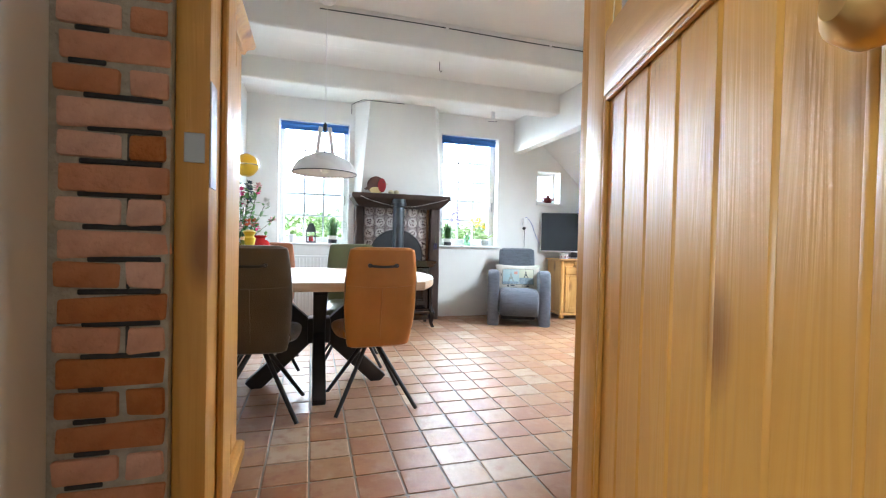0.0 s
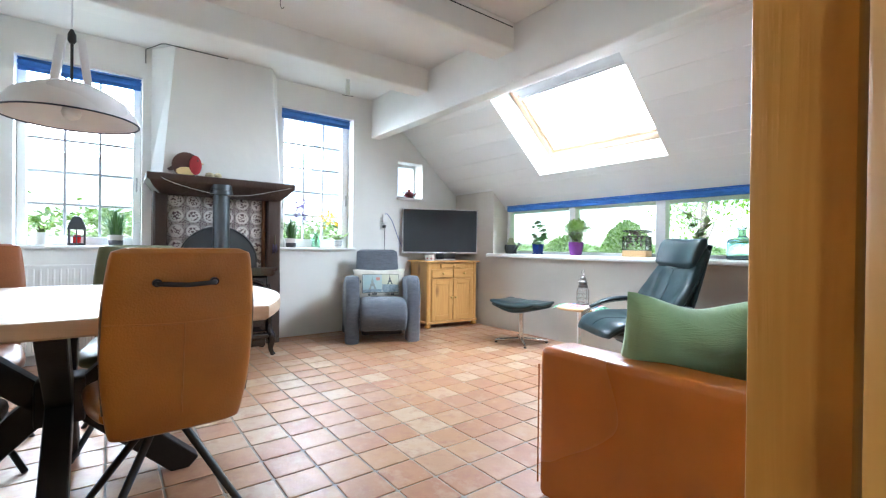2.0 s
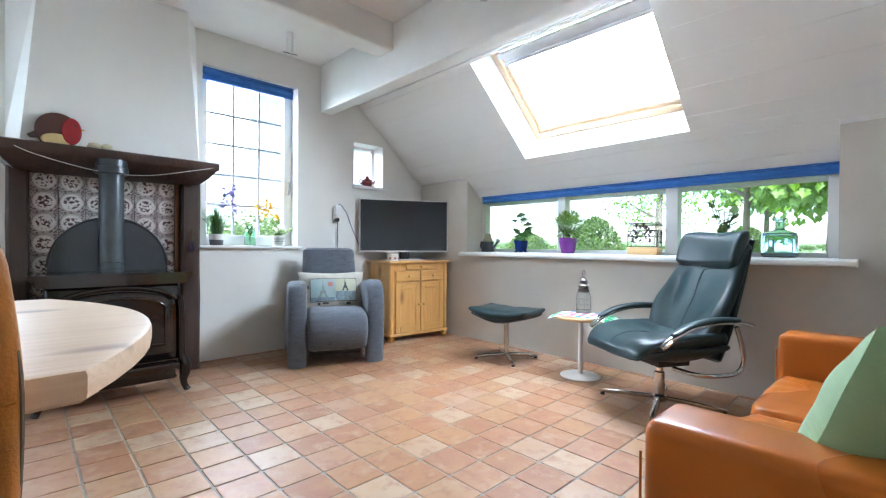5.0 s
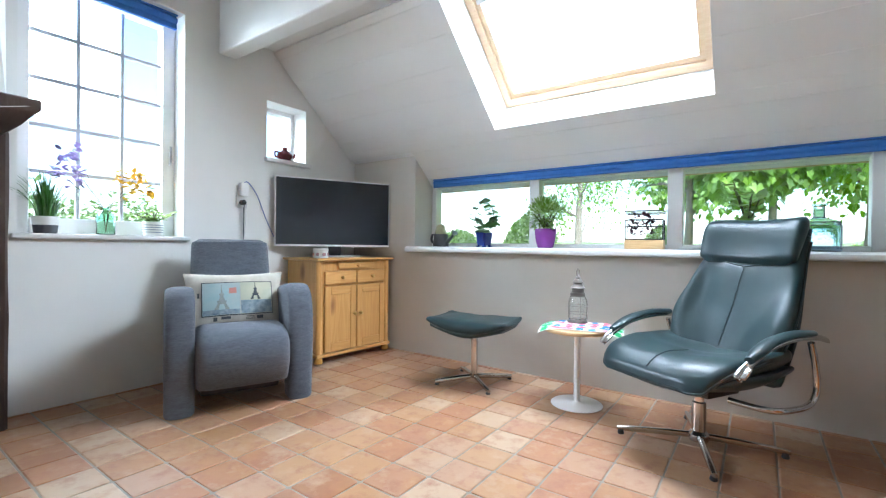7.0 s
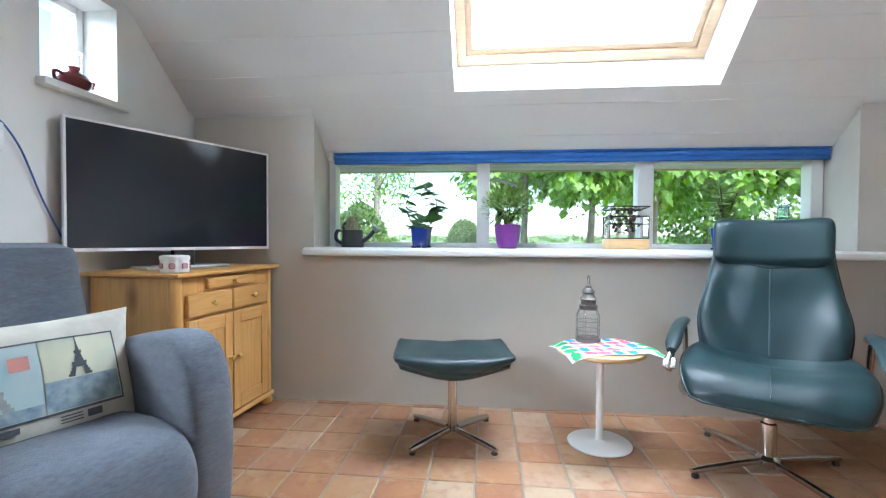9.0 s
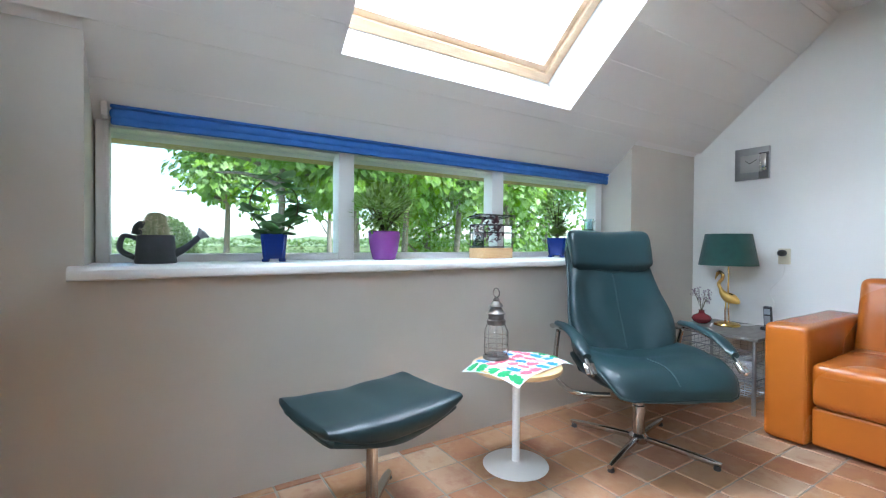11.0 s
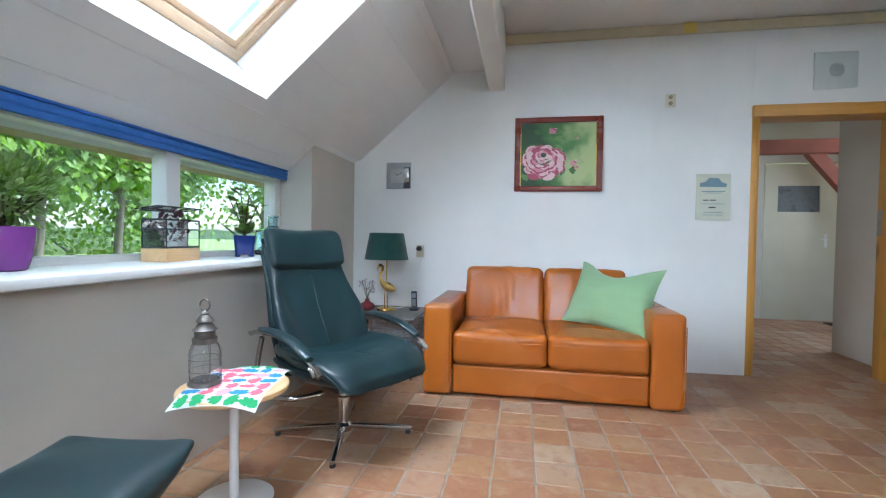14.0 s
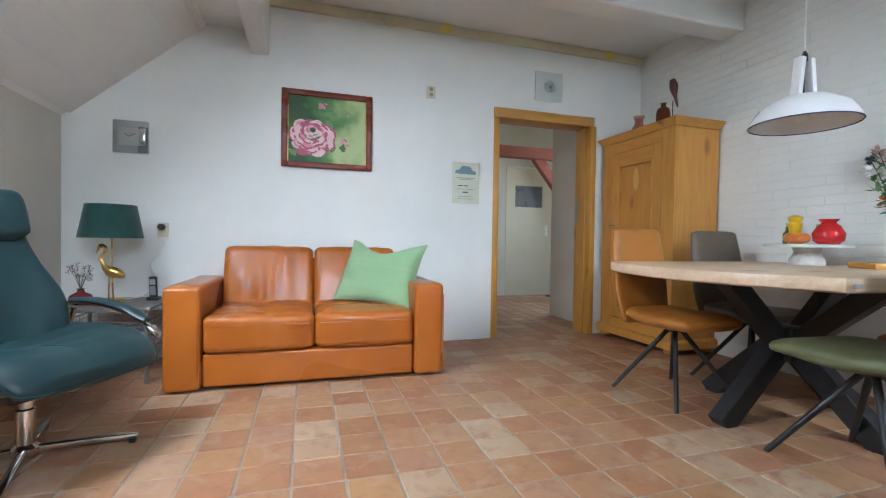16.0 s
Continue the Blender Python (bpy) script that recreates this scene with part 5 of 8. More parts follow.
cb = thing("pine_cabinet", pose(2.40, 4.0, 0.0085, 0, 0, -4.2), "light pine cabinet with two doors under the television", "cabinet")
CW, CD, CH = 0.73, 0.45, 0.80
part("body", box(0.02, CW - 0.02, 0.02, CD, 0.055, CH - 0.022, 0.004, 1), CABPINE, cb)
for x in (0.0, CW - 0.05):
    part("corner_post", lathe([(0.026, 0.055), (0.026, CH - 0.022)], 16, None, (x + 0.025, 0.03, 0)), CABPINE, cb)
part("top", rings([[(x0, y0, z), (x1, y0, z), (x1, CD, z), (x0, CD, z)] for x0, x1, y0, z in ((-0.005, CW + 0.005, -0.005, CH - 0.0215), (-0.022, CW + 0.022, -0.025, CH - 0.014), (-0.022, CW + 0.022, -0.025, CH - 0.004), (-0.016, CW + 0.016, -0.019, CH))]), CABPINEX, cb)
part("plinth", box(-0.004, CW + 0.004, -0.004, CD, 0.05, 0.075, 0.004, 1), CABPINEX, cb)
knob = [(0.006, 0), (0.006, 0.012), (0.014, 0.018), (0.015, 0.026), (0.008, 0.032)]
for i, (x0, x1, za_, zb_) in enumerate(((0.19, 0.54, 0.715, 0.765), (0.065, 0.36, 0.60, 0.70), (0.37, 0.665, 0.60, 0.70))):
    d = part("drawer", box(x0, x1, -0.002, 0.0195, za_, zb_, 0.004, 1), CABPINEX, cb)
    part("knob", lathe(knob, 12), BRASS if i else CABPINE, d).matrix_local = pose((x0 + x1) / 2, -0.002, (za_ + zb_) / 2, 90, 0, 0)
for x0, x1, kx in ((0.065, 0.36, 0.335), (0.37, 0.665, 0.395)):
    d = part("door", box(x0, x1, 0.006, 0.0195, 0.085, 0.585, 0.001, 1), CABPINE, cb)
    part("door_stile", box(x0, x0 + 0.055, -0.003, 0.0058, 0.085, 0.585, 0.003, 1), CABPINE, d)
    part("door_stile", box(x1 - 0.055, x1, -0.003, 0.0058, 0.085, 0.585, 0.003, 1), CABPINE, d)
    for za_, zb_ in ((0.085, 0.15), (0.52, 0.585)):
        part("door_rail", box(x0 + 0.0552, x1 - 0.0552, -0.0025, 0.0058, za_, zb_, 0.003, 1), CABPINEX, d)
    part("knob", lathe(knob, 12), BRASS, d).matrix_local = pose(kx, -0.003, 0.36, 90, 0, 0)
for x, y in ((0.03, 0.03), (CW - 0.03, 0.03), (0.03, CD - 0.04), (CW - 0.03, CD - 0.04)):
    part("foot", lathe([(0.018, 0), (0.033, 0.01), (0.036, 0.026), (0.024, 0.05)], 14, None, (x, y, 0)), PINE, cb)

tvm = Matrix.Translation((2.742, 4.215, 0.8095)) @ pose(0, 0, 0, 0, 0, -26)
tv = thing("television", tvm, "flat television with a thin white bezel on the pine cabinet", "television")
TW, TH, T0 = 0.955, 0.552, 0.088
part("back_shell", box(-TW / 2 + 0.03, TW / 2 - 0.03, 0.012, 0.05, T0 + 0.03, T0 + TH - 0.06, 0.012, 2), BLACKP, tv)
part("bezel", grid_wall([-TW / 2, -TW / 2 + 0.009, TW / 2 - 0.009, TW / 2], [T0, T0 + 0.014, T0 + TH - 0.009, T0 + TH],
                        lambda x, z: abs(x) < TW / 2 - 0.009 and T0 + 0.014 < z < T0 + TH - 0.009, lambda u, v, d: (u, d, v), -0.012, 0.012), ENAMEL, tv, "white bezel")
part("screen", box(-TW / 2 + 0.009, TW / 2 - 0.009, -0.008, 0.011, T0 + 0.014, T0 + TH - 0.009), SCREEN, tv, "dark glossy screen")
part("stand_neck", box(-0.05, 0.05, -0.005, 0.03, 0.012, T0 + 0.02, 0.006, 2), BLACKP, tv)
part("stand_foot", box(-0.20, 0.20, -0.07, 0.09, 0.0, 0.013, 0.006, 2), SILVER, tv)
tin = thing("round_tin", pose(2.47, 4.06, 0.8095), "cream patterned round tin on the pine cabinet", "tin")
part("tin_body", lathe([(0.052, 0), (0.055, 0.003), (0.055, 0.052)], 24), POTWHITE, tin)
part("lid", lathe([(0.057, 0.0525), (0.058, 0.056), (0.058, 0.068), (0.05, 0.072), (0.02, 0.074)], 24), POTWHITE, tin)
for k in range(7):
    a = k * 0.9
    part("flower_print", box(-0.012, 0.012, -0.001, 0.001, -0.012, 0.012, 0.004, 1), tint("print_rose", (0.45, 0.25, 0.25), 0.6) if k == 0 else bpy.data.materials["print_rose"], tin).matrix_local = pose(0.0555 * math.cos(a), 0.0555 * math.sin(a), 0.028, 0, 0, math.degrees(a) + 90)

# wall sockets and charger by the television
sk = thing("wall_socket", pose(2.065, YN, 1.26), "white double wall socket with a plugged-in charger", "socket")
part("plate", box(-0.04, 0.04, -0.012, 0, -0.08, 0.08, 0.006, 2), TRIMW, sk)
part("charger", box(-0.03, 0.03, -0.055, -0.0122, 0.0, 0.10, 0.008, 2), TRIMW, sk)
part("plug", lathe([(0.02, 0), (0.02, 0.03), (0.012, 0.036)], 14), BLACKP, sk).matrix_local = pose(0, -0.0122, -0.045, 90, 0, 0)
part("cable", tube(bezier([(0.0, -0.045, -0.05), (0.005, -0.03, -0.15), (0.015, -0.012, -0.35), (0.0, -0.012, -0.6)], 6), 0.0035, 6), ZINC, sk)
part("cable", tube(bezier([(0.0, -0.045, 0.10), (0.04, -0.03, 0.105), (0.12, -0.014, 0.02), (0.20, -0.012, -0.16), (0.30, -0.012, -0.35)], 6), 0.0035, 6), tint("blue_cable", (0.07, 0.13, 0.42), 0.45), sk)
part("cable", tube(bezier([(0.015, -0.05, -0.05), (0.02, -0.03, -0.2), (-0.01, -0.012, -0.6)], 6), 0.0035, 6), TRIMW, sk)

# ---- sofa ----
sf = thing("leather_sofa", pose(0.76, 0.045, 0.0085), "cognac leather two-seat sofa with block arms", "sofa")
SW, SD = 1.59, 0.862


def soft(x0, x1, y0, y1, z0, z1, r=0.03, seg=4, puff=0.0, creases=0.0, seed=0, cuts=8):
    """An upholstered block: rounded, slightly swollen, with creases in the hide."""
    t = bmesh.new()
    bmesh.ops.create_cube(t, size=1)
    bmesh.ops.scale(t, vec=(x1 - x0, y1 - y0, z1 - z0), verts=t.verts)
    bmesh.ops.bevel(t, geom=t.edges[:], offset=r, segments=seg, profile=0.5, affect='EDGES')
    if puff or creases:
        long_e = [e for e in t.edges if e.calc_length() > 0.12]
        bmesh.ops.subdivide_edges(t, edges=long_e, cuts=cuts, use_grid_fill=True)
        t.normal_update()
        hx, hy, hz = (x1 - x0) / 2, (y1 - y0) / 2, (z1 - z0) / 2
        for v in t.verts:
            u, w, s = v.co.x / hx, v.co.y / hy, v.co.z / hz
            k = (1 - u * u * 0.9) * (1 - w * w * 0.9) + (1 - u * u * 0.9) * (1 - s * s * 0.9)
            n = 0.4 * noise.noise((v.co.x * 6 + seed, v.co.y * 6, v.co.z * 6 + seed)) + 0.6 * noise.noise((v.co.x * 13 + seed, v.co.y * 3, v.co.z * 2.2 + seed))
            v.co += v.normal * (puff * k * 0.5 + creases * n)
    bmesh.ops.translate(t, vec=((x0 + x1) / 2, (y0 + y1) / 2, (z0 + z1) / 2), verts=t.verts)
    return t


for x0, x1 in ((0.0, 0.188), (SW - 0.188, SW)):
    a_ = part("armrest", soft(x0, x1, 0.0, SD, 0.012, 0.588, 0.026, 4, 0.006, 0.004, x0), SOFAL, sf)
    part("seam", tube([(x0 + 0.004, SD + 0.0045, 0.06), (x0 + 0.004, SD + 0.0045, 0.52)], 0.003, 6), SOFAL, a_)
part("base", soft(0.192, SW - 0.192, 0.05, SD - 0.03, 0.018, 0.205, 0.015, 3, 0.004, 0.003, 2), SOFAL, sf)
part("back_frame", soft(0.192, SW - 0.192, 0.0, 0.14, 0.10, 0.72, 0.04, 4), SOFAL, sf)
mid = SW / 2
for x0, x1, s in ((0.194, mid - 0.002, 1), (mid + 0.002, SW - 0.194, 5)):
    bm = soft(x0, x1, 0.16, SD - 0.01, 0.21, 0.42, 0.034, 4, 0.02, 0.008, s, 26)
    inner = x1 if s == 1 else x0
    for v in bm.verts:      # the hide is gathered where the two seats meet at the front
        k = max(0.0, 1 - abs(v.co.x - inner) / 0.16) * max(0.0, (v.co.y - 0.45) / 0.42)
        v.co.y -= 0.022 * k * k
        v.co.z += 0.006 * k * math.sin(v.co.z * 150 + v.co.x * 40)
    part("seat_cushion", bm, SOFAL, sf)
    bm = soft(x0 + 0.002, x1 - 0.002, -0.075, 0.075, -0.222, 0.215, 0.042, 4, 0.014, 0.008, s + 9, 30)
    for v in bm.verts:      # slack upright folds in the back
        if v.co.y > 0.02:
            for fx, fw, fa, fz in ((0.34, 0.022, 0.012, -0.05), (0.52, 0.030, 0.015, -0.08), (0.64, 0.018, 0.007, 0.02)):
                u = (v.co.x - x0) / (x1 - x0) if s == 1 else 1 - 0.85 * (v.co.x - x0) / (x1 - x0)
                v.co.y += fa * math.exp(-((u - fx - 0.12 * v.co.z) * 0.6 / fw) ** 2) * math.exp(-((v.co.z - fz) / 0.10) ** 2)
    c = part("back_cushion", bm, SOFAL, sf)
    c.matrix_local = pose(0, 0.155, 0.583, 13, 0, 0)
    part("seam", tube([(x0 + 0.03, SD - 0.004, 0.365), (x1 - 0.03, SD - 0.004, 0.365)], 0.0025, 6), SOFAL, sf, "stitched seam")
for x in (0.05, SW - 0.05):
    for y in (0.06, SD - 0.06):
        part("foot", lathe([(0.022, 0), (0.022, 0.02)], 12, None, (x, y, 0)), BLACKP, sf)
gm = Matrix(((-0.79, -0.36, 0.49, 1.10), (0.60, -0.37, 0.71, 0.455), (-0.02, 0.855, 0.505, 0.64), (0, 0, 0, 1)))
gc = thing("green_cushion", gm, "plain green ribbed cushion leaning in the sofa corner", "cushion")
bm = pillow(0.62, 0.50, 0.19, 30, 7)
for v in bm.verts:
    k = max(0.0, 1 - (v.co.x / 0.30) ** 2) ** 2 * max(0.0, v.co.y / 0.24)
    v.co.y -= 0.10 * k
    v.co.z *= 1 + 0.25 * k
    v.co.z += 0.012 * noise.noise((v.co.x * 8, v.co.y * 5, 2))
part("cover", bm, GREENP, gc)

# ---- reclining swivel chair and footstool ----
sc = thing("swivel_armchair", pose(2.618, 1.56, 0.0085, 0, 0, 60), "dark green leather swivel recliner with chrome arms", "armchair")
seat_path = [(-0.24, 0.395), (-0.08, 0.37), (0.10, 0.385), (0.25, 0.392), (0.335, 0.355)]


def folds(bm, axis, amount):
    """Slack hide: shallow creases that run out and down from the middle seam, and the dip along the seam."""
    bm.normal_update()
    moves = []
    for v in bm.verts:
        if v.normal.dot(axis) < 0.25:
            continue
        x, l = abs(v.co.x), v.co.z - 0.5 * v.co.y
        n = noise.noise((v.co.x * 3 + 4, l * 4, 1.7))
        w = max(0.0, noise.noise((v.co.x * 5, l * 5, 8.1)) + 0.25)
        ridge = (0.5 + 0.5 * math.sin((l + 0.6 * x) * 78 + 6 * n)) ** 2
        moves.append((v, axis * (amount * w * ridge * min(1, x / 0.04) - 0.004 * math.exp(-(x / 0.012) ** 2))))
    for v, d in moves:
        v.co += d


def side_line(bm, n, k):
    """The run of one corner of every cross-section of a padded slab."""
    return [bm.verts[i * n + k].co.copy() for i in range(len(bm.verts) // n)]


def surface_line(bm, pts, d, lift):
    """Points laid on to a padded surface, looking along d."""
    t = bvhtree.BVHTree.FromBMesh(bm)
    out = []
    for p in pts:
        hit = t.ray_cast(Vector(p) - Vector(d) * 0.5, Vector(d))
        if hit[0]:
            out.append(hit[0] - Vector(d) * lift)
    return out


bm = padded(seat_path, [0.52, 0.58, 0.61, 0.58, 0.50], [0.12, 0.13, 0.125, 0.11, 0.075], 40, 2.8, 8, None, 0.008, [0.06, 0.085, 0.065, 0.03, 0.0])
bm.verts.ensure_lookup_table()
rim_line = side_line(bm, 40, 0)[14:] + side_line(bm, 40, 20)[14:][::-1]
folds(bm, Vector((0, 0.2, 0.98)), 0.010)
seat_seam = surface_line(bm, [(0, y, 0.45) for y in (0.08, 0.11, 0.14, 0.17, 0.2, 0.23, 0.26, 0.29, 0.32, 0.345, 0.36)], (0, -0.35, -0.94), 0.0012)
part("seat", bm, PETROL, sc)
part("piping", tube(rim_line, 0.006, 6), PETROLD, sc)
part("seam", tube(seat_seam, 0.003, 6), SEAM, sc, "stitched centre seam")
part("seat_shell", padded([(-0.26, 0.345), (-0.05, 0.312), (0.15, 0.332), (0.27, 0.352)], [0.52, 0.57, 0.58, 0.50], [0.06, 0.08, 0.08, 0.03], 30, 3.4, 6, None, 0, [0.05, 0.075, 0.06, 0.02]), PETROLD, sc)
back_path = [(-0.15, 0.36), (-0.25, 0.54), (-0.335, 0.70), (-0.405, 0.86), (-0.44, 0.96)]
bm = padded(back_path, [0.48, 0.55, 0.505, 0.46, 0.455], [0.12, 0.13, 0.12, 0.11, 0.09], 88, 3.4, 16, None, 0.026, [-0.05, -0.075, -0.055, -0.03, -0.02])
bm.verts.ensure_lookup_table()
back_rims = [side_line(bm, 88, k)[8:-7] for k in (2, 42)]
back_rims = [[p + Vector((0.004 if p.x > 0 else -0.004, 0, 0)) for p in line] for line in back_rims]
folds(bm, Vector((0, 0.9, 0.43)), 0.020)
D = (0, -0.9, -0.43)
seams = [surface_line(bm, [(0, -0.15 - 0.4 * (z - 0.42), z) for z in [0.44 + 0.02 * i for i in range(20)]], D, 0.001),
         surface_line(bm, [(x, -0.33, 0.815 + 0.045 * abs(x) / 0.2) for x in [-0.21 + 0.03 * i for i in range(15)]], D, 0.0015)]
part("backrest", bm, PETROL, sc)
for line in seams:
    part("seam", tube(line, 0.003, 6), SEAM, sc, "stitched seam")
part("back_shell", padded([(-0.285, 0.29), (-0.345, 0.50), (-0.42, 0.72), (-0.475, 0.92), (-0.49, 1.0)], [0.44, 0.515, 0.47, 0.425, 0.42], [0.05, 0.07, 0.06, 0.05, 0.03], 30, 3.4, 7, None, 0, [-0.06, -0.08, -0.06, -0.035, -0.02]), PETROLD, sc)
part("headrest", padded([(-0.352, 0.845), (-0.395, 0.93), (-0.425, 1.0), (-0.445, 1.035)], [0.452, 0.462, 0.465, 0.435], [0.085, 0.115, 0.115, 0.055], 36, 5.0, 6, None, 0.008, [-0.045, -0.055, -0.05, -0.035]), PETROL, sc, "padded headrest roll")
for s in (-1, 1):
    part("piping", tube(back_rims[(1 - s) // 2], 0.006, 6), PETROLD, sc)
    a_ = part("arm_frame", tube(bezier([(s * 0.16, 0.04, 0.265), (s * 0.30, 0.0, 0.262), (s * 0.335, -0.12, 0.262), (s * 0.335, -0.22, 0.275), (s * 0.335, -0.258, 0.33), (s * 0.335, -0.245, 0.42), (s * 0.335, -0.21, 0.525)], 6), 0.013, 10), CHROME, sc, "bent chrome tube")
    part("arm_bar", tube(bezier([(s * 0.335, 0.265, 0.425), (s * 0.335, 0.21, 0.468), (s * 0.335, 0.08, 0.525), (s * 0.335, -0.08, 0.55), (s * 0.335, -0.24, 0.545), (s * 0.335, -0.33, 0.525)], 6), 0.015, 10, None, 0.55), CHROME, sc, "curved chrome arm")
    part("arm_tip", box(-0.024, 0.024, -0.028, 0.028, -0.005, 0.005, 0.004, 2), CHROME, a_).matrix_local = pose(s * 0.335, 0.238, 0.447, -38, 0, 0)
    pad = bezier([(s * 0.335, 0.20, 0.49), (s * 0.335, 0.08, 0.543), (s * 0.335, -0.08, 0.567), (s * 0.335, -0.22, 0.562)], 6)
    loops = []
    for i, p in enumerate(pad):
        w = 0.031 * (0.6 + 0.4 * min(1, i / 3, (len(pad) - 1 - i) / 3))
        loops.append([p + Vector((w * math.cos(2 * math.pi * k / 12), 0, 0.013 * math.sin(2 * math.pi * k / 12))) for k in range(12)])
    part("arm_pad", rings(loops), PETROL, sc)
part("column", lathe([(0.03, 0.055), (0.03, 0.20), (0.022, 0.205), (0.022, 0.29)], 18), CHROME, sc)
part("tilt_box", box(-0.11, 0.11, -0.12, 0.10, 0.255, 0.30, 0.01, 2), BLACKP, sc)
part("base_hub", lathe([(0.04, 0.025), (0.045, 0.035), (0.045, 0.055), (0.03, 0.07)], 18), CHROME, sc)


def star_base(parent, feet, r=0.35, z=0.045, turn=0.0):
    for k in range(feet):
        a = 2 * math.pi * k / feet + turn
        c, s = math.cos(a), math.sin(a)
        b = part("base_leg", tube(bezier([(0.03 * c, 0.03 * s, z), (0.5 * r * c, 0.5 * r * s, z - 0.006), (r * c, r * s, z - 0.018)], 4), [0.018] * 7 + [0.016, 0.012], 10, None, 0.8), CHROME, parent)
        part("glide", lathe([(0.014, 0), (0.016, 0.004), (0.012, z - 0.026)], 10, None, (r * 0.95 * c, r * 0.95 * s, 0)), BLACKP, b)


star_base(sc, 4, 0.35, 0.045, radians(44.5))

ot = thing("leather_footstool", pose(2.795, 2.88, 0.0085, 0, 0, 8), "dark green leather footstool on a chrome cross base", "footstool")
part("pad", padded([(-0.265, 0.412), (-0.16, 0.397), (0.0, 0.387), (0.16, 0.397), (0.265, 0.412)], [0.39, 0.415, 0.42, 0.415, 0.39], [0.035, 0.075, 0.09, 0.075, 0.035], 40, 6.0, 8, None, 0.006, [0.012, 0.0, -0.006, 0.0, 0.012]), PETROL, ot)
part("shell", padded([(-0.24, 0.388), (0.0, 0.350), (0.24, 0.388)], [0.37, 0.405, 0.37], [0.045, 0.075, 0.045], 28, 4.0, 8), PETROLD, ot)
part("piping", tube([(0.20 * math.copysign(abs(math.cos(a)) ** 0.45, math.cos(a)), 0.275 * math.copysign(abs(math.sin(a)) ** 0.45, math.sin(a)), 0.375 + 0.035 * abs(math.sin(a)) ** 2) for a in [2 * math.pi * i / 48 for i in range(48)]], 0.005, 6, closed=True), PETROLD, ot)
part("column", lathe([(0.022, 0.03), (0.022, 0.30)], 16), CHROME, ot)
star_base(ot, 4, 0.27, 0.04, radians(133))

# ---- little round table with lantern ----
rt_ = thing("round_side_table", pose(2.80, 2.19, 0.0085), "small round table on a white pole and disc foot", "table")
part("tabletop", lathe([(0.19, 0.425), (0.198, 0.430), (0.20, 0.438), (0.197, 0.446), (0.19, 0.449)], 40), SKYWOOD, rt_, "pale wooden top")
part("pole", lathe([(0.017, 0.008), (0.017, 0.425)], 16), TRIMW, rt_)
part("foot_disc", lathe([(0.143, 0), (0.145, 0.004), (0.14, 0.008), (0.03, 0.012), (0.02, 0.02)], 40), TRIMW, rt_)
TT = 0.0085 + 0.449


def cloth_z(x, y):
    r = math.hypot(x, y)
    return 0.0035 - max(0, r - 0.19) ** 1.3 * 0.9 + 0.004 * noise.noise((x * 14, y * 14, 2)) * min(1, r / 0.1)


def cloth_piece(outline_fn, lift, n=14):
    bm = bmesh.new()
    g = [[bm.verts.new((*outline_fn(i / n, j / n), 0)) for j in range(n + 1)] for i in range(n + 1)]
    for row in g:
        for v in row:
            v.co.z = cloth_z(v.co.x, v.co.y) + lift
    for i in range(n):
        for j in range(n):
            bm.faces.new((g[i][j], g[i + 1][j], g[i + 1][j + 1], g[i][j + 1]))
    return bm


tc = thing("table_cloth", pose(2.80, 2.165, TT + 0.003, 0, 0, 12), "white tea towel with bright printed leaves on the little table", "cloth")
part("cloth", cloth_piece(lambda u, v: ((u - 0.5) * 0.30, (v - 0.5) * 0.45), 0, 22), tint("white_cotton", (0.78, 0.77, 0.76), 0.9), tc, "", False)
rc = random.Random(8)
dyes = [tint("print_pink", (0.72, 0.16, 0.22), 0.9), tint("print_sky", (0.06, 0.30, 0.62), 0.9), tint("print_green", (0.05, 0.38, 0.13), 0.9), tint("print_blush", (0.75, 0.42, 0.46), 0.9)]
for i in range(5):
    for j in range(7):
        cx, cy = -0.118 + i * 0.059, -0.192 + j * 0.064
        dye = dyes[2] if j in (0, 6) else dyes[(0, 1, 3, 0, 1)[(i + 2 * j + i * j) % 5]]
        a0, fan = rc.choice((0, 90, 180, 270)) + rc.uniform(-12, 12), rc.choice((4, 5, 5))
        bm = bmesh.new()
        for k in range(fan):
            a = radians(a0 + (k - (fan - 1) / 2) * 34)
            l, w = 0.041 * rc.uniform(0.85, 1.05), 0.0098
            bx, by = cx - 0.016 * math.cos(radians(a0)), cy - 0.016 * math.sin(radians(a0))
            grid = []
            for m in range(6):
                u = m / 5
                h = w * (0.55 + 0.6 * math.sin(math.pi * min(u * 0.9 + 0.1, 1)))
                row = []
                for q in (-1, 0, 1):
                    x = max(-0.147, min(0.147, bx + l * u * math.cos(a) - q * h * math.sin(a)))
                    y = max(-0.222, min(0.222, by + l * u * math.sin(a) + q * h * math.cos(a)))
                    row.append(bm.verts.new((x, y, cloth_z(x, y) + 0.0016 + 0.0002 * k)))
                grid.append(row)
            for r0, r1 in zip(grid, grid[1:]):
                for q in (0, 1):
                    bm.faces.new((r0[q], r1[q], r1[q + 1], r0[q + 1]))
        part("print", bm, dye, tc, "", False)

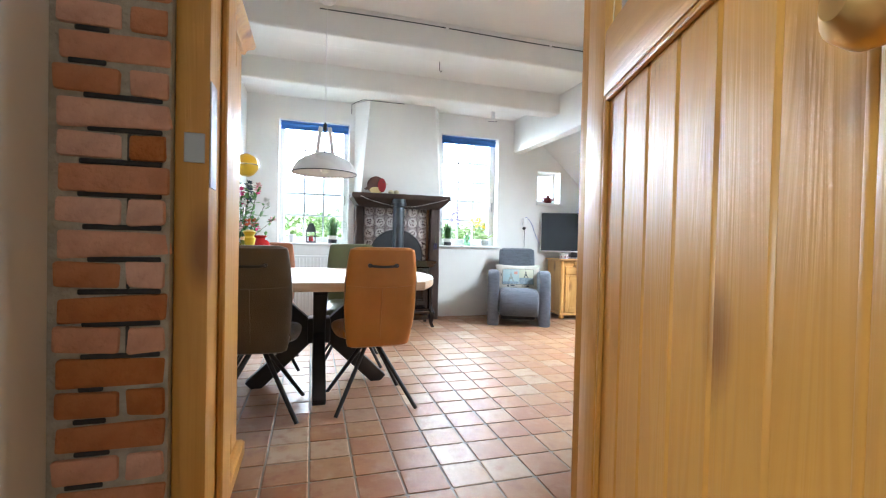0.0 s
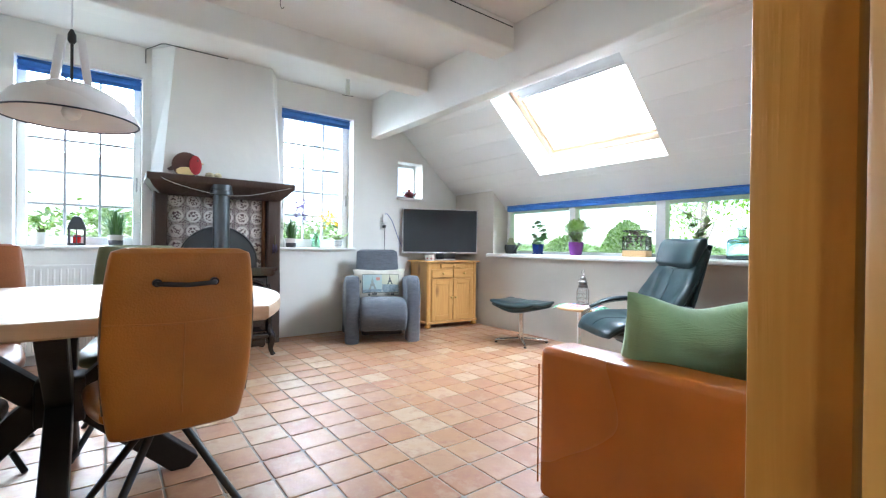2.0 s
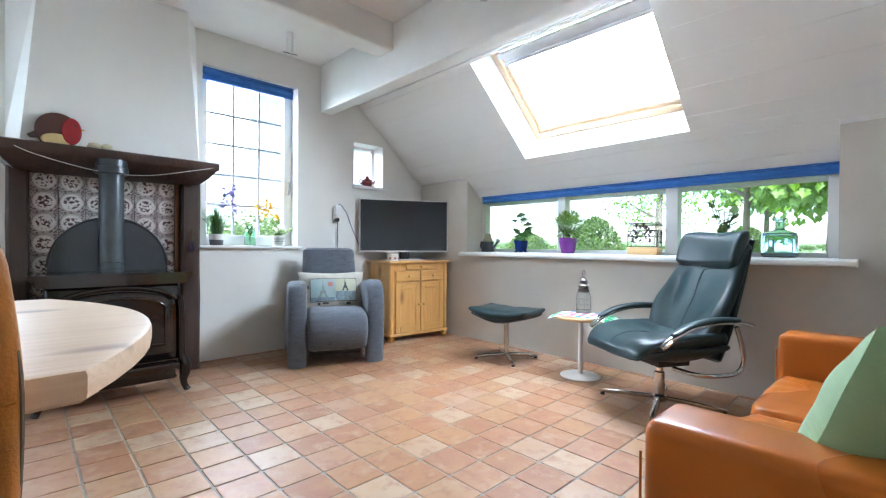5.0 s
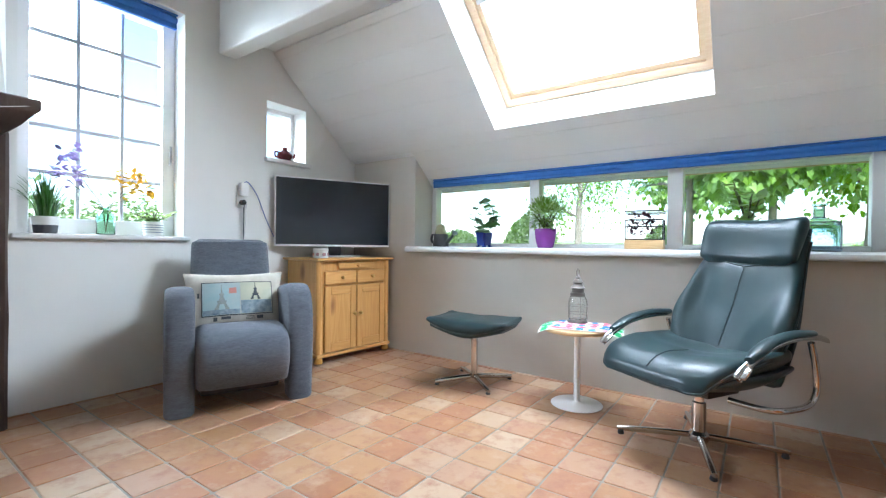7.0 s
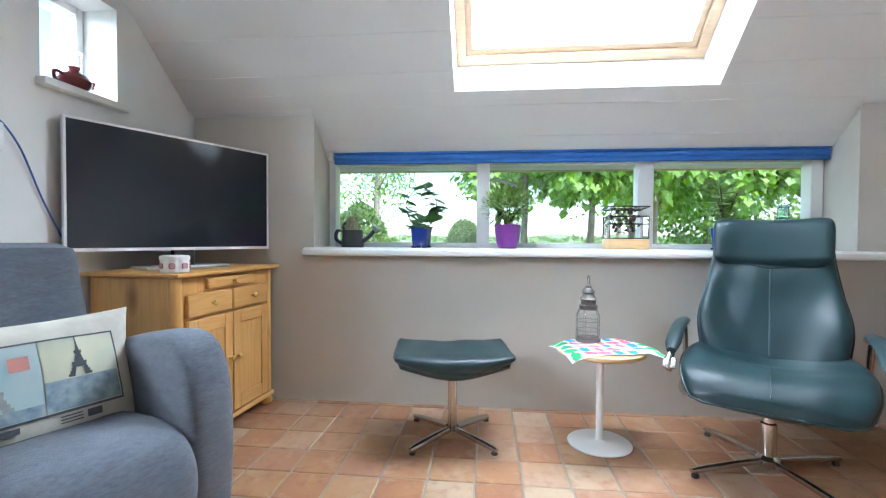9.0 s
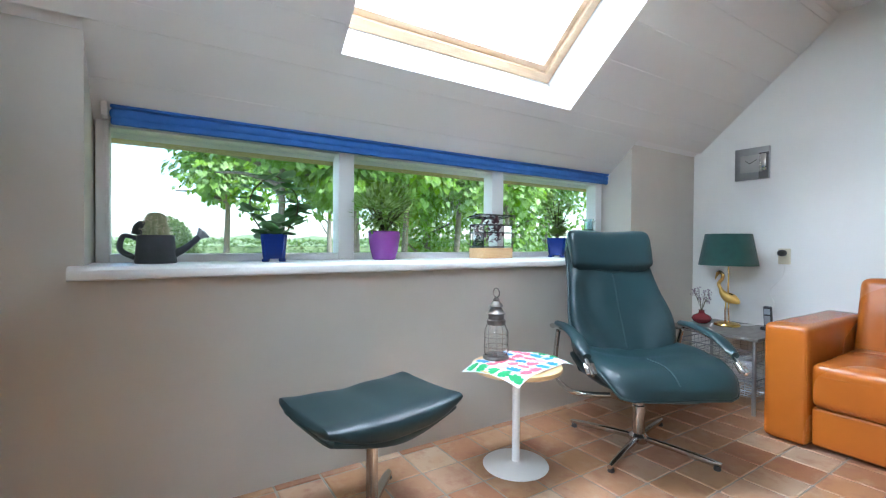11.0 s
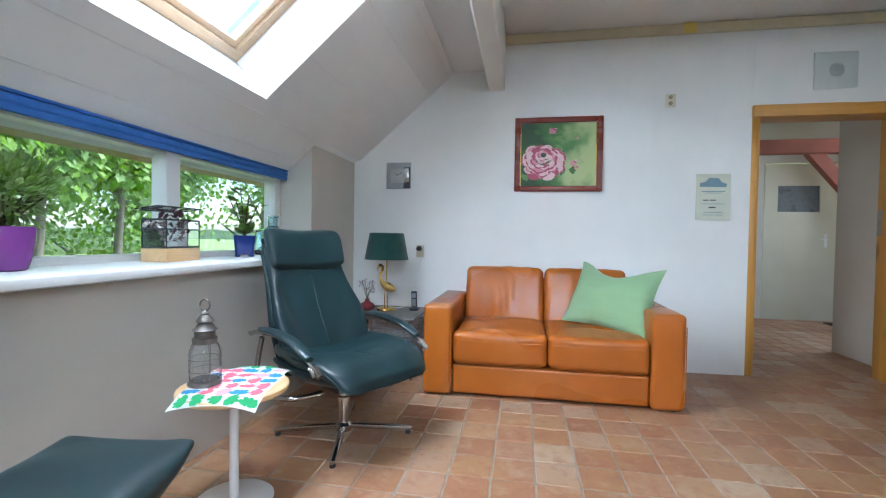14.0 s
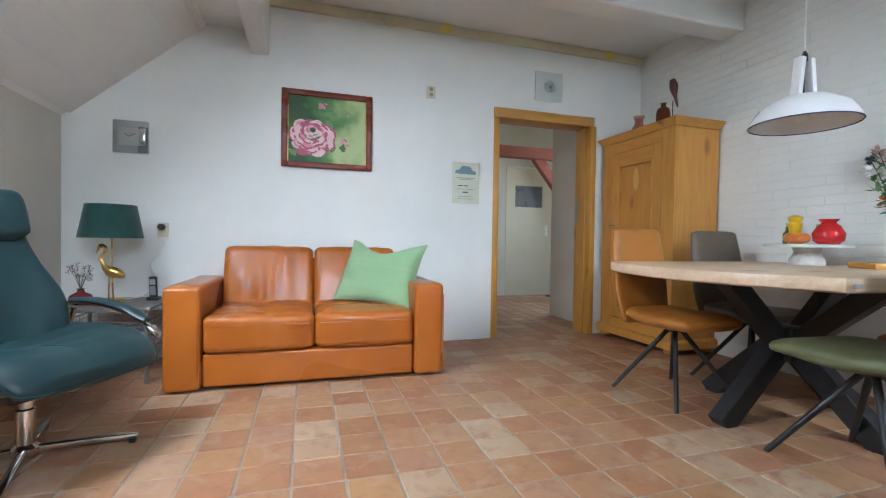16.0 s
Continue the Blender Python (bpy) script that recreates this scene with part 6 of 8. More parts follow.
ln = thing("glass_lantern", pose(2.90, 2.225, TT + 0.008), "old pewter and glass lantern with a ring handle", "lantern")
part("base", lathe([(0.058, 0), (0.06, 0.004), (0.058, 0.012), (0.05, 0.018)], 24), PEWTER, ln)
g = part("glass", lathe([(0.05, 0.018), (0.054, 0.03), (0.054, 0.125), (0.045, 0.15), (0.036, 0.158), (0.034, 0.158), (0.043, 0.148), (0.052, 0.124), (0.052, 0.03), (0.048, 0.02)], 28), CLEAR, ln)
g.visible_shadow = False
for k in range(5):
    a = k * math.pi / 2.5
    part("cage_wire", tube([(0.057 * math.cos(a), 0.057 * math.sin(a), 0.01), (0.057 * math.cos(a), 0.057 * math.sin(a), 0.125), (0.042 * math.cos(a), 0.042 * math.sin(a), 0.158)], 0.0011, 5), PEWTER, ln)
for z in (0.055, 0.10):
    part("cage_ring", tube([(0.057 * math.cos(2 * math.pi * i / 24), 0.057 * math.sin(2 * math.pi * i / 24), z) for i in range(24)], 0.0013, 5, closed=True), PEWTER, ln)
part("cap", lathe([(0.042, 0.155), (0.044, 0.175), (0.036, 0.18), (0.036, 0.20), (0.044, 0.206), (0.034, 0.215), (0.024, 0.232), (0.032, 0.238), (0.026, 0.25), (0.014, 0.262), (0.016, 0.268), (0.008, 0.278)], 24), PEWTER, ln)
part("ring_handle", tube([(0.021 * math.cos(2 * math.pi * i / 24), 0, 0.299 + 0.021 * math.sin(2 * math.pi * i / 24)) for i in range(24)], 0.0032, 8, closed=True), PEWTER, ln)

# ---- corner rack, table lamp and small things ----
rk = thing("wire_rack_table", pose(2.73, 0.40, 0.0085), "grey-topped side table with chrome legs and wire baskets", "side table")
part("top", box(-0.26, 0.26, -0.27, 0.27, 0.428, 0.448, 0.004, 2), TABLEGREY, rk)
for x in (-0.235, 0.235):
    for y in (-0.245, 0.245):
        part("leg", tube([(x, y, 0.0), (x, y, 0.427)], 0.011, 10), STEELG, rk)
for z in (0.10, 0.27):
    bk = part("wire_basket", tube([(-0.23, -0.24, z + 0.09), (0.23, -0.24, z + 0.09), (0.23, 0.24, z + 0.09), (-0.23, 0.24, z + 0.09)], 0.004, 6, closed=True), STEELG, rk, "galvanised wire basket")
    bm = bmesh.new()
    for i in range(11):
        x = -0.23 + 0.046 * i
        tube([(x, 0.24, z + 0.09), (x, 0.24, z), (x, -0.24, z), (x, -0.24, z + 0.09)], 0.0016, 4, bm)
    for i in range(11):
        y = -0.24 + 0.048 * i
        tube([(0.23, y, z + 0.09), (0.23, y, z + 0.0035), (-0.23, y, z + 0.0035), (-0.23, y, z + 0.09)], 0.0016, 4, bm)
    for h in (0.03, 0.06):
        tube([(-0.232, -0.242, z + h), (0.232, -0.242, z + h), (0.232, 0.242, z + h), (-0.232, 0.242, z + h)], 0.0016, 4, bm, 1.0, True)
    part("wire_mesh", bm, STEELG, bk)
KT = 0.0085 + 0.4485
tl = thing("crane_table_lamp", pose(2.777, 0.35, KT), "table lamp with a gold crane figure and green velvet shade", "lamp")
part("base", lathe([(0.075, 0), (0.077, 0.006), (0.072, 0.016), (0.05, 0.022), (0.02, 0.026)], 28), GOLD, tl)
for x in (-0.012, 0.012):
    part("bird_leg", tube([(x, 0, 0.024), (x * 0.9, 0.006, 0.09), (x * 0.7, 0.0, 0.165)], 0.004, 8), GOLD, tl)
bd = part("bird_body", tube(bezier([(-0.075, 0, 0.155), (-0.04, 0, 0.175), (0.0, 0, 0.19), (0.03, 0, 0.215), (0.045, 0, 0.25)], 5), [0.004, 0.012, 0.018, 0.022, 0.026, 0.03, 0.033, 0.034, 0.035, 0.035, 0.034, 0.032, 0.029, 0.026, 0.023, 0.02, 0.017, 0.014, 0.012, 0.011, 0.01], 12), GOLD, tl)
part("bird_neck", tube(bezier([(0.042, 0, 0.24), (0.055, 0, 0.275), (0.035, 0, 0.305), (0.03, 0, 0.335), (0.05, 0, 0.352), (0.065, 0, 0.335), (0.078, 0, 0.30)], 5), [0.011] * 20 + [0.012, 0.013, 0.013, 0.012, 0.011, 0.009, 0.007, 0.006, 0.005, 0.003, 0.002], 8), GOLD, tl)
part("stem", tube([(0.0, -0.01, 0.19), (0.0, -0.01, 0.44)], 0.005, 8), GOLD, tl)
part("shade", rings([[(r * math.cos(2 * math.pi * i / 40), r * math.sin(2 * math.pi * i / 40), z) for i in range(40)] for r, z in ((0.17, 0.40), (0.172, 0.40), (0.134, 0.607), (0.132, 0.607))], closed=True), VELVET, tl, "dark green velvet drum shade")
part("spider", tube([(-0.13, 0, 0.60), (0.13, 0, 0.60)], 0.003, 6), GOLD, tl)
part("cable", tube(bezier([(-0.06, -0.04, 0.01), (-0.11, -0.13, 0.01), (-0.13, -0.24, 0.03), (-0.15, -0.305, 0.14), (-0.12, -0.312, 0.22), (-0.19, -0.315, 0.32), (-0.205, -0.318, 0.40)], 6), 0.003, 6), POTWHITE, tl)
ds = thing("double_socket", pose(2.585, 0.0, 0.90), "cream wall socket with a black plug", "socket")
part("plate", box(-0.035, 0.035, 0, 0.012, -0.035, 0.07, 0.005, 2), BEIGEPL, ds)
part("plug", lathe([(0.022, 0), (0.022, 0.04), (0.014, 0.05)], 14), BLACKP, ds).matrix_local = pose(0.005, 0.012, 0.04, -90, 0, 0)
dv = thing("dried_flower_vase", pose(2.915, 0.40, KT), "squat maroon vase with dried lilac sprigs", "vase")
part("vase", lathe([(0.03, 0), (0.052, 0.014), (0.062, 0.032), (0.052, 0.052), (0.02, 0.068), (0.016, 0.085), (0.022, 0.09), (0.015, 0.09), (0.012, 0.07)], 24), MAROON, dv)
bm, bl_ = bmesh.new(), bmesh.new()
rv = random.Random(4)
for k in range(11):
    a, s = rv.uniform(0, 6.28), rv.uniform(0.02, 0.075)
    tip = (s * math.cos(a), s * math.sin(a), rv.uniform(0.15, 0.235))
    tube([(0, 0, 0.08), (tip[0] * 0.4, tip[1] * 0.4, 0.14), tip], 0.0012, 4, bm)
    for _ in range(14):
        leaf_card(bl_, (tip[0] + rv.gauss(0, 0.008), tip[1] + rv.gauss(0, 0.008), tip[2] + rv.uniform(-0.035, 0.01)), (rv.uniform(-1, 1), rv.uniform(-1, 1), 0.6), (0, 0, 1), 0.012, 0.008)
part("stems", bm, STEM, dv)
part("blooms", bl_, tint("dried_lilac", (0.22, 0.15, 0.22), 0.9), dv, "", False)
ph = thing("cordless_phone", pose(2.557, 0.30, KT), "black cordless telephone standing in its charger", "telephone")
part("charger", box(-0.035, 0.035, -0.04, 0.04, 0, 0.022, 0.008, 3), BLACKP, ph)
hs = part("handset", box(-0.023, 0.023, -0.012, 0.014, 0.015, 0.155, 0.008, 3), BLACKP, ph)
hs.matrix_local = pose(0, 0, 0, -8, 0, 0)
part("display", box(-0.017, 0.017, 0.0142, 0.0152, 0.105, 0.14), tint("lcd_grey", (0.25, 0.28, 0.3), 0.3), hs)
part("keypad", box(-0.016, 0.016, 0.0142, 0.0155, 0.035, 0.095, 0.0006, 1), tint("key_grey", (0.2, 0.2, 0.21), 0.5), hs)

# ---- on the south wall ----
pt = thing("rose_painting", pose(1.455, 0.0, 1.722), "painting of a pink rose in a mahogany frame", "painting")
PW, PH_ = 0.345, 0.299
for x0, x1, z0_, z1_, mt in ((-PW, -PW + 0.045, -PH_, PH_, MAHOG), (PW - 0.045, PW, -PH_, PH_, MAHOG), (-PW + 0.0452, PW - 0.0452, -PH_, -PH_ + 0.045, MAHOG), (-PW + 0.0452, PW - 0.0452, PH_ - 0.045, PH_, MAHOG)):
    part("frame_side", box(x0, x1, 0.002, 0.03, z0_, z1_, 0.008, 3), mt, pt)
for x0, x1, z0_, z1_ in ((-PW + 0.0455, -PW + 0.053, -PH_ + 0.0455, PH_ - 0.0455), (PW - 0.053, PW - 0.0455, -PH_ + 0.0455, PH_ - 0.0455)):
    part("gilt_slip", box(x0, x1, 0.004, 0.02, z0_, z1_, 0.002, 1), GOLD, pt)


def canvas_paint():
    m, t, p = nodes_of("painted_green_ground")
    co = t.nodes.new("ShaderNodeTexCoord")
    n = t.nodes.new("ShaderNodeTexNoise")
    n.inputs["Scale"].default_value, n.inputs["Detail"].default_value = 5, 4
    t.links.new(co.outputs["Object"], n.inputs["Vector"])
    sp = t.nodes.new("ShaderNodeSeparateXYZ")
    t.links.new(co.outputs["Object"], sp.inputs[0])
    ma = t.nodes.new("ShaderNodeMath")
    ma.operation = 'MULTIPLY_ADD'
    ma.inputs[1].default_value = -1.1
    t.links.new(sp.outputs[0], ma.inputs[0])
    t.links.new(n.outputs["Fac"], ma.inputs[2])
    r = t.nodes.new("ShaderNodeValToRGB")
    r.color_ramp.elements[0].position, r.color_ramp.elements[0].color = 0.30, (0.02, 0.07, 0.015, 1)
    r.color_ramp.elements[1].position, r.color_ramp.elements[1].color = 0.75, (0.42, 0.50, 0.22, 1)
    e = r.color_ramp.elements.new(0.5)
    e.color = (0.07, 0.19, 0.04, 1)
    t.links.new(ma.outputs[0], r.inputs[0])
    t.links.new(r.outputs[0], p.inputs["Base Color"])
    p.inputs["Roughness"].default_value = 0.5
    return m


part("canvas", box(-PW + 0.0458, PW - 0.0458, 0.003, 0.010, -PH_ + 0.0458, PH_ - 0.0458), canvas_paint(), pt, "green painted ground")


def petal(cx, cz, r0, r1, a0, a1, y, mat, name="petal", wob=0.0):
    pts = []
    for i in range(13):
        a = a0 + (a1 - a0) * i / 12
        r = r1 * (1 + wob * math.sin(i * 1.9 + cx * 50))
        pts.append((cx + r * math.cos(a), cz + r * 0.85 * math.sin(a)))
    inner = [(cx + r0 * math.cos(a0 + (a1 - a0) * i / 6), cz + r0 * 0.85 * math.sin(a0 + (a1 - a0) * i / 6)) for i in range(6, -1, -1)]
    loop = pts + inner
    bm = bmesh.new()
    vs = [[bm.verts.new((x, yy, z)) for x, z in loop] for yy in (y, y + 0.0008)]
    n = len(loop)
    for i in range(n):
        bm.faces.new((vs[0][i], vs[0][(i + 1) % n], vs[1][(i + 1) % n], vs[1][i]))
    bm.faces.new(vs[1])
    bm.faces.new(vs[0][::-1])
    return part(name, bm, mat, pt, "", False)


pinks = [tint("rose_pink", (0.68, 0.27, 0.33), 0.5), tint("rose_pale", (0.80, 0.55, 0.56), 0.5), tint("rose_deep", (0.40, 0.07, 0.12), 0.5)]
greens = [tint("painted_leaf", (0.05, 0.14, 0.025), 0.5), tint("painted_leaf_light", (0.14, 0.28, 0.07), 0.5)]
cx, cz, y = 0.115, -0.065, 0.0102
for k, (dx, dz, a) in enumerate(((0.13, 0.06, 0.5), (0.12, -0.10, 5.6), (-0.12, -0.06, 3.5), (-0.10, 0.10, 2.4), (-0.2, -0.06, 3.2), (-0.13, 0.17, 1.2), (0.05, 0.22, 1.8))):
    petal(cx + dx, cz + dz, 0.002, 0.055, a - 0.9, a + 0.9, y + 0.0001 * k, greens[k % 2], "leaf", 0.1)
rp = random.Random(2)
count = 0
for ring, (r, n, wd) in enumerate(((0.126, 14, 0.050), (0.108, 13, 0.048), (0.088, 12, 0.044), (0.066, 10, 0.038), (0.044, 8, 0.032), (0.022, 5, 0.026))):
    for k in range(n):
        a = 2 * math.pi * (k + rp.uniform(-0.25, 0.25)) / n + ring * 0.5
        px, pz = cx + r * math.cos(a) * rp.uniform(0.85, 1.1), cz + 0.012 * ring + r * 0.85 * math.sin(a) * rp.uniform(0.85, 1.1)
        size = wd * rp.uniform(0.8, 1.15)
        count += 1
        petal(px, pz, 0.001, size, a - 1.7, a + 1.7, y + 0.0012 + count * 0.00012, pinks[2] if rp.random() < 0.22 else pinks[0] if rp.random() < 0.45 else pinks[1], "petal", 0.09)
        petal(px, pz, size * 0.72, size * 1.02, a - 1.1, a + 0.9, y + 0.00126 + count * 0.00012, pinks[1] if rp.random() < 0.6 else pinks[2], "petal_edge", 0.05)
for bx, bz, s in ((0.05, 0.165, 0.055), (-0.115, -0.09, 0.045), (-0.15, 0.12, 0.02), (-0.14, -0.12, 0.03)):
    for k in range(3):
        petal(bx + (k - 1) * s * 0.4, bz, 0.001, s, 1.0 + k * 0.3, 2.0 + k * 0.5, y + 0.001 + 0.0003 * k, pinks[(k + 1) % 3], "bud")

ck = thing("wall_clock", pose(2.782, 0.0, 1.562), "square brushed-steel wall clock", "clock")
part("plate", box(-0.108, 0.108, 0.004, 0.022, -0.112, 0.112, 0.004, 2), STEELG, ck)
part("dial", box(-0.07, 0.07, 0.0222, 0.027, -0.06, 0.06, 0.003, 2), tint("dial_grey", (0.45, 0.45, 0.43), 0.35), ck)
part("dark_panel", box(-0.104, -0.045, 0.0221, 0.0262, -0.108, 0.07, 0.001, 1), tint("clock_dark", (0.09, 0.09, 0.095), 0.3), ck)
part("reflector", box(-0.092, -0.052, 0.0272, 0.029, -0.055, 0.062, 0.004, 2), CHROME, ck)
for a, l in ((50, 0.035), (-60, 0.05)):
    part("pointer", box(-0.002, 0.002, 0.0272, 0.0282, 0, l), BLACKP, ck).matrix_local = pose(0.01, 0, 0, 0, a, 0)
cl = thing("tin_calendar", pose(0.286, face_south(0.4), 1.38), "pale tin wall calendar with a blue car picture", "calendar")
part("plate", box(-0.122, 0.122, 0.003, 0.007, -0.178, 0.178, 0.0015, 1), PAPER, cl)
bluec = tint("car_blue", (0.16, 0.26, 0.32), 0.5)
part("picture", plate([(-0.09, 0.075), (-0.095, 0.10), (-0.06, 0.112), (-0.035, 0.145), (0.03, 0.148), (0.06, 0.115), (0.095, 0.108), (0.098, 0.08)], 0.0072, 0.0084, None, Matrix(((1, 0, 0, 0), (0, 0, 1, 0), (0, 1, 0, 0), (0, 0, 0, 1)))), bluec, cl)
for x0, x1, z0_, z1_ in ((-0.085, 0.085, 0.04, 0.046), (-0.06, 0.06, 0.028, 0.033), (0.03, 0.07, -0.028, -0.02), (-0.02, 0.02, -0.028, -0.02), (-0.08, 0.08, -0.055, -0.051), (-0.02, 0.03, -0.085, -0.075), (-0.07, 0.07, -0.12, -0.116), (-0.07, 0.07, -0.14, -0.136)):
    part("print_bar", box(x0, x1, 0.0072, 0.0078, z0_, z1_), BLACKP if x1 - x0 < 0.06 else bluec, cl)
sw = thing("switch_plate", pose(0.615, face_south(0.64), 2.125), "cream double wall socket plate high on the wall", "socket")
part("plate", box(-0.037, 0.037, 0, 0.010, -0.05, 0.05, 0.004, 2), BEIGEPL, sw)
for z in (-0.022, 0.024):
    part("insert", lathe([(0.016, 0), (0.016, 0.003), (0.01, 0.001)], 16), tint("socket_brown", (0.3, 0.26, 0.18), 0.5) if z < 0 else bpy.data.materials["socket_brown"], sw).matrix_local = pose(0, 0.010, z, -90, 0, 0)
vt = thing("wall_vent", pose(-0.518, face_south(-0.4) + 0.0005, 2.309), "grey plastic wall vent with a round fan grille", "vent")
part("plate", box(-0.143, 0.143, 0, 0.012, -0.135, 0.135, 0.004, 2), VENTG, vt)
for r in (0.05, 0.038, 0.026, 0.014):
    part("grille_ring", tube([(r * math.cos(2 * math.pi * i / 28), 0.014, r * math.sin(2 * math.pi * i / 28)) for i in range(28)], 0.003, 6, closed=True), VENTG, vt)
part("grille_disc", lathe([(0.052, 0), (0.052, 0.001)], 28), tint("grille_dark", (0.24, 0.27, 0.26), 0.6), vt).matrix_local = pose(0, 0.0125, 0, -90, 0, 0)
bt = thing("light_switch", pose(-1.062, 0.0, 1.32), "small white light switch between doorway and wardrobe", "switch")
part("plate", box(-0.03, 0.03, 0, 0.012, -0.08, 0.08, 0.005, 2), TRIMW, bt)
part("rocker", box(-0.018, 0.018, 0.0122, 0.018, -0.02, 0.04, 0.003, 1), TRIMW, bt)


# ---- plants and things on the sills ----
def stem_plant(parent, z, height, spread, stems, leaves, length, width, mat, rnd, droop=0.0):
    sb, lb = bmesh.new(), bmesh.new()
    for k in range(stems):
        a = 2 * math.pi * k / stems + rnd.uniform(-0.4, 0.4)
        s = spread * rnd.uniform(0.4, 1.0)
        h = height * rnd.uniform(0.65, 1.0)
        line = bezier([(0, 0, z), (s * 0.35 * math.cos(a), s * 0.35 * math.sin(a), z + h * 0.45), (s * math.cos(a), s * math.sin(a), z + h)], 6)
        tube(line, 0.0032, 5, sb)
        for i in range(leaves):
            p = line[min(len(line) - 1, int((0.15 + 0.85 * (i + rnd.random()) / leaves) * (len(line) - 1)))]
            b = rnd.uniform(0, 6.28)
            leaf_card(lb, p, (math.cos(b), math.sin(b), rnd.uniform(-0.1, 0.8) - droop), (0, 0, 1), length * rnd.uniform(0.7, 1.15), width * rnd.uniform(0.8, 1.1), 0.12)
    part("stem", sb, STEM, parent)
    part("leaves", lb, mat, parent, "", False)


def grass_tuft(parent, z, height, n, rnd, mat, r0=0.045):
    bm = bmesh.new()
    for k in range(n):
        a, s = rnd.uniform(0, 6.28), rnd.random()
        x, y = r0 * s * math.cos(a), r0 * s * math.sin(a)
        h, lean = height * rnd.uniform(0.5, 1.0), height * rnd.uniform(0.1, 0.75) * s
        w = rnd.uniform(0.0025, 0.004)
        pts = [(x + lean * t ** 2 * math.cos(a), y + lean * t ** 2 * math.sin(a), z + h * (t - 0.25 * s * t ** 3)) for t in (0, 0.35, 0.7, 1.0)]
        px, py = -math.sin(a) * w, math.cos(a) * w
        vs = [(bm.verts.new((p[0] - px * (1 - t), p[1] - py * (1 - t), p[2])), bm.verts.new((p[0] + px * (1 - t), p[1] + py * (1 - t), p[2] + 0.001))) for p, t in zip(pts, (0, 0.2, 0.5, 0.93))]
        for (p, q), (r, s_) in zip(vs, vs[1:]):
            bm.faces.new((p, q, s_, r))
    part("grass", bm, mat, parent, "", False)


def pot(parent, prof, mat, label="", n=28):
    inner = [(max(0.004, r - 0.005), z) for r, z in prof[::-1]]
    part("pot", lathe(prof + [(prof[-1][0] - 0.002, prof[-1][1] + 0.002)] + inner[:1] + [(inner[0][0], prof[-1][1] - 0.014)], n, None, (0, 0, 0)), mat, parent, label)
    part("soil", lathe([(prof[-1][0] - 0.0055, prof[-1][1] - 0.016), (0.01, prof[-1][1] - 0.011)], n), SOIL, parent)


ES, NS = 0.9075, 0.955
rn = random.Random(21)
wc = thing("watering_can", pose(3.30, 3.53, ES, 0, 0, -98), "dark zinc watering can planted with a round cactus", "watering can")
part("can_body", lathe([(0.066, 0), (0.068, 0.004), (0.060, 0.10), (0.063, 0.104), (0.058, 0.104), (0.055, 0.09)], 28), ZINC, wc)
part("spout", tube(bezier([(0.05, 0, 0.03), (0.10, 0, 0.06), (0.145, 0, 0.105)], 5), [0.016, 0.0155, 0.015, 0.0145, 0.014, 0.013, 0.012, 0.012, 0.012, 0.012, 0.012], 12), ZINC, wc)
part("rose", lathe([(0.012, 0), (0.026, 0.022), (0.026, 0.026), (0.003, 0.029)], 18), STEELG, wc).matrix_local = pose(0.14, 0, 0.10, 0, 45, 0)
part("handle", tube(bezier([(-0.058, 0, 0.09), (-0.10, 0, 0.10), (-0.11, 0, 0.05), (-0.065, 0, 0.02)], 6), 0.006, 8, None, 1.8), ZINC, wc)
part("hood", tube(bezier([(-0.06, 0, 0.105), (-0.05, 0, 0.135), (-0.02, 0, 0.118)], 5), 0.012, 8, None, 2.4), ZINC, wc)
part("cactus", rings([[((r * (1 + 0.07 * math.cos(14 * a))) * math.cos(a), (r * (1 + 0.07 * math.cos(14 * a))) * math.sin(a), z) for a in [2 * math.pi * i / 84 for i in range(84)]]
                      for r, z in ((0.036, 0.09), (0.043, 0.105), (0.041, 0.128), (0.033, 0.147), (0.031, 0.152), (0.033, 0.163), (0.028, 0.178), (0.016, 0.187), (0.005, 0.189))]), CACTUS, wc, "ribbed green cactus")
bm = bmesh.new()
for k in range(420):
    a, z = 2 * math.pi * (k % 14) / 14 + rn.uniform(-0.06, 0.06), rn.uniform(0.1, 0.188)
    r = 0.044 if z < 0.135 else 0.034 if z < 0.172 else 0.022
    d = Vector((math.cos(a) + rn.uniform(-0.6, 0.6), math.sin(a) + rn.uniform(-0.6, 0.6), rn.uniform(-0.5, 0.7))).normalized()
    p = Vector((r * math.cos(a), r * math.sin(a), z))
    tube([p, p + d * rn.uniform(0.008, 0.016)], [0.0006, 0.0002], 3, bm)
part("spines", bm, tint("cactus_spine", (0.62, 0.58, 0.42), 0.6), wc, "pale spines")
part("soil", lathe([(0.055, 0.092), (0.01, 0.097)], 24), SOIL, wc)


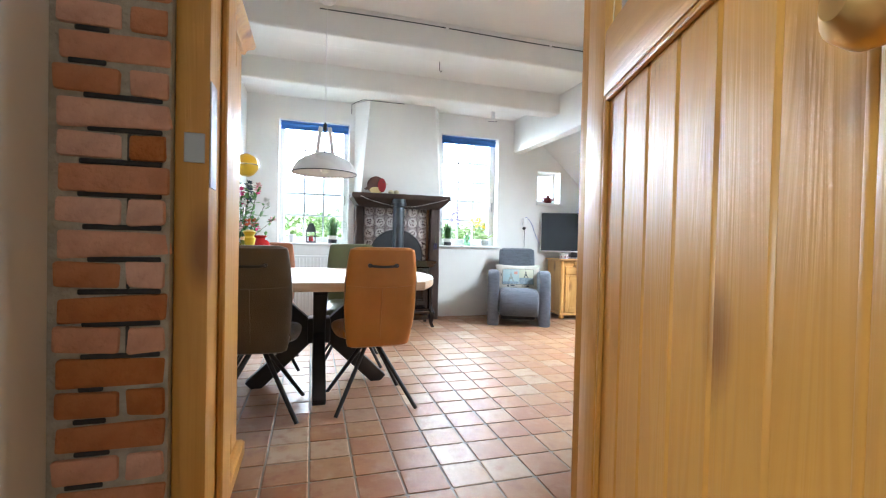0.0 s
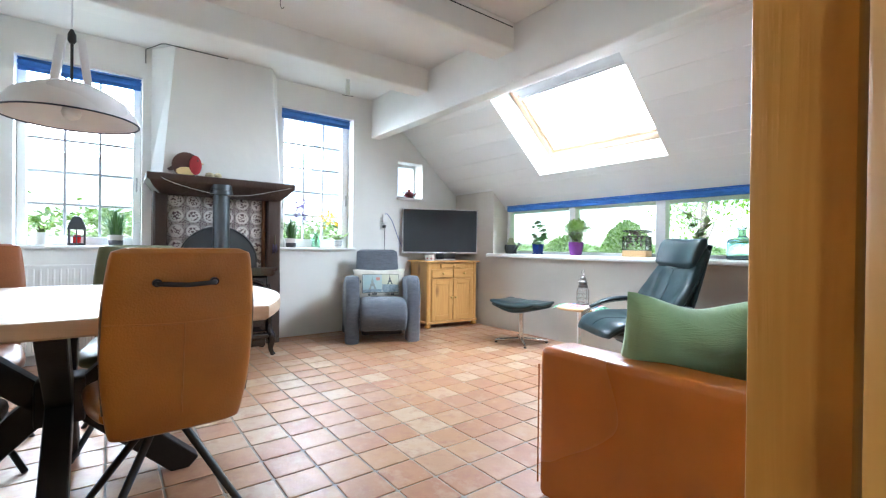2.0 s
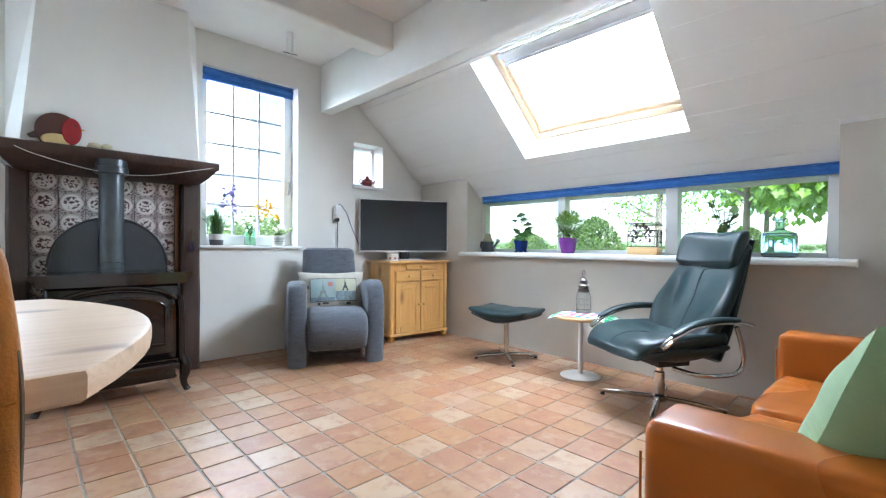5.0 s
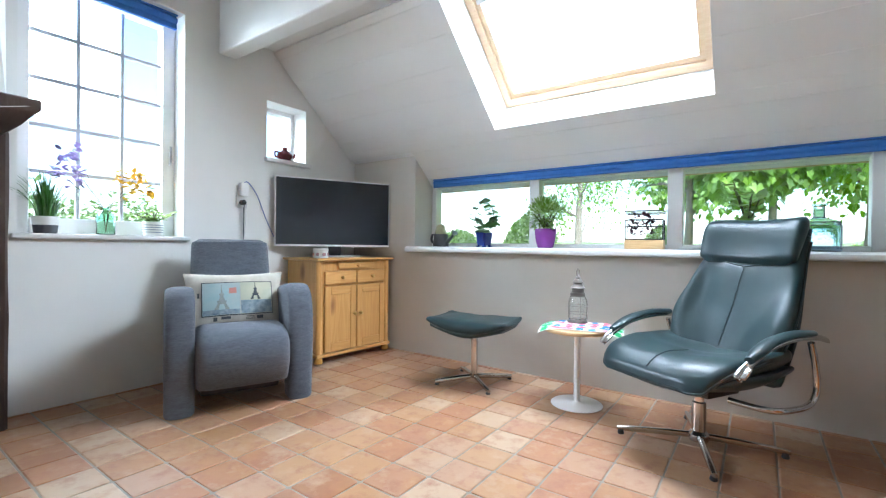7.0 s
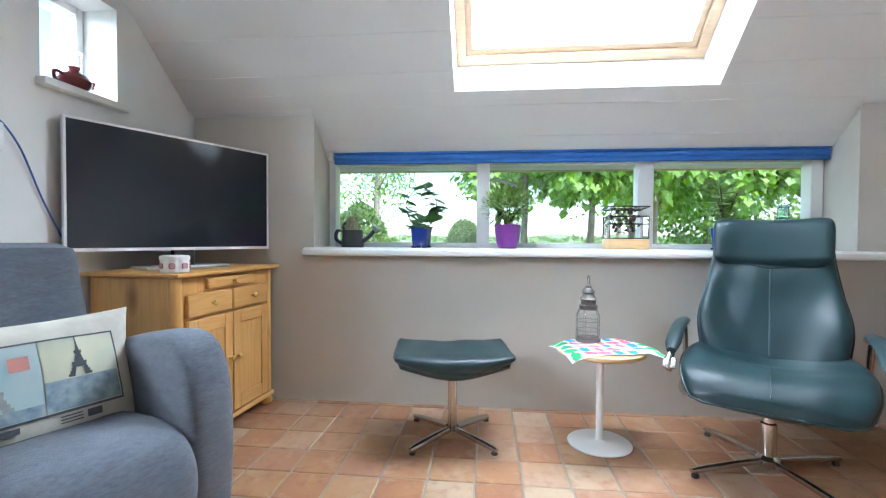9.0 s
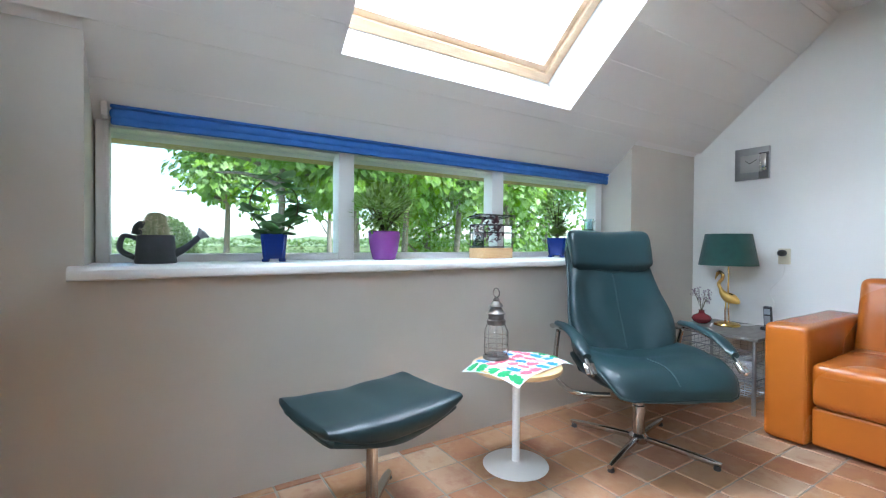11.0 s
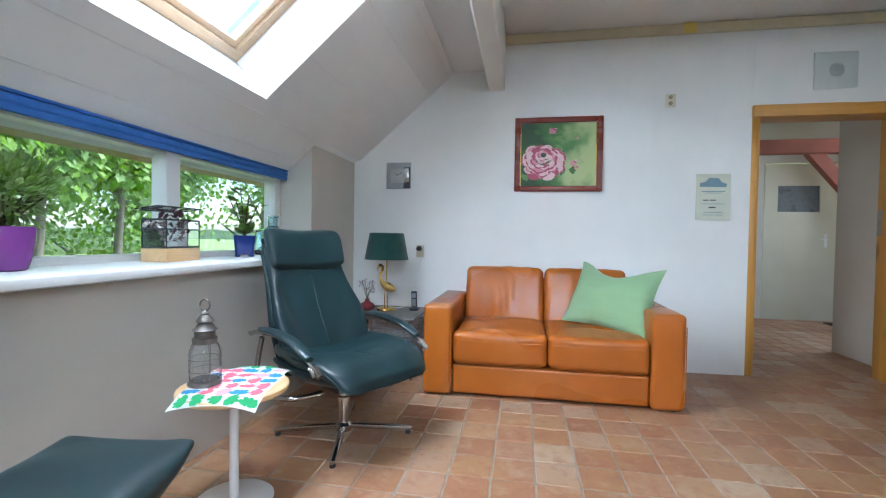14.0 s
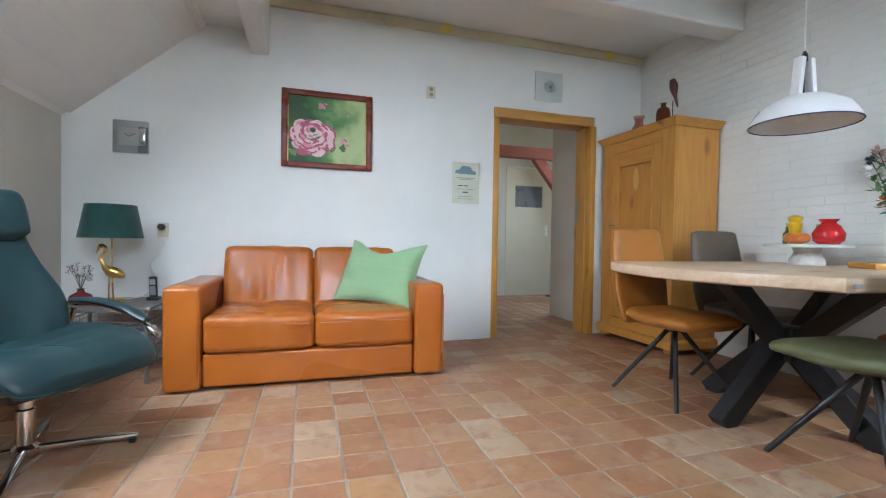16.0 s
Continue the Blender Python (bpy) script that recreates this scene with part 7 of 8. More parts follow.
def square_pot(parent, w, h, mat):
    loops = []
    for s, z in ((0.80, 0.012), (0.86, 0.03), (0.98, h - 0.01), (1.0, h), (0.93, h), (0.90, h - 0.02)):
        k, c = w / 2 * s, w * 0.12
        loops.append([(-k, -k + c, z), (-k + c, -k, z), (k - c, -k, z), (k, -k + c, z), (k, k - c, z), (k - c, k, z), (-k + c, k, z), (-k, k - c, z)])
    part("pot", rings(loops), mat, parent, "glazed blue pot on four feet")
    for x in (-1, 1):
        for y in (-1, 1):
            part("pot_foot", box(x * w * 0.31 - 0.014, x * w * 0.31 + 0.014, y * w * 0.31 - 0.014, y * w * 0.31 + 0.014, 0, 0.0119, 0.003, 1), mat, parent)
    part("soil", box(-w * 0.43, w * 0.43, -w * 0.43, w * 0.43, h - 0.022, h - 0.016), SOIL, parent)


def hoop_plant(m, label, h, w, leaves, size):
    """A climber trained round a wire hoop in a glazed square pot."""
    hp = thing("hoop_plant", m, label, "plant", "sill plants")
    square_pot(hp, 0.105, 0.115, POTBLUE)
    hoop = bezier([(0, -0.03, 0.10), (0, -w, 0.10 + h * 0.4), (0.01, -w * 0.9, 0.10 + h * 0.75), (0, 0, 0.10 + h), (-0.01, w * 0.9, 0.10 + h * 0.75), (0, w, 0.10 + h * 0.4), (0, 0.03, 0.10)], 6)
    part("hoop", tube(hoop, 0.003, 6), STEM, hp)
    lb = bmesh.new()
    for k in range(leaves):
        p = hoop[rn.randrange(len(hoop))] if k % 3 else Vector((rn.uniform(-0.04, 0.04), rn.uniform(-0.06, 0.06), rn.uniform(0.11, 0.18)))
        b = rn.uniform(0, 6.28)
        leaf_card(lb, p, (math.cos(b), math.sin(b), rn.uniform(-0.6, 0.6)), (0, 0, 1), size * rn.uniform(0.75, 1.2), size * rn.uniform(0.7, 0.95), 0.1)
    part("leaves", lb, LEAFD, hp, "", False)


hoop_plant(pose(3.30, 3.11, ES, 0, 0, -14), "climbing plant on a hoop in a blue glazed pot", 0.26, 0.09, 70, 0.082)
pp_ = thing("bushy_plant", pose(3.30, 2.60, ES), "bushy jade plant in a purple glazed pot", "plant", "sill plants")
pot(pp_, [(0.05, 0), (0.056, 0.004), (0.068, 0.05), (0.076, 0.10), (0.077, 0.132), (0.075, 0.136)], POTPURPLE, "purple glazed pot")
stem_plant(pp_, 0.12, 0.13, 0.10, 16, 4, 0.03, 0.014, LEAF, rn)
bm = bmesh.new()
for k in range(1300):
    d = Vector((rn.gauss(0, 1), rn.gauss(0, 1), rn.gauss(0.15, 0.9))).normalized()
    r = rn.uniform(0.35, 1.0) * (0.85 + 0.25 * noise.noise((d.x * 3, d.y * 3, d.z * 3)))
    leaf_card(bm, (d.x * r * 0.125, d.y * r * 0.168, 0.25 + d.z * r * 0.125), d + Vector((rn.uniform(-0.4, 0.4), rn.uniform(-0.4, 0.4), 0.35)), (0, 0, 1), rn.uniform(0.026, 0.04), 0.014, 0.1)
part("leaves", bm, LEAF, pp_, "", False)

bp_ = thing("broad_leaved_plant", pose(3.30, 1.40, ES, 0, 0, 35), "upright broad-leaved plant in a blue glazed pot", "plant", "sill plants")
square_pot(bp_, 0.115, 0.12, POTBLUE)
stem_plant(bp_, 0.10, 0.29, 0.10, 6, 8, 0.088, 0.052, LEAF, rn)

tr_ = thing("glass_terrarium", pose(3.30, 1.935, ES, 0, 0, 4) @ Matrix.Scale(1.12, 4), "little glass terrarium house on a wooden block", "terrarium")
part("block", box(-0.055, 0.055, -0.10, 0.10, 0, 0.052, 0.004, 2), SKYWOOD, tr_, "pale wooden block")
gb = part("case", rings([[(x, y, z) for x, z in ((-0.05, 0.0525), (0.05, 0.0525), (0.05, 0.165), (-0.05, 0.165))] for y in (-0.095, 0.095)]), CLEAR, tr_, "clear glass case")
gb.visible_shadow = False
fr = bmesh.new()
for x in (-0.051, 0.051):
    for y in (-0.096, 0.096):
        tube([(x, y, 0.0525), (x, y, 0.166)], 0.0026, 5, fr)
for z in (0.056, 0.128, 0.166):
    tube([(-0.051, -0.096, z), (0.051, -0.096, z), (0.051, 0.096, z), (-0.051, 0.096, z)], 0.0026, 5, fr, 1.0, True)
part("lead_frame", fr, BLACKP, tr_, "black metal edging")
lid = part("lid", box(-0.052, 0.052, -0.10, 0.10, 0.218, 0.224, 0.001, 1, None, pose(0.0, 0.0, -0.008, 0, 8, 0)), clear_glass("smoked_lid", (0.35, 0.33, 0.36)), tr_, "tilted glass lid")
part("lid_frame", tube([(-0.053, -0.10, 0.215), (0.053, -0.10, 0.201), (0.053, 0.10, 0.201), (-0.053, 0.10, 0.215)], 0.003, 5, None, 1.0, True), BLACKP, lid)
lb = bmesh.new()
for k in range(64):
    leaf_card(lb, (rn.uniform(-0.035, 0.035), rn.uniform(-0.05, 0.075), rn.uniform(0.075, 0.20)), (rn.uniform(-1, 1), rn.uniform(-1, 1), rn.uniform(-0.2, 1)), (0, 0, 1), 0.035, 0.018)
part("leaves", lb, tint("plum_leaf", (0.11, 0.045, 0.06), 0.5), tr_, "", False)

bb = thing("glass_demijohn", pose(3.31, 1.09, ES), "pale blue square glass bottle on the sill", "bottle")
g = part("bottle", rings([[(r * math.copysign(abs(math.cos(a)) ** 0.5, math.cos(a)), r * math.copysign(abs(math.sin(a)) ** 0.5, math.sin(a)), z) for a in [2 * math.pi * i / 32 for i in range(32)]]
                          for r, z in ((0.085, 0), (0.092, 0.006), (0.092, 0.13), (0.085, 0.155), (0.03, 0.175), (0.024, 0.185), (0.024, 0.235), (0.033, 0.24), (0.033, 0.25), (0.019, 0.25), (0.019, 0.18), (0.075, 0.15), (0.086, 0.128), (0.086, 0.012))]), BLUEGLASS, bb)

POTBAND = surf("two_tone_pot", (0.76, 0.75, 0.72), (0.70, 0.69, 0.66), 9, 0.4)
for x, s in ((-0.53, 1.05), (0.975, 1.0)):
    gp = thing("grass_plant", pose(x, YN + 0.05, NS), "ornamental grass in a white and grey pot", "plant", "grass plants")
    part("pot", lathe([(0.046, 0.045), (0.055, 0.046), (0.06, 0.09), (0.059, 0.092), (0.054, 0.09), (0.052, 0.075)], 28), POTBAND, gp)
    part("pot_base", lathe([(0.044, 0), (0.05, 0.004), (0.0545, 0.0455), (0.04, 0.0455)], 28), POTGREY, gp, "slate grey lower half")
    part("soil", lathe([(0.053, 0.078), (0.01, 0.082)], 24), SOIL, gp)
    grass_tuft(gp, 0.078, 0.29 * s, 230, rn, GRASSB)
sp_ = thing("small_succulent", pose(-1.01, YN + 0.05, NS), "small green plant in a tall white pot", "plant")
pot(sp_, [(0.034, 0), (0.038, 0.004), (0.042, 0.095), (0.041, 0.098)], POTWHITE)
stem_plant(sp_, 0.085, 0.07, 0.045, 14, 8, 0.035, 0.016, LEAF, rn)
hl = thing("house_lantern", pose(-0.79, YN + 0.045, NS), "dark metal house-shaped lantern with a red candle", "lantern")
part("base", box(-0.058, 0.058, -0.05, 0.05, 0, 0.018, 0.003, 1), ZINC, hl)
for x in (-0.05, 0.05):
    for y in (-0.042, 0.042):
        part("post", box(x - 0.006, x + 0.006, y - 0.006, y + 0.006, 0.0182, 0.13, 0.001, 1), ZINC, hl)
part("roof", rings([[(-a, -b, z), (a, -b, z), (a, b, z), (-a, b, z)] for a, b, z in ((0.062, 0.054, 0.1302), (0.06, 0.052, 0.14), (0.045, 0.045, 0.19), (0.03, 0.034, 0.225), (0.012, 0.02, 0.24))]), ZINC, hl)
part("glazing_cross", box(-0.046, 0.046, -0.046, -0.042, 0.07, 0.078), ZINC, hl)
part("glazing_cross", box(-0.004, 0.004, -0.0465, -0.0425, 0.0185, 0.1298), ZINC, hl)
part("candle", lathe([(0.026, 0.0185), (0.026, 0.085), (0.02, 0.087)], 18), REDG, hl, "red candle")
gbt = thing("green_bottle_vase", pose(1.25, YN + 0.05, NS), "green glass bottle with dried lilac and yellow blooms", "vase")
part("bottle", lathe([(0.044, 0), (0.047, 0.004), (0.047, 0.10), (0.04, 0.125), (0.018, 0.145), (0.018, 0.16), (0.024, 0.165), (0.014, 0.165), (0.014, 0.145), (0.036, 0.122), (0.043, 0.098), (0.043, 0.008)], 28), GREENGLASS, gbt)
LILAC, YELLOWB = tint("lilac_petal", (0.46, 0.38, 0.66), 0.8), tint("yellow_petal", (0.80, 0.52, 0.05), 0.8)
for tx, tz, mt in ((-0.19, 0.43, LILAC), (-0.13, 0.36, LILAC), (-0.22, 0.35, LILAC), (-0.16, 0.48, LILAC), (0.09, 0.36, YELLOWB), (0.17, 0.38, YELLOWB), (0.13, 0.31, YELLOWB), (0.22, 0.31, YELLOWB)):
    part("stem", tube(bezier([(0, 0, 0.02), (tx * 0.15, 0.0, 0.17), (tx * 0.6, 0.01, tz * 0.75), (tx, 0.0, tz)], 6), 0.0014, 4), STEM, gbt)
    bm = bmesh.new()
    for _ in range(16):
        leaf_card(bm, (tx + rn.gauss(0, 0.018), rn.gauss(0, 0.012), tz + rn.gauss(-0.015, 0.028)), (rn.uniform(-1, 1), rn.uniform(-1, 0.3), rn.uniform(-0.8, 0.6)), (0, 0, 1), 0.044, 0.03)
    part("bloom", bm, mt, gbt, "", False)
tp = thing("trailing_plant", pose(1.50, YN + 0.045, NS), "trailing plant in a striped white pot", "plant")
pot(tp, [(0.05, 0), (0.054, 0.003), (0.057, 0.085), (0.056, 0.088)], POTWHITE)
for z in (0.02, 0.035, 0.05, 0.065):
    part("pot_stripe", lathe([(0.0552 + z * 0.035, z), (0.0556 + z * 0.035, z + 0.005)], 28, None, (0, 0, 0), False), tint("stripe_blue", (0.22, 0.27, 0.33), 0.5) if z == 0.02 else bpy.data.materials["stripe_blue"], tp)
stem_plant(tp, 0.075, 0.09, 0.14, 13, 7, 0.05, 0.036, LEAF, rn, 0.3)
cpt = thing("little_teapot", pose(2.475, YN + 0.06, 1.585) @ Matrix.Scale(1.45, 4), "small dark red teapot on the little window sill", "teapot")
part("pot", lathe([(0.03, 0.012), (0.042, 0.025), (0.044, 0.04), (0.034, 0.056), (0.02, 0.062), (0.012, 0.072), (0.016, 0.08), (0.006, 0.086)], 22), MAROON, cpt)
part("stand", lathe([(0.048, 0), (0.052, 0.005), (0.036, 0.0118)], 22), MAROON, cpt)
part("spout", tube(bezier([(0.035, 0, 0.03), (0.058, 0, 0.04), (0.066, 0, 0.056)], 4), [0.009] * 5 + [0.006] * 4, 8), MAROON, cpt)
part("handle", tube(bezier([(-0.035, 0, 0.05), (-0.062, 0, 0.05), (-0.06, 0, 0.026), (-0.038, 0, 0.022)], 4), 0.005, 8), MAROON, cpt)

# ---- on and round the dining table ----
DT = 0.0085 + 0.757
POTGREYW = surf("mottled_stone", (0.62, 0.60, 0.56), (0.48, 0.46, 0.43), 30, 0.6, bump=0.2)
ks = thing("cake_stand", pose(-1.12, 1.82, DT), "white cake stand on a short foot", "cake stand")
part("foot", lathe([(0.085, 0), (0.084, 0.03), (0.066, 0.055), (0.06, 0.075), (0.07, 0.0995)], 26), POTGREYW, ks, "mottled grey stone foot")
part("plate", lathe([(0.13, 0.10), (0.20, 0.102), (0.204, 0.114), (0.197, 0.1185), (0.02, 0.118)], 36), POTWHITE, ks)
jz = DT + 0.119
solo("red_jug", lathe([(0.0455, 0), (0.0676, 0.0195), (0.0728, 0.0585), (0.052, 0.0975), (0.0312, 0.117), (0.0468, 0.1365), (0.0416, 0.1365), (0.026, 0.1144)], 22), REDG, pose(-1.10, 1.94, jz), "red glazed jug on the cake stand", "jug")
solo("yellow_pepper_mill", lathe([(0.0338, 0), (0.0364, 0.026), (0.0286, 0.078), (0.0364, 0.117), (0.026, 0.13), (0.039, 0.156), (0.0156, 0.169)], 18), YELLOWM, pose(-1.14, 1.74, jz), "yellow pepper mill on the cake stand", "mill")
solo("orange_bowl", lathe([(0.026, 0), (0.0585, 0.0156), (0.065, 0.039), (0.0455, 0.0585), (0.039, 0.052)], 20), tint("orange_glaze", (0.55, 0.16, 0.03), 0.3), pose(-1.02, 1.83, jz), "small orange bowl on the cake stand", "bowl")
oj = thing("oil_bottle", pose(-1.17, 1.68, jz), "olive oil bottle with a cork", "bottle")
part("bottle", lathe([(0.024, 0), (0.026, 0.01), (0.026, 0.06), (0.012, 0.085), (0.012, 0.105)], 18), tint("olive_oil", (0.16, 0.17, 0.03), 0.15), oj)
part("cork", lathe([(0.011, 0.1055), (0.012, 0.125)], 12), SKYWOOD, oj)
sj = thing("salt_jar", pose(-1.20, 1.84, jz), "clear salt jar with a steel lid", "jar")
part("jar", lathe([(0.022, 0), (0.023, 0.09)], 16), CLEAR, sj)
part("lid", lathe([(0.0235, 0.0905), (0.022, 0.115)], 16), STEELG, sj)
solo("wooden_board", box(-0.10, 0.10, -0.06, 0.06, 0, 0.03, 0.006, 2), PINEX, pose(-1.08, 2.16, DT, 0, 0, 60), "small wooden serving board on the table", "board")
wbx = thing("napkin_box", pose(-1.06, 2.26, DT, 0, 0, 62), "dark wooden box with paper flowers", "box")
part("box", box(-0.05, 0.07, 0.062, 0.14, 0, 0.09, 0.004, 1), DARKOAK, wbx)
part("paper_flower", lathe([(0.004, 0), (0.03, 0.012), (0.016, 0.03)], 9, None, (0.0, 0.10, 0.09)), tint("cream_paper", (0.7, 0.62, 0.35), 0.9), wbx)
fv = thing("flower_vase", pose(-1.27, 2.24, DT), "glass vase with a mixed bouquet on the dining table", "vase")
part("vase", lathe([(0.04, 0), (0.05, 0.01), (0.045, 0.08), (0.035, 0.15), (0.045, 0.19), (0.041, 0.19), (0.031, 0.15), (0.041, 0.08), (0.046, 0.015)], 24), CLEAR, fv)
sb, lb = bmesh.new(), bmesh.new()
blooms = {}
cols = [("bloom_orange", (0.62, 0.12, 0.02)), ("bloom_pink", (0.70, 0.06, 0.22)), ("bloom_blush", (0.72, 0.42, 0.42)), ("bloom_thistle", (0.05, 0.08, 0.11)), ("bloom_white", (0.72, 0.72, 0.66))]
for k in range(34):
    a, s = rn.uniform(0, 6.28), rn.uniform(0.03, 0.23)
    z = rn.uniform(0.24, 0.64)
    tip = Vector((s * math.cos(a), s * math.sin(a), z))
    tube(bezier([(0, 0, 0.02), (tip.x * 0.25, tip.y * 0.25, 0.2), tip], 5), 0.0018, 5, sb)
    for _ in range(9):
        q = tip * rn.uniform(0.45, 1.0)
        leaf_card(lb, (q.x, q.y, max(q.z, 0.19)), (rn.uniform(-1, 1), rn.uniform(-1, 1), rn.uniform(-0.3, 0.9)), (0, 0, 1), 0.06, 0.022)
    c_ = cols[k % 5]
    bm = bmesh.new()
    for i in range(16):
        d_ = Vector((rn.gauss(0, 1), rn.gauss(0, 1), rn.gauss(0.3, 1))).normalized()
        leaf_card(bm, tip + d_ * 0.006, d_, (0, 0, 1), 0.03, 0.02)
    if c_ not in blooms:
        blooms[c_] = tint(*c_, 0.7)
    part("bloom", bm, blooms[c_], fv, "", False)
part("stems", sb, STEM, fv)
part("leaves", lb, LEAFD, fv, "", False)

yl = thing("yellow_globe_lamp", pose(XW, 2.70, 1.585), "yellow lacquered globe wall lamp on a wooden strip", "lamp")
part("wall_strip", box(0.0, 0.022, -0.03, 0.03, -0.62, 0.12, 0.004, 1), PINE, yl)
part("arm", tube([(0.02, 0, 0.0), (0.155, 0, 0.0)], 0.008, 8), CHROME, yl)
gl = [(0.02, 0.09), (0.06, 0.07), (0.086, 0.034), (0.093, 0.0), (0.086, -0.034), (0.06, -0.07), (0.034, -0.087), (0.03, -0.085)]
part("globe", lathe(gl[::-1], 36, None, (0.24, 0, 0)), YELLOWM, yl)
part("chrome_band", tube([(0.24 + 0.095 * math.cos(2 * math.pi * i / 36), 0.095 * math.sin(2 * math.pi * i / 36), 0) for i in range(36)], 0.004, 6, closed=True), CHROME, yl)

rd = thing("panel_radiator", pose(-0.76, YN, 0.10), "white panel radiator under the window", "radiator")
part("front_panel", box(-0.42, 0.42, -0.105, -0.085, 0, 0.70, 0.008, 2), TRIMW, rd)
part("rear_panel", box(-0.42, 0.42, -0.05, -0.035, 0, 0.70, 0.006, 2), TRIMW, rd)
part("top_grille", box(-0.418, 0.418, -0.084, -0.051, 0.66, 0.69, 0.003, 1), TRIMW, rd)
for k in range(21):
    part("flute", box(-0.408 + 0.04 * k, -0.392 + 0.04 * k, -0.113, -0.1052, 0.03, 0.67, 0.004, 1), TRIMW, rd)
for x in (-0.3, 0.3):
    part("wall_bracket", box(x - 0.015, x + 0.015, -0.034, 0, 0.05, 0.62, 0.002, 1), TRIMW, rd)
part("valve", tube([(0.425, -0.07, 0.06), (0.46, -0.07, 0.06), (0.46, -0.07, -0.0915)], 0.009, 8), TRIMW, rd)

# ---- overhead odds and ends ----
cd = thing("ceiling_cable", pose(0, 2.145, 2.66), "thin dark cable run along a white ceiling beam", "cable")
part("cable", tube(bezier([(-0.75, 0, -0.01), (0.0, 0.0, 0.0), (0.9, 0, -0.008), (1.86, 0, -0.004)], 6), 0.004, 6), ZINC, cd)
for x in (0.2, 1.1):
    part("clip", box(x - 0.012, x + 0.012, -0.007, 0.012, -0.012, 0.004, 0.002, 1), TRIMW, cd)
hk = thing("ceiling_hook", pose(0.35, 2.88, ZC), "small steel hook in the ceiling", "hook", "ceiling hooks")
part("hook", tube(bezier([(0, 0, 0), (0, 0, -0.07), (0.012, 0, -0.095), (0.024, 0, -0.08)], 6), 0.003, 6), ZINC, hk)
fx = thing("ceiling_tube", pose(1.38, 4.02, ZC), "short white pipe stub hanging from the ceiling", "pipe")
part("pipe", lathe([(0.024, -0.17), (0.024, 0.0)], 16), TRIMW, fx)
part("cross_wire", tube([(-0.06, 0, -0.175), (0.06, 0, -0.168)], 0.003, 6), ZINC, fx)
cc = thing("wall_cable", pose(-0.33, YN - 0.012, 2.66), "thin dark cable along the chimney breast top", "cable")
part("cable", tube([(0.0, 0, -0.10), (0.0, 0, 0.022), (0.014, -0.006, 0.03), (0.10, -0.19, 0.03), (0.13, -0.214, 0.03), (0.62, -0.216, 0.032)], 0.0035, 6), ZINC, cc)

# ---- outside ----
structure("ground", box(-400, 400, -400, 400, -0.6, -0.35), LAWN, "green lawn and fields", False)


def foliage(centre, radii, count, size, rnd, squash=1.0, shell=0.45):
    """Many single leaves filling an uneven crown."""
    bm = bmesh.new()
    c = Vector(centre)
    lumps = [(Vector((rnd.uniform(-1, 1) * radii[0] * 0.55, rnd.uniform(-1, 1) * radii[1] * 0.55, rnd.uniform(-0.6, 1) * radii[2] * 0.5)), rnd.uniform(0.4, 0.65)) for _ in range(9)]
    for _ in range(count):
        l, r = rnd.choice(lumps)
        d = Vector((rnd.gauss(0, 1), rnd.gauss(0, 1), rnd.gauss(0, 1))).normalized()
        q = d * (shell + (1 - shell) * rnd.random()) * r
        at = c + l + Vector((q.x * radii[0], q.y * radii[1], q.z * radii[2]))
        leaf_card(bm, at, d + Vector((rnd.uniform(-0.7, 0.7), rnd.uniform(-0.7, 0.7), -0.6)), (rnd.uniform(-0.5, 0.5), rnd.uniform(-0.5, 0.5), 1),
                  size * rnd.uniform(0.7, 1.3), size * rnd.uniform(0.6, 0.95), 0.15)
    return bm


def lobed_leaf(bm, at, d, up, size):
    """A broad five-pointed leaf, cupped along its midrib."""
    d = Vector(d).normalized()
    s = d.cross(Vector(up))
    s = s.normalized() if s.length > 1e-4 else d.orthogonal().normalized()
    n = s.cross(d)
    at = Vector(at)
    mid = bm.verts.new(at + d * size * 0.42 - n * size * 0.08)
    rim = []
    for u, w in ((0.0, 0.08), (0.06, 0.42), (0.28, 0.34), (0.50, 0.52), (0.66, 0.26), (1.0, 0.0), (0.66, -0.26), (0.50, -0.52), (0.28, -0.34), (0.06, -0.42), (0.0, -0.08)):
        rim.append(bm.verts.new(at + d * size * u + s * size * w + n * size * (0.10 * abs(w) - 0.12 * u * u)))
    for a, b in zip(rim, rim[1:]):
        bm.faces.new((mid, a, b))


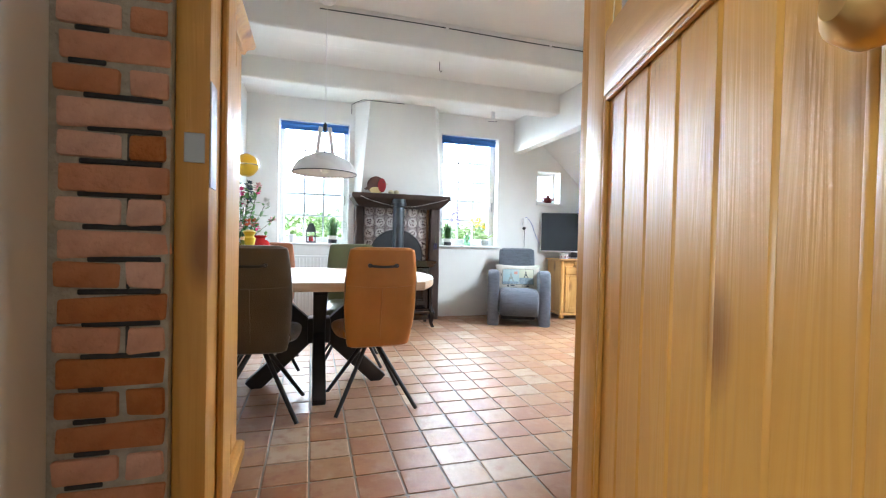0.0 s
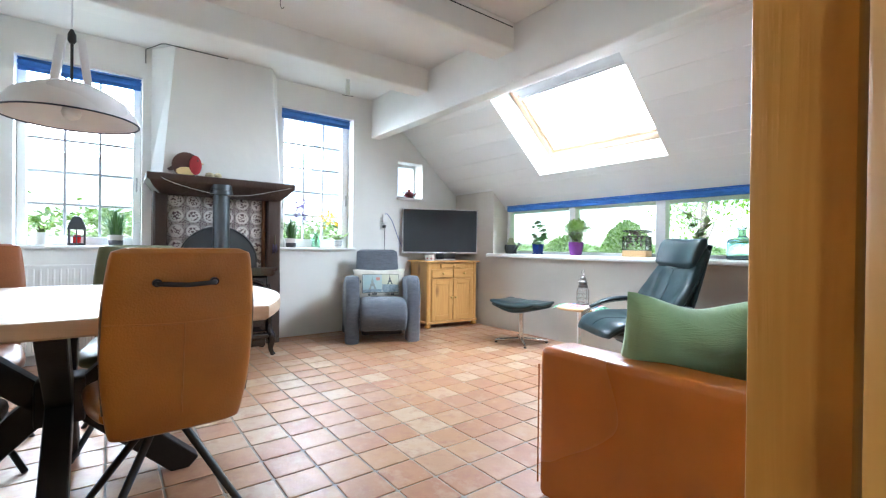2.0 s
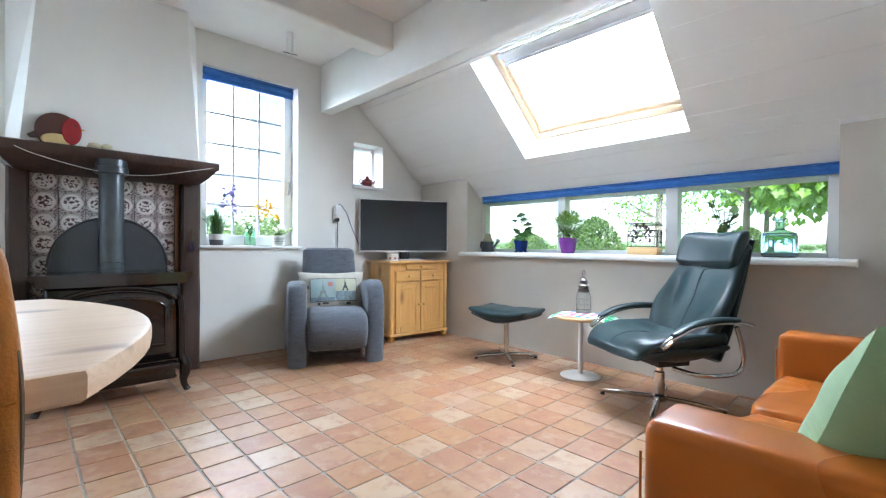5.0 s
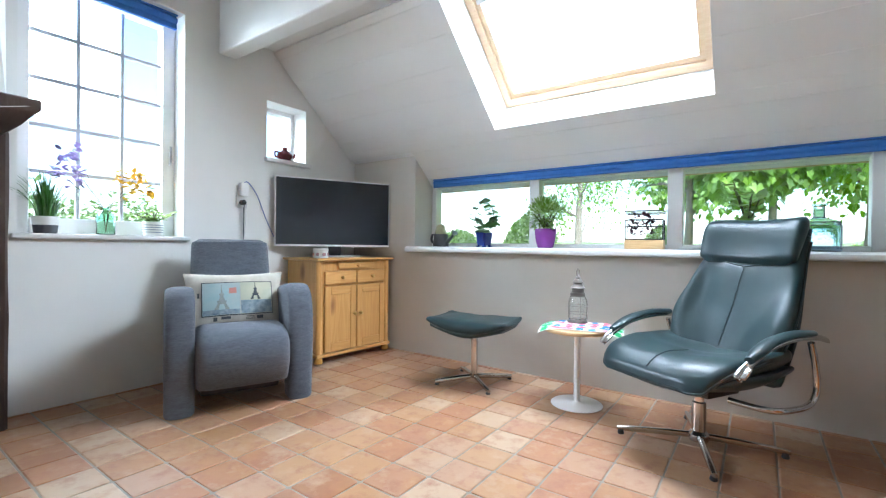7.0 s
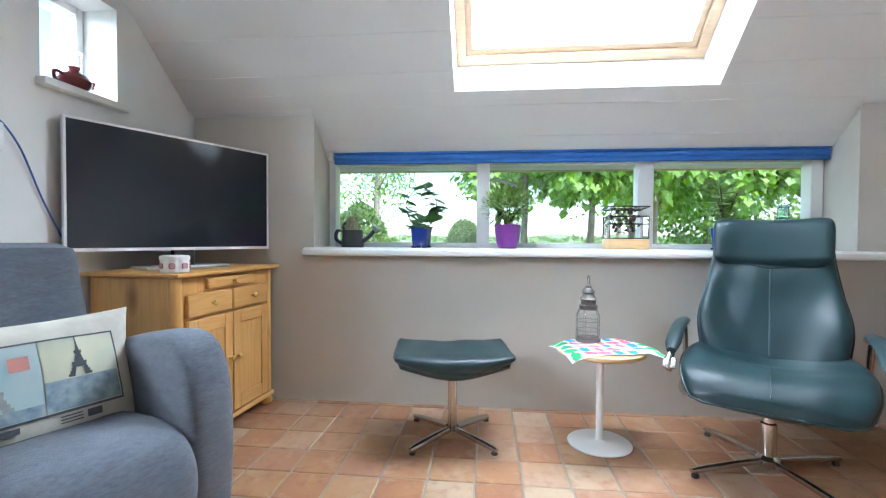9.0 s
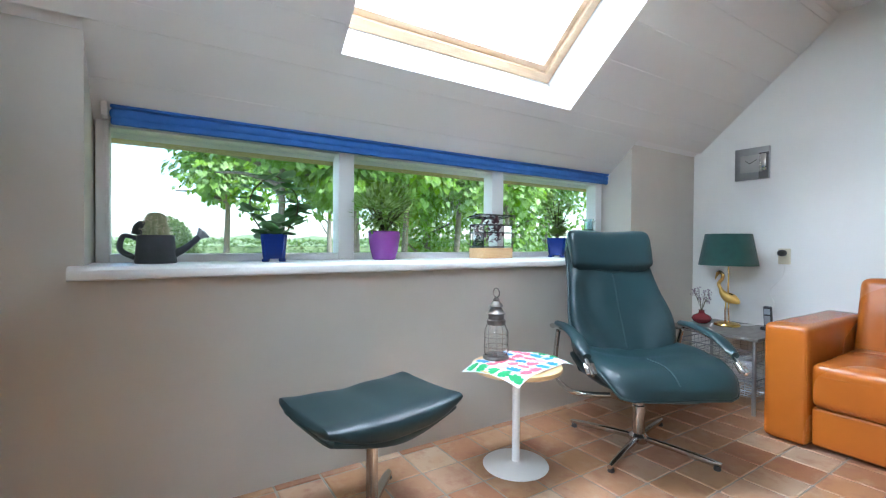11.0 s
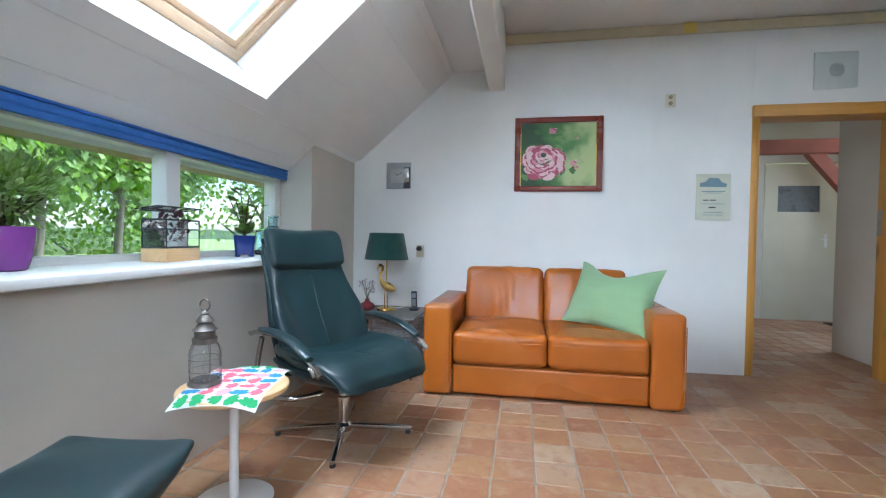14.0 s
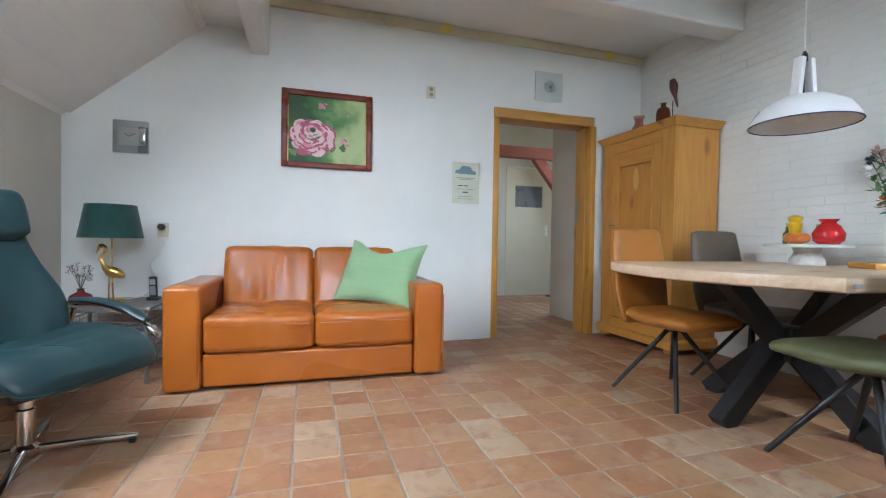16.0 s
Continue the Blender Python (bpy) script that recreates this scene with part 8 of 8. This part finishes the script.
def plane_tree(x, y, rnd, leaves):
    """A row tree trained flat: bare trunk, level limbs and a low spreading crown of large leaves."""
    tr = thing("plane_tree", pose(x, y, -0.352), "trained plane tree with large lobed leaves and a bare trunk", "tree", "row of plane trees")
    bm = tube(bezier([(0, 0, 0), (0.03, 0.02, 0.9), (-0.02, 0.0, 1.9), (0, 0, 3.0)], 5), [0.072 - 0.0028 * i for i in range(16)], 10)
    for k in range(7):
        a, z = k * 0.9 + rnd.uniform(-0.3, 0.3), 1.95 + 0.13 * k
        l = rnd.uniform(0.7, 1.1)
        tube(bezier([(0, 0, z), (l * 0.5 * math.cos(a), l * 0.5 * math.sin(a), z + 0.18), (l * math.cos(a), l * math.sin(a), z + 0.22)], 4), [0.042 - 0.004 * i for i in range(9)], 6, bm)
    part("trunk", bm, BARK, tr)
    lb = bmesh.new()
    lumps = [(Vector((rnd.uniform(-0.75, 0.75), rnd.uniform(-0.6, 0.6), rnd.uniform(-0.45, 0.9))), rnd.uniform(0.3, 0.55)) for _ in range(16)]
    for _ in range(leaves):
        c, r = rnd.choice(lumps)
        d = Vector((rnd.gauss(0, 1), rnd.gauss(0, 1), rnd.gauss(0, 0.8))).normalized()
        q = c + d * r * rnd.uniform(0.45, 1.05) + Vector((0, 0, 2.55))
        lobed_leaf(lb, q, d + Vector((rnd.uniform(-0.6, 0.6), rnd.uniform(-0.6, 0.6), -0.75)), (d.x + rnd.uniform(-0.4, 0.4), d.y + rnd.uniform(-0.4, 0.4), 0.9), rnd.uniform(0.08, 0.145))
    part("crown", lb, TREELEAF, tr, "", False)


def tree(x, y, height, crown, rnd, count=2200, leaf=0.16, base=1.5):
    tr = thing("tree", pose(x, y, -0.352), "leafy garden tree with a slim grey-brown trunk", "tree", "garden trees")
    r = 0.05 + height * 0.012
    bend = rnd.uniform(-0.15, 0.15)
    bm = tube(bezier([(0, 0, 0), (bend * 0.4, 0.02, height * 0.3), (bend, -0.03, height * 0.6), (bend * 0.5, 0, height * 0.92)], 5),
              [r * (1.25 - 1.0 * i / 15) for i in range(16)], 9)
    for k in range(6):
        a = k * 2.1 + rnd.uniform(-0.4, 0.4)
        z = base + (height - base) * (0.05 + 0.13 * k)
        l = crown * rnd.uniform(0.5, 0.8)
        p = [(bend * 0.6, 0, z), (bend * 0.6 + l * 0.5 * math.cos(a), l * 0.5 * math.sin(a), z + 0.25 * l), (l * math.cos(a), l * math.sin(a), z + 0.6 * l)]
        tube(bezier(p, 4), [r * 0.4 * (1 - 0.09 * i) for i in range(9)], 6, bm)
    part("trunk", bm, BARK, tr)
    part("crown", foliage((bend, 0, (base + height) / 2 + 0.1), (crown, crown, (height - base) * 0.62), count, leaf, rnd), TREELEAF, tr, "", False)
    return tr


rnd = random.Random(5)
for x, y, h, c, n, lf, base in ((9.8, -4.0, 5.0, 2.1, 11000, 0.10, 0.2), (10.6, -2.0, 4.5, 1.7, 10000, 0.09, 0.2),
                                (14.0, -1.5, 6.0, 2.3, 5000, 0.13, 1.2), (16.0, 6.6, 7.0, 2.0, 5500, 0.11, 1.3), (12.0, -7.5, 6.5, 2.8, 5000, 0.14, 0.8),
                                (24.0, -4.0, 6.5, 2.2, 3000, 0.2, 1.4), (7.8, -6.0, 5.5, 2.2, 6000, 0.12, 0.7)):
    tree(x, y, h, c, rnd, n, lf, base)
for y in (2.15, 1.2, 0.25, -0.75, -1.8):
    plane_tree(7.4 + rnd.uniform(-0.12, 0.12), y, rnd, 2700)
plane_tree(10.4, 2.45, rnd, 2700)
for x, y, r, h in ((12.9, 3.34, 0.68, 1.81), (8.3, 4.96, 0.69, 1.86), (9.4, 7.4, 0.9, 1.6)):
    bush = thing("clipped_bush", pose(x, y, -0.352), "clipped dome of dark green box on the lawn", "bush", "clipped bushes")
    bm = bmesh.new()
    for _ in range(5200):
        a, e = rnd.uniform(0, 6.283), math.asin(rnd.uniform(0.0, 1))
        d = Vector((math.cos(a) * math.cos(e), math.sin(a) * math.cos(e), math.sin(e)))
        s = rnd.uniform(0.93, 1.03)
        leaf_card(bm, (d.x * r * s, d.y * r * s, d.z * h * s), d + Vector((rnd.uniform(-1, 1), rnd.uniform(-1, 1), rnd.uniform(-0.6, 1))), d, 0.075, 0.05)
    part("foliage", bm, HEDGELEAF, bush, "", False)
    part("stem", lathe([(r * 0.8, 0), (r * 0.76, h * 0.35), (r * 0.5, h * 0.65), (r * 0.15, h * 0.8)], 14), HEDGELEAF, bush)


def hedge(x0, x1, y0, y1, h, count, label, lf=0.12):
    hd = thing("hedge", pose((x0 + x1) / 2, (y0 + y1) / 2, -0.352), label, "hedge", kind="stuff")
    bm = bmesh.new()
    w, d = (x1 - x0) / 2, (y1 - y0) / 2
    for _ in range(count):
        p = Vector((rnd.uniform(-w, w), rnd.uniform(-d, d), rnd.uniform(0, h * rnd.uniform(0.82, 1.1))))
        k = rnd.randrange(3)
        if k == 0:
            p.y = -d + rnd.uniform(-0.12, 0.12)
        elif k == 1:
            p.x = (-w if rnd.random() < 0.7 else w) + rnd.uniform(-0.12, 0.12)
        else:
            p.z = h * (0.9 + 0.18 * noise.noise((p.x * 0.9, p.y * 0.9, 0))) + rnd.uniform(-0.12, 0.1)
        leaf_card(bm, p, (rnd.uniform(-1, 1), rnd.uniform(-1, 1), rnd.uniform(-0.4, 1)), (0, 0, 1), lf, lf * 0.65)
    part("foliage", bm, HEDGELEAF, hd, "", False)
    part("core", box(-w * 0.97, w * 0.97, -d * 0.85, d * 0.85, 0, h * 0.74, 0.12, 2), HEDGELEAF, hd)


hedge(-5, 7, 8.2, 9.4, 1.85, 6500, "rough green garden hedge outside the tall windows")
hedge(30, 31.5, -30, 34, 1.5, 14000, "long low hedge at the far side of the field", 0.2)
for x, y, c in ((1.9, 7.6, 1.1), (-0.55, 7.4, 0.75), (3.4, 8.0, 1.2)):
    bush = thing("shrub", pose(x, y, -0.352), "loose flowering garden shrub outside the window", "shrub", "garden shrubs")
    part("stem", tube([(0, 0, 0), (0.05, 0, 0.9)], [0.05, 0.02], 7), BARK, bush)
    part("foliage", foliage((0, 0, 0.95), (c, c * 0.7, 0.95), 5200, 0.055, rnd), HEDGELEAF, bush, "", False)
# distance: a belt of woods at the horizon
bm = bmesh.new()
top, low = [], []
for i in range(241):
    a = 2 * math.pi * i / 240
    r = 150
    h = 2.6 + 0.8 * noise.noise((math.cos(a) * 14, math.sin(a) * 14, 0)) + 1.3 * noise.noise((math.cos(a) * 45, math.sin(a) * 45, 5))
    low.append(bm.verts.new((r * math.cos(a), r * math.sin(a), -0.36)))
    top.append(bm.verts.new((r * math.cos(a), r * math.sin(a), h)))
for i in range(240):
    bm.faces.new((low[i], low[i + 1], top[i + 1], top[i]))
structure("backdrop", bm, HAZEGREEN, "distant belt of trees")
# thatch eave that hangs outside above the long window
prof = [(3.53, 1.462), (3.90, 1.442), (3.97, 1.495), (3.84, 1.85), (3.53, 1.85)]
structure("eave_thatch", rings([[(x, y, z) for x, z in prof] for y in (-0.2, YN + 0.3)]), THATCH, "trimmed thatch eave outside the low window")

# ---- floor pieces ----
PITCH_T, JX, JY = 0.1865, 1.653, 2.016
structure_floor = structure("floor", box(-2.95, 3.56, -3.12, YN + 0.02, -0.1, 0.0042), GROUT, "terracotta tile floor with pale joints")
half = PITCH_T / 2 - 0.0040


def tile_mesh(seed):
    """One handmade tile, slightly pillowed with worn edges."""
    r = random.Random(seed)
    bm = bmesh.new()
    e = 0.006
    def loop(s, z):
        k = half - s
        c = 0.006 + s
        pts = [(-k, -k + c), (-k + c, -k), (k - c, -k), (k, -k + c), (k, k - c), (k - c, k), (-k + c, k), (-k, k - c)]
        return [(x + r.uniform(-0.0012, 0.0012), y + r.uniform(-0.0012, 0.0012), z) for x, y in pts]
    rings([loop(0, -0.006), loop(0, 0.0055), loop(0.0015, 0.0072), loop(0.004, 0.008)], bm)
    return finish(bm, "tile", TILE, False)


kinds = [tile_mesh(i) for i in range(6)]
rt = random.Random(11)
field = bmesh.new()


def tile_in(ix, iy):
    x, y = JX + (ix + 0.5) * PITCH_T, JY + (iy + 0.5) * PITCH_T
    return x, y


def joined_tile(x, y, x0=None, x1=None, y0=None, y1=None):
    a, b = max(x - half, x0 if x0 is not None else -99), min(x + half, x1 if x1 is not None else 99)
    c, d = max(y - half, y0 if y0 is not None else -99), min(y + half, y1 if y1 is not None else 99)
    if b - a < 0.02 or d - c < 0.02:
        return
    lift = rt.uniform(-0.0006, 0.0006)
    lo = [(a, c), (b, c), (b, d), (a, d)]
    s = 0.004
    hi = [(a + s, c + s), (b - s, c + s), (b - s, d - s), (a + s, d - s)]
    rings([[(p, q, -0.004) for p, q in lo], [(p, q, 0.0045 + lift) for p, q in lo], [(p, q, 0.0078 + lift) for p, q in hi]], field)


for ix in range(-26, 9):
    for iy in range(-28, 14):
        x, y = tile_in(ix, iy)
        if x - half > XE or y - half > YN or x < -2.85 or y < -2.98 or (y < -0.12 and x > 0.04):
            continue
        if -0.68 < x < 2.55 and 0.28 < y < 3.42:
            o = new("tile", kinds[rt.randrange(6)])
            o.matrix_world = pose(x, y, rt.uniform(-0.0006, 0.0006), rt.uniform(-0.1, 0.1), rt.uniform(-0.1, 0.1), 90 * rt.randrange(4))
            o.parent = structure_floor
        else:
            joined_tile(x, y, -2.80, XE, -2.95, YN)
part("tile_field", field, TILEJ, structure_floor)["kind"] = "stuff"

# ---- bare brick beside the doorway, hall side ----
back = part("mortar_bed", box(-1.205, -1.0225, -0.2545, -0.2305, 0, 2.7), MORTAR, wall_south)
rb = random.Random(3)


def worn_brick(w, seed):
    """A brick face with chipped, uneven edges."""
    bm = box(-w / 2, w / 2, -0.008, 0.008, -0.0232, 0.0232, 0.006, 2)
    for v in bm.verts:
        v.co += Vector((noise.noise((v.co.x * 40, v.co.z * 40, seed)) * 0.006, noise.noise((v.co.x * 30, v.co.z * 60, seed + 5)) * 0.003, noise.noise((v.co.x * 35, v.co.z * 20, seed + 9)) * 0.006))
    return finish(bm, "brick", BRICK)


bricks = [[worn_brick(w, s * 3.7 + w) for s in range(4)] for w in (0.168, 0.096, 0.06)]
black_joint = bmesh.new()
for i in range(47):
    z = 0.03 + i * 0.0566
    if i % 2:
        row = [(0, -1.108)]
    else:
        row = [(1, -1.148), (2, -1.058)]
    for k, x in row:
        o = new("brick", bricks[k][rb.randrange(4)])
        o.matrix_world = pose(x + rb.uniform(-0.002, 0.002), -0.2525 + rb.uniform(-0.003, 0.002), z + rb.uniform(-0.002, 0.002), rb.uniform(-3, 3), rb.uniform(-1.6, 1.6), rb.uniform(-3, 3))
        o.parent = wall_south
    if 0.35 < z < 1.75:
        a, b = (-1.165, -1.035) if 0.75 < z < 1.25 else (-1.178, -1.11 - 0.02 * rb.random())
        box(a + rb.uniform(0, 0.02), b, -0.2585, -0.2548, z + 0.0236, z + 0.033, 0.002, 1, black_joint)
        if not i % 2 and 0.75 < z < 1.25:
            box(-1.089, -1.083, -0.2585, -0.2548, z - 0.024, z + 0.024, 0.002, 1, black_joint)
part("black_pointing", black_joint, PITCH, wall_south, "black bitumen pointing")
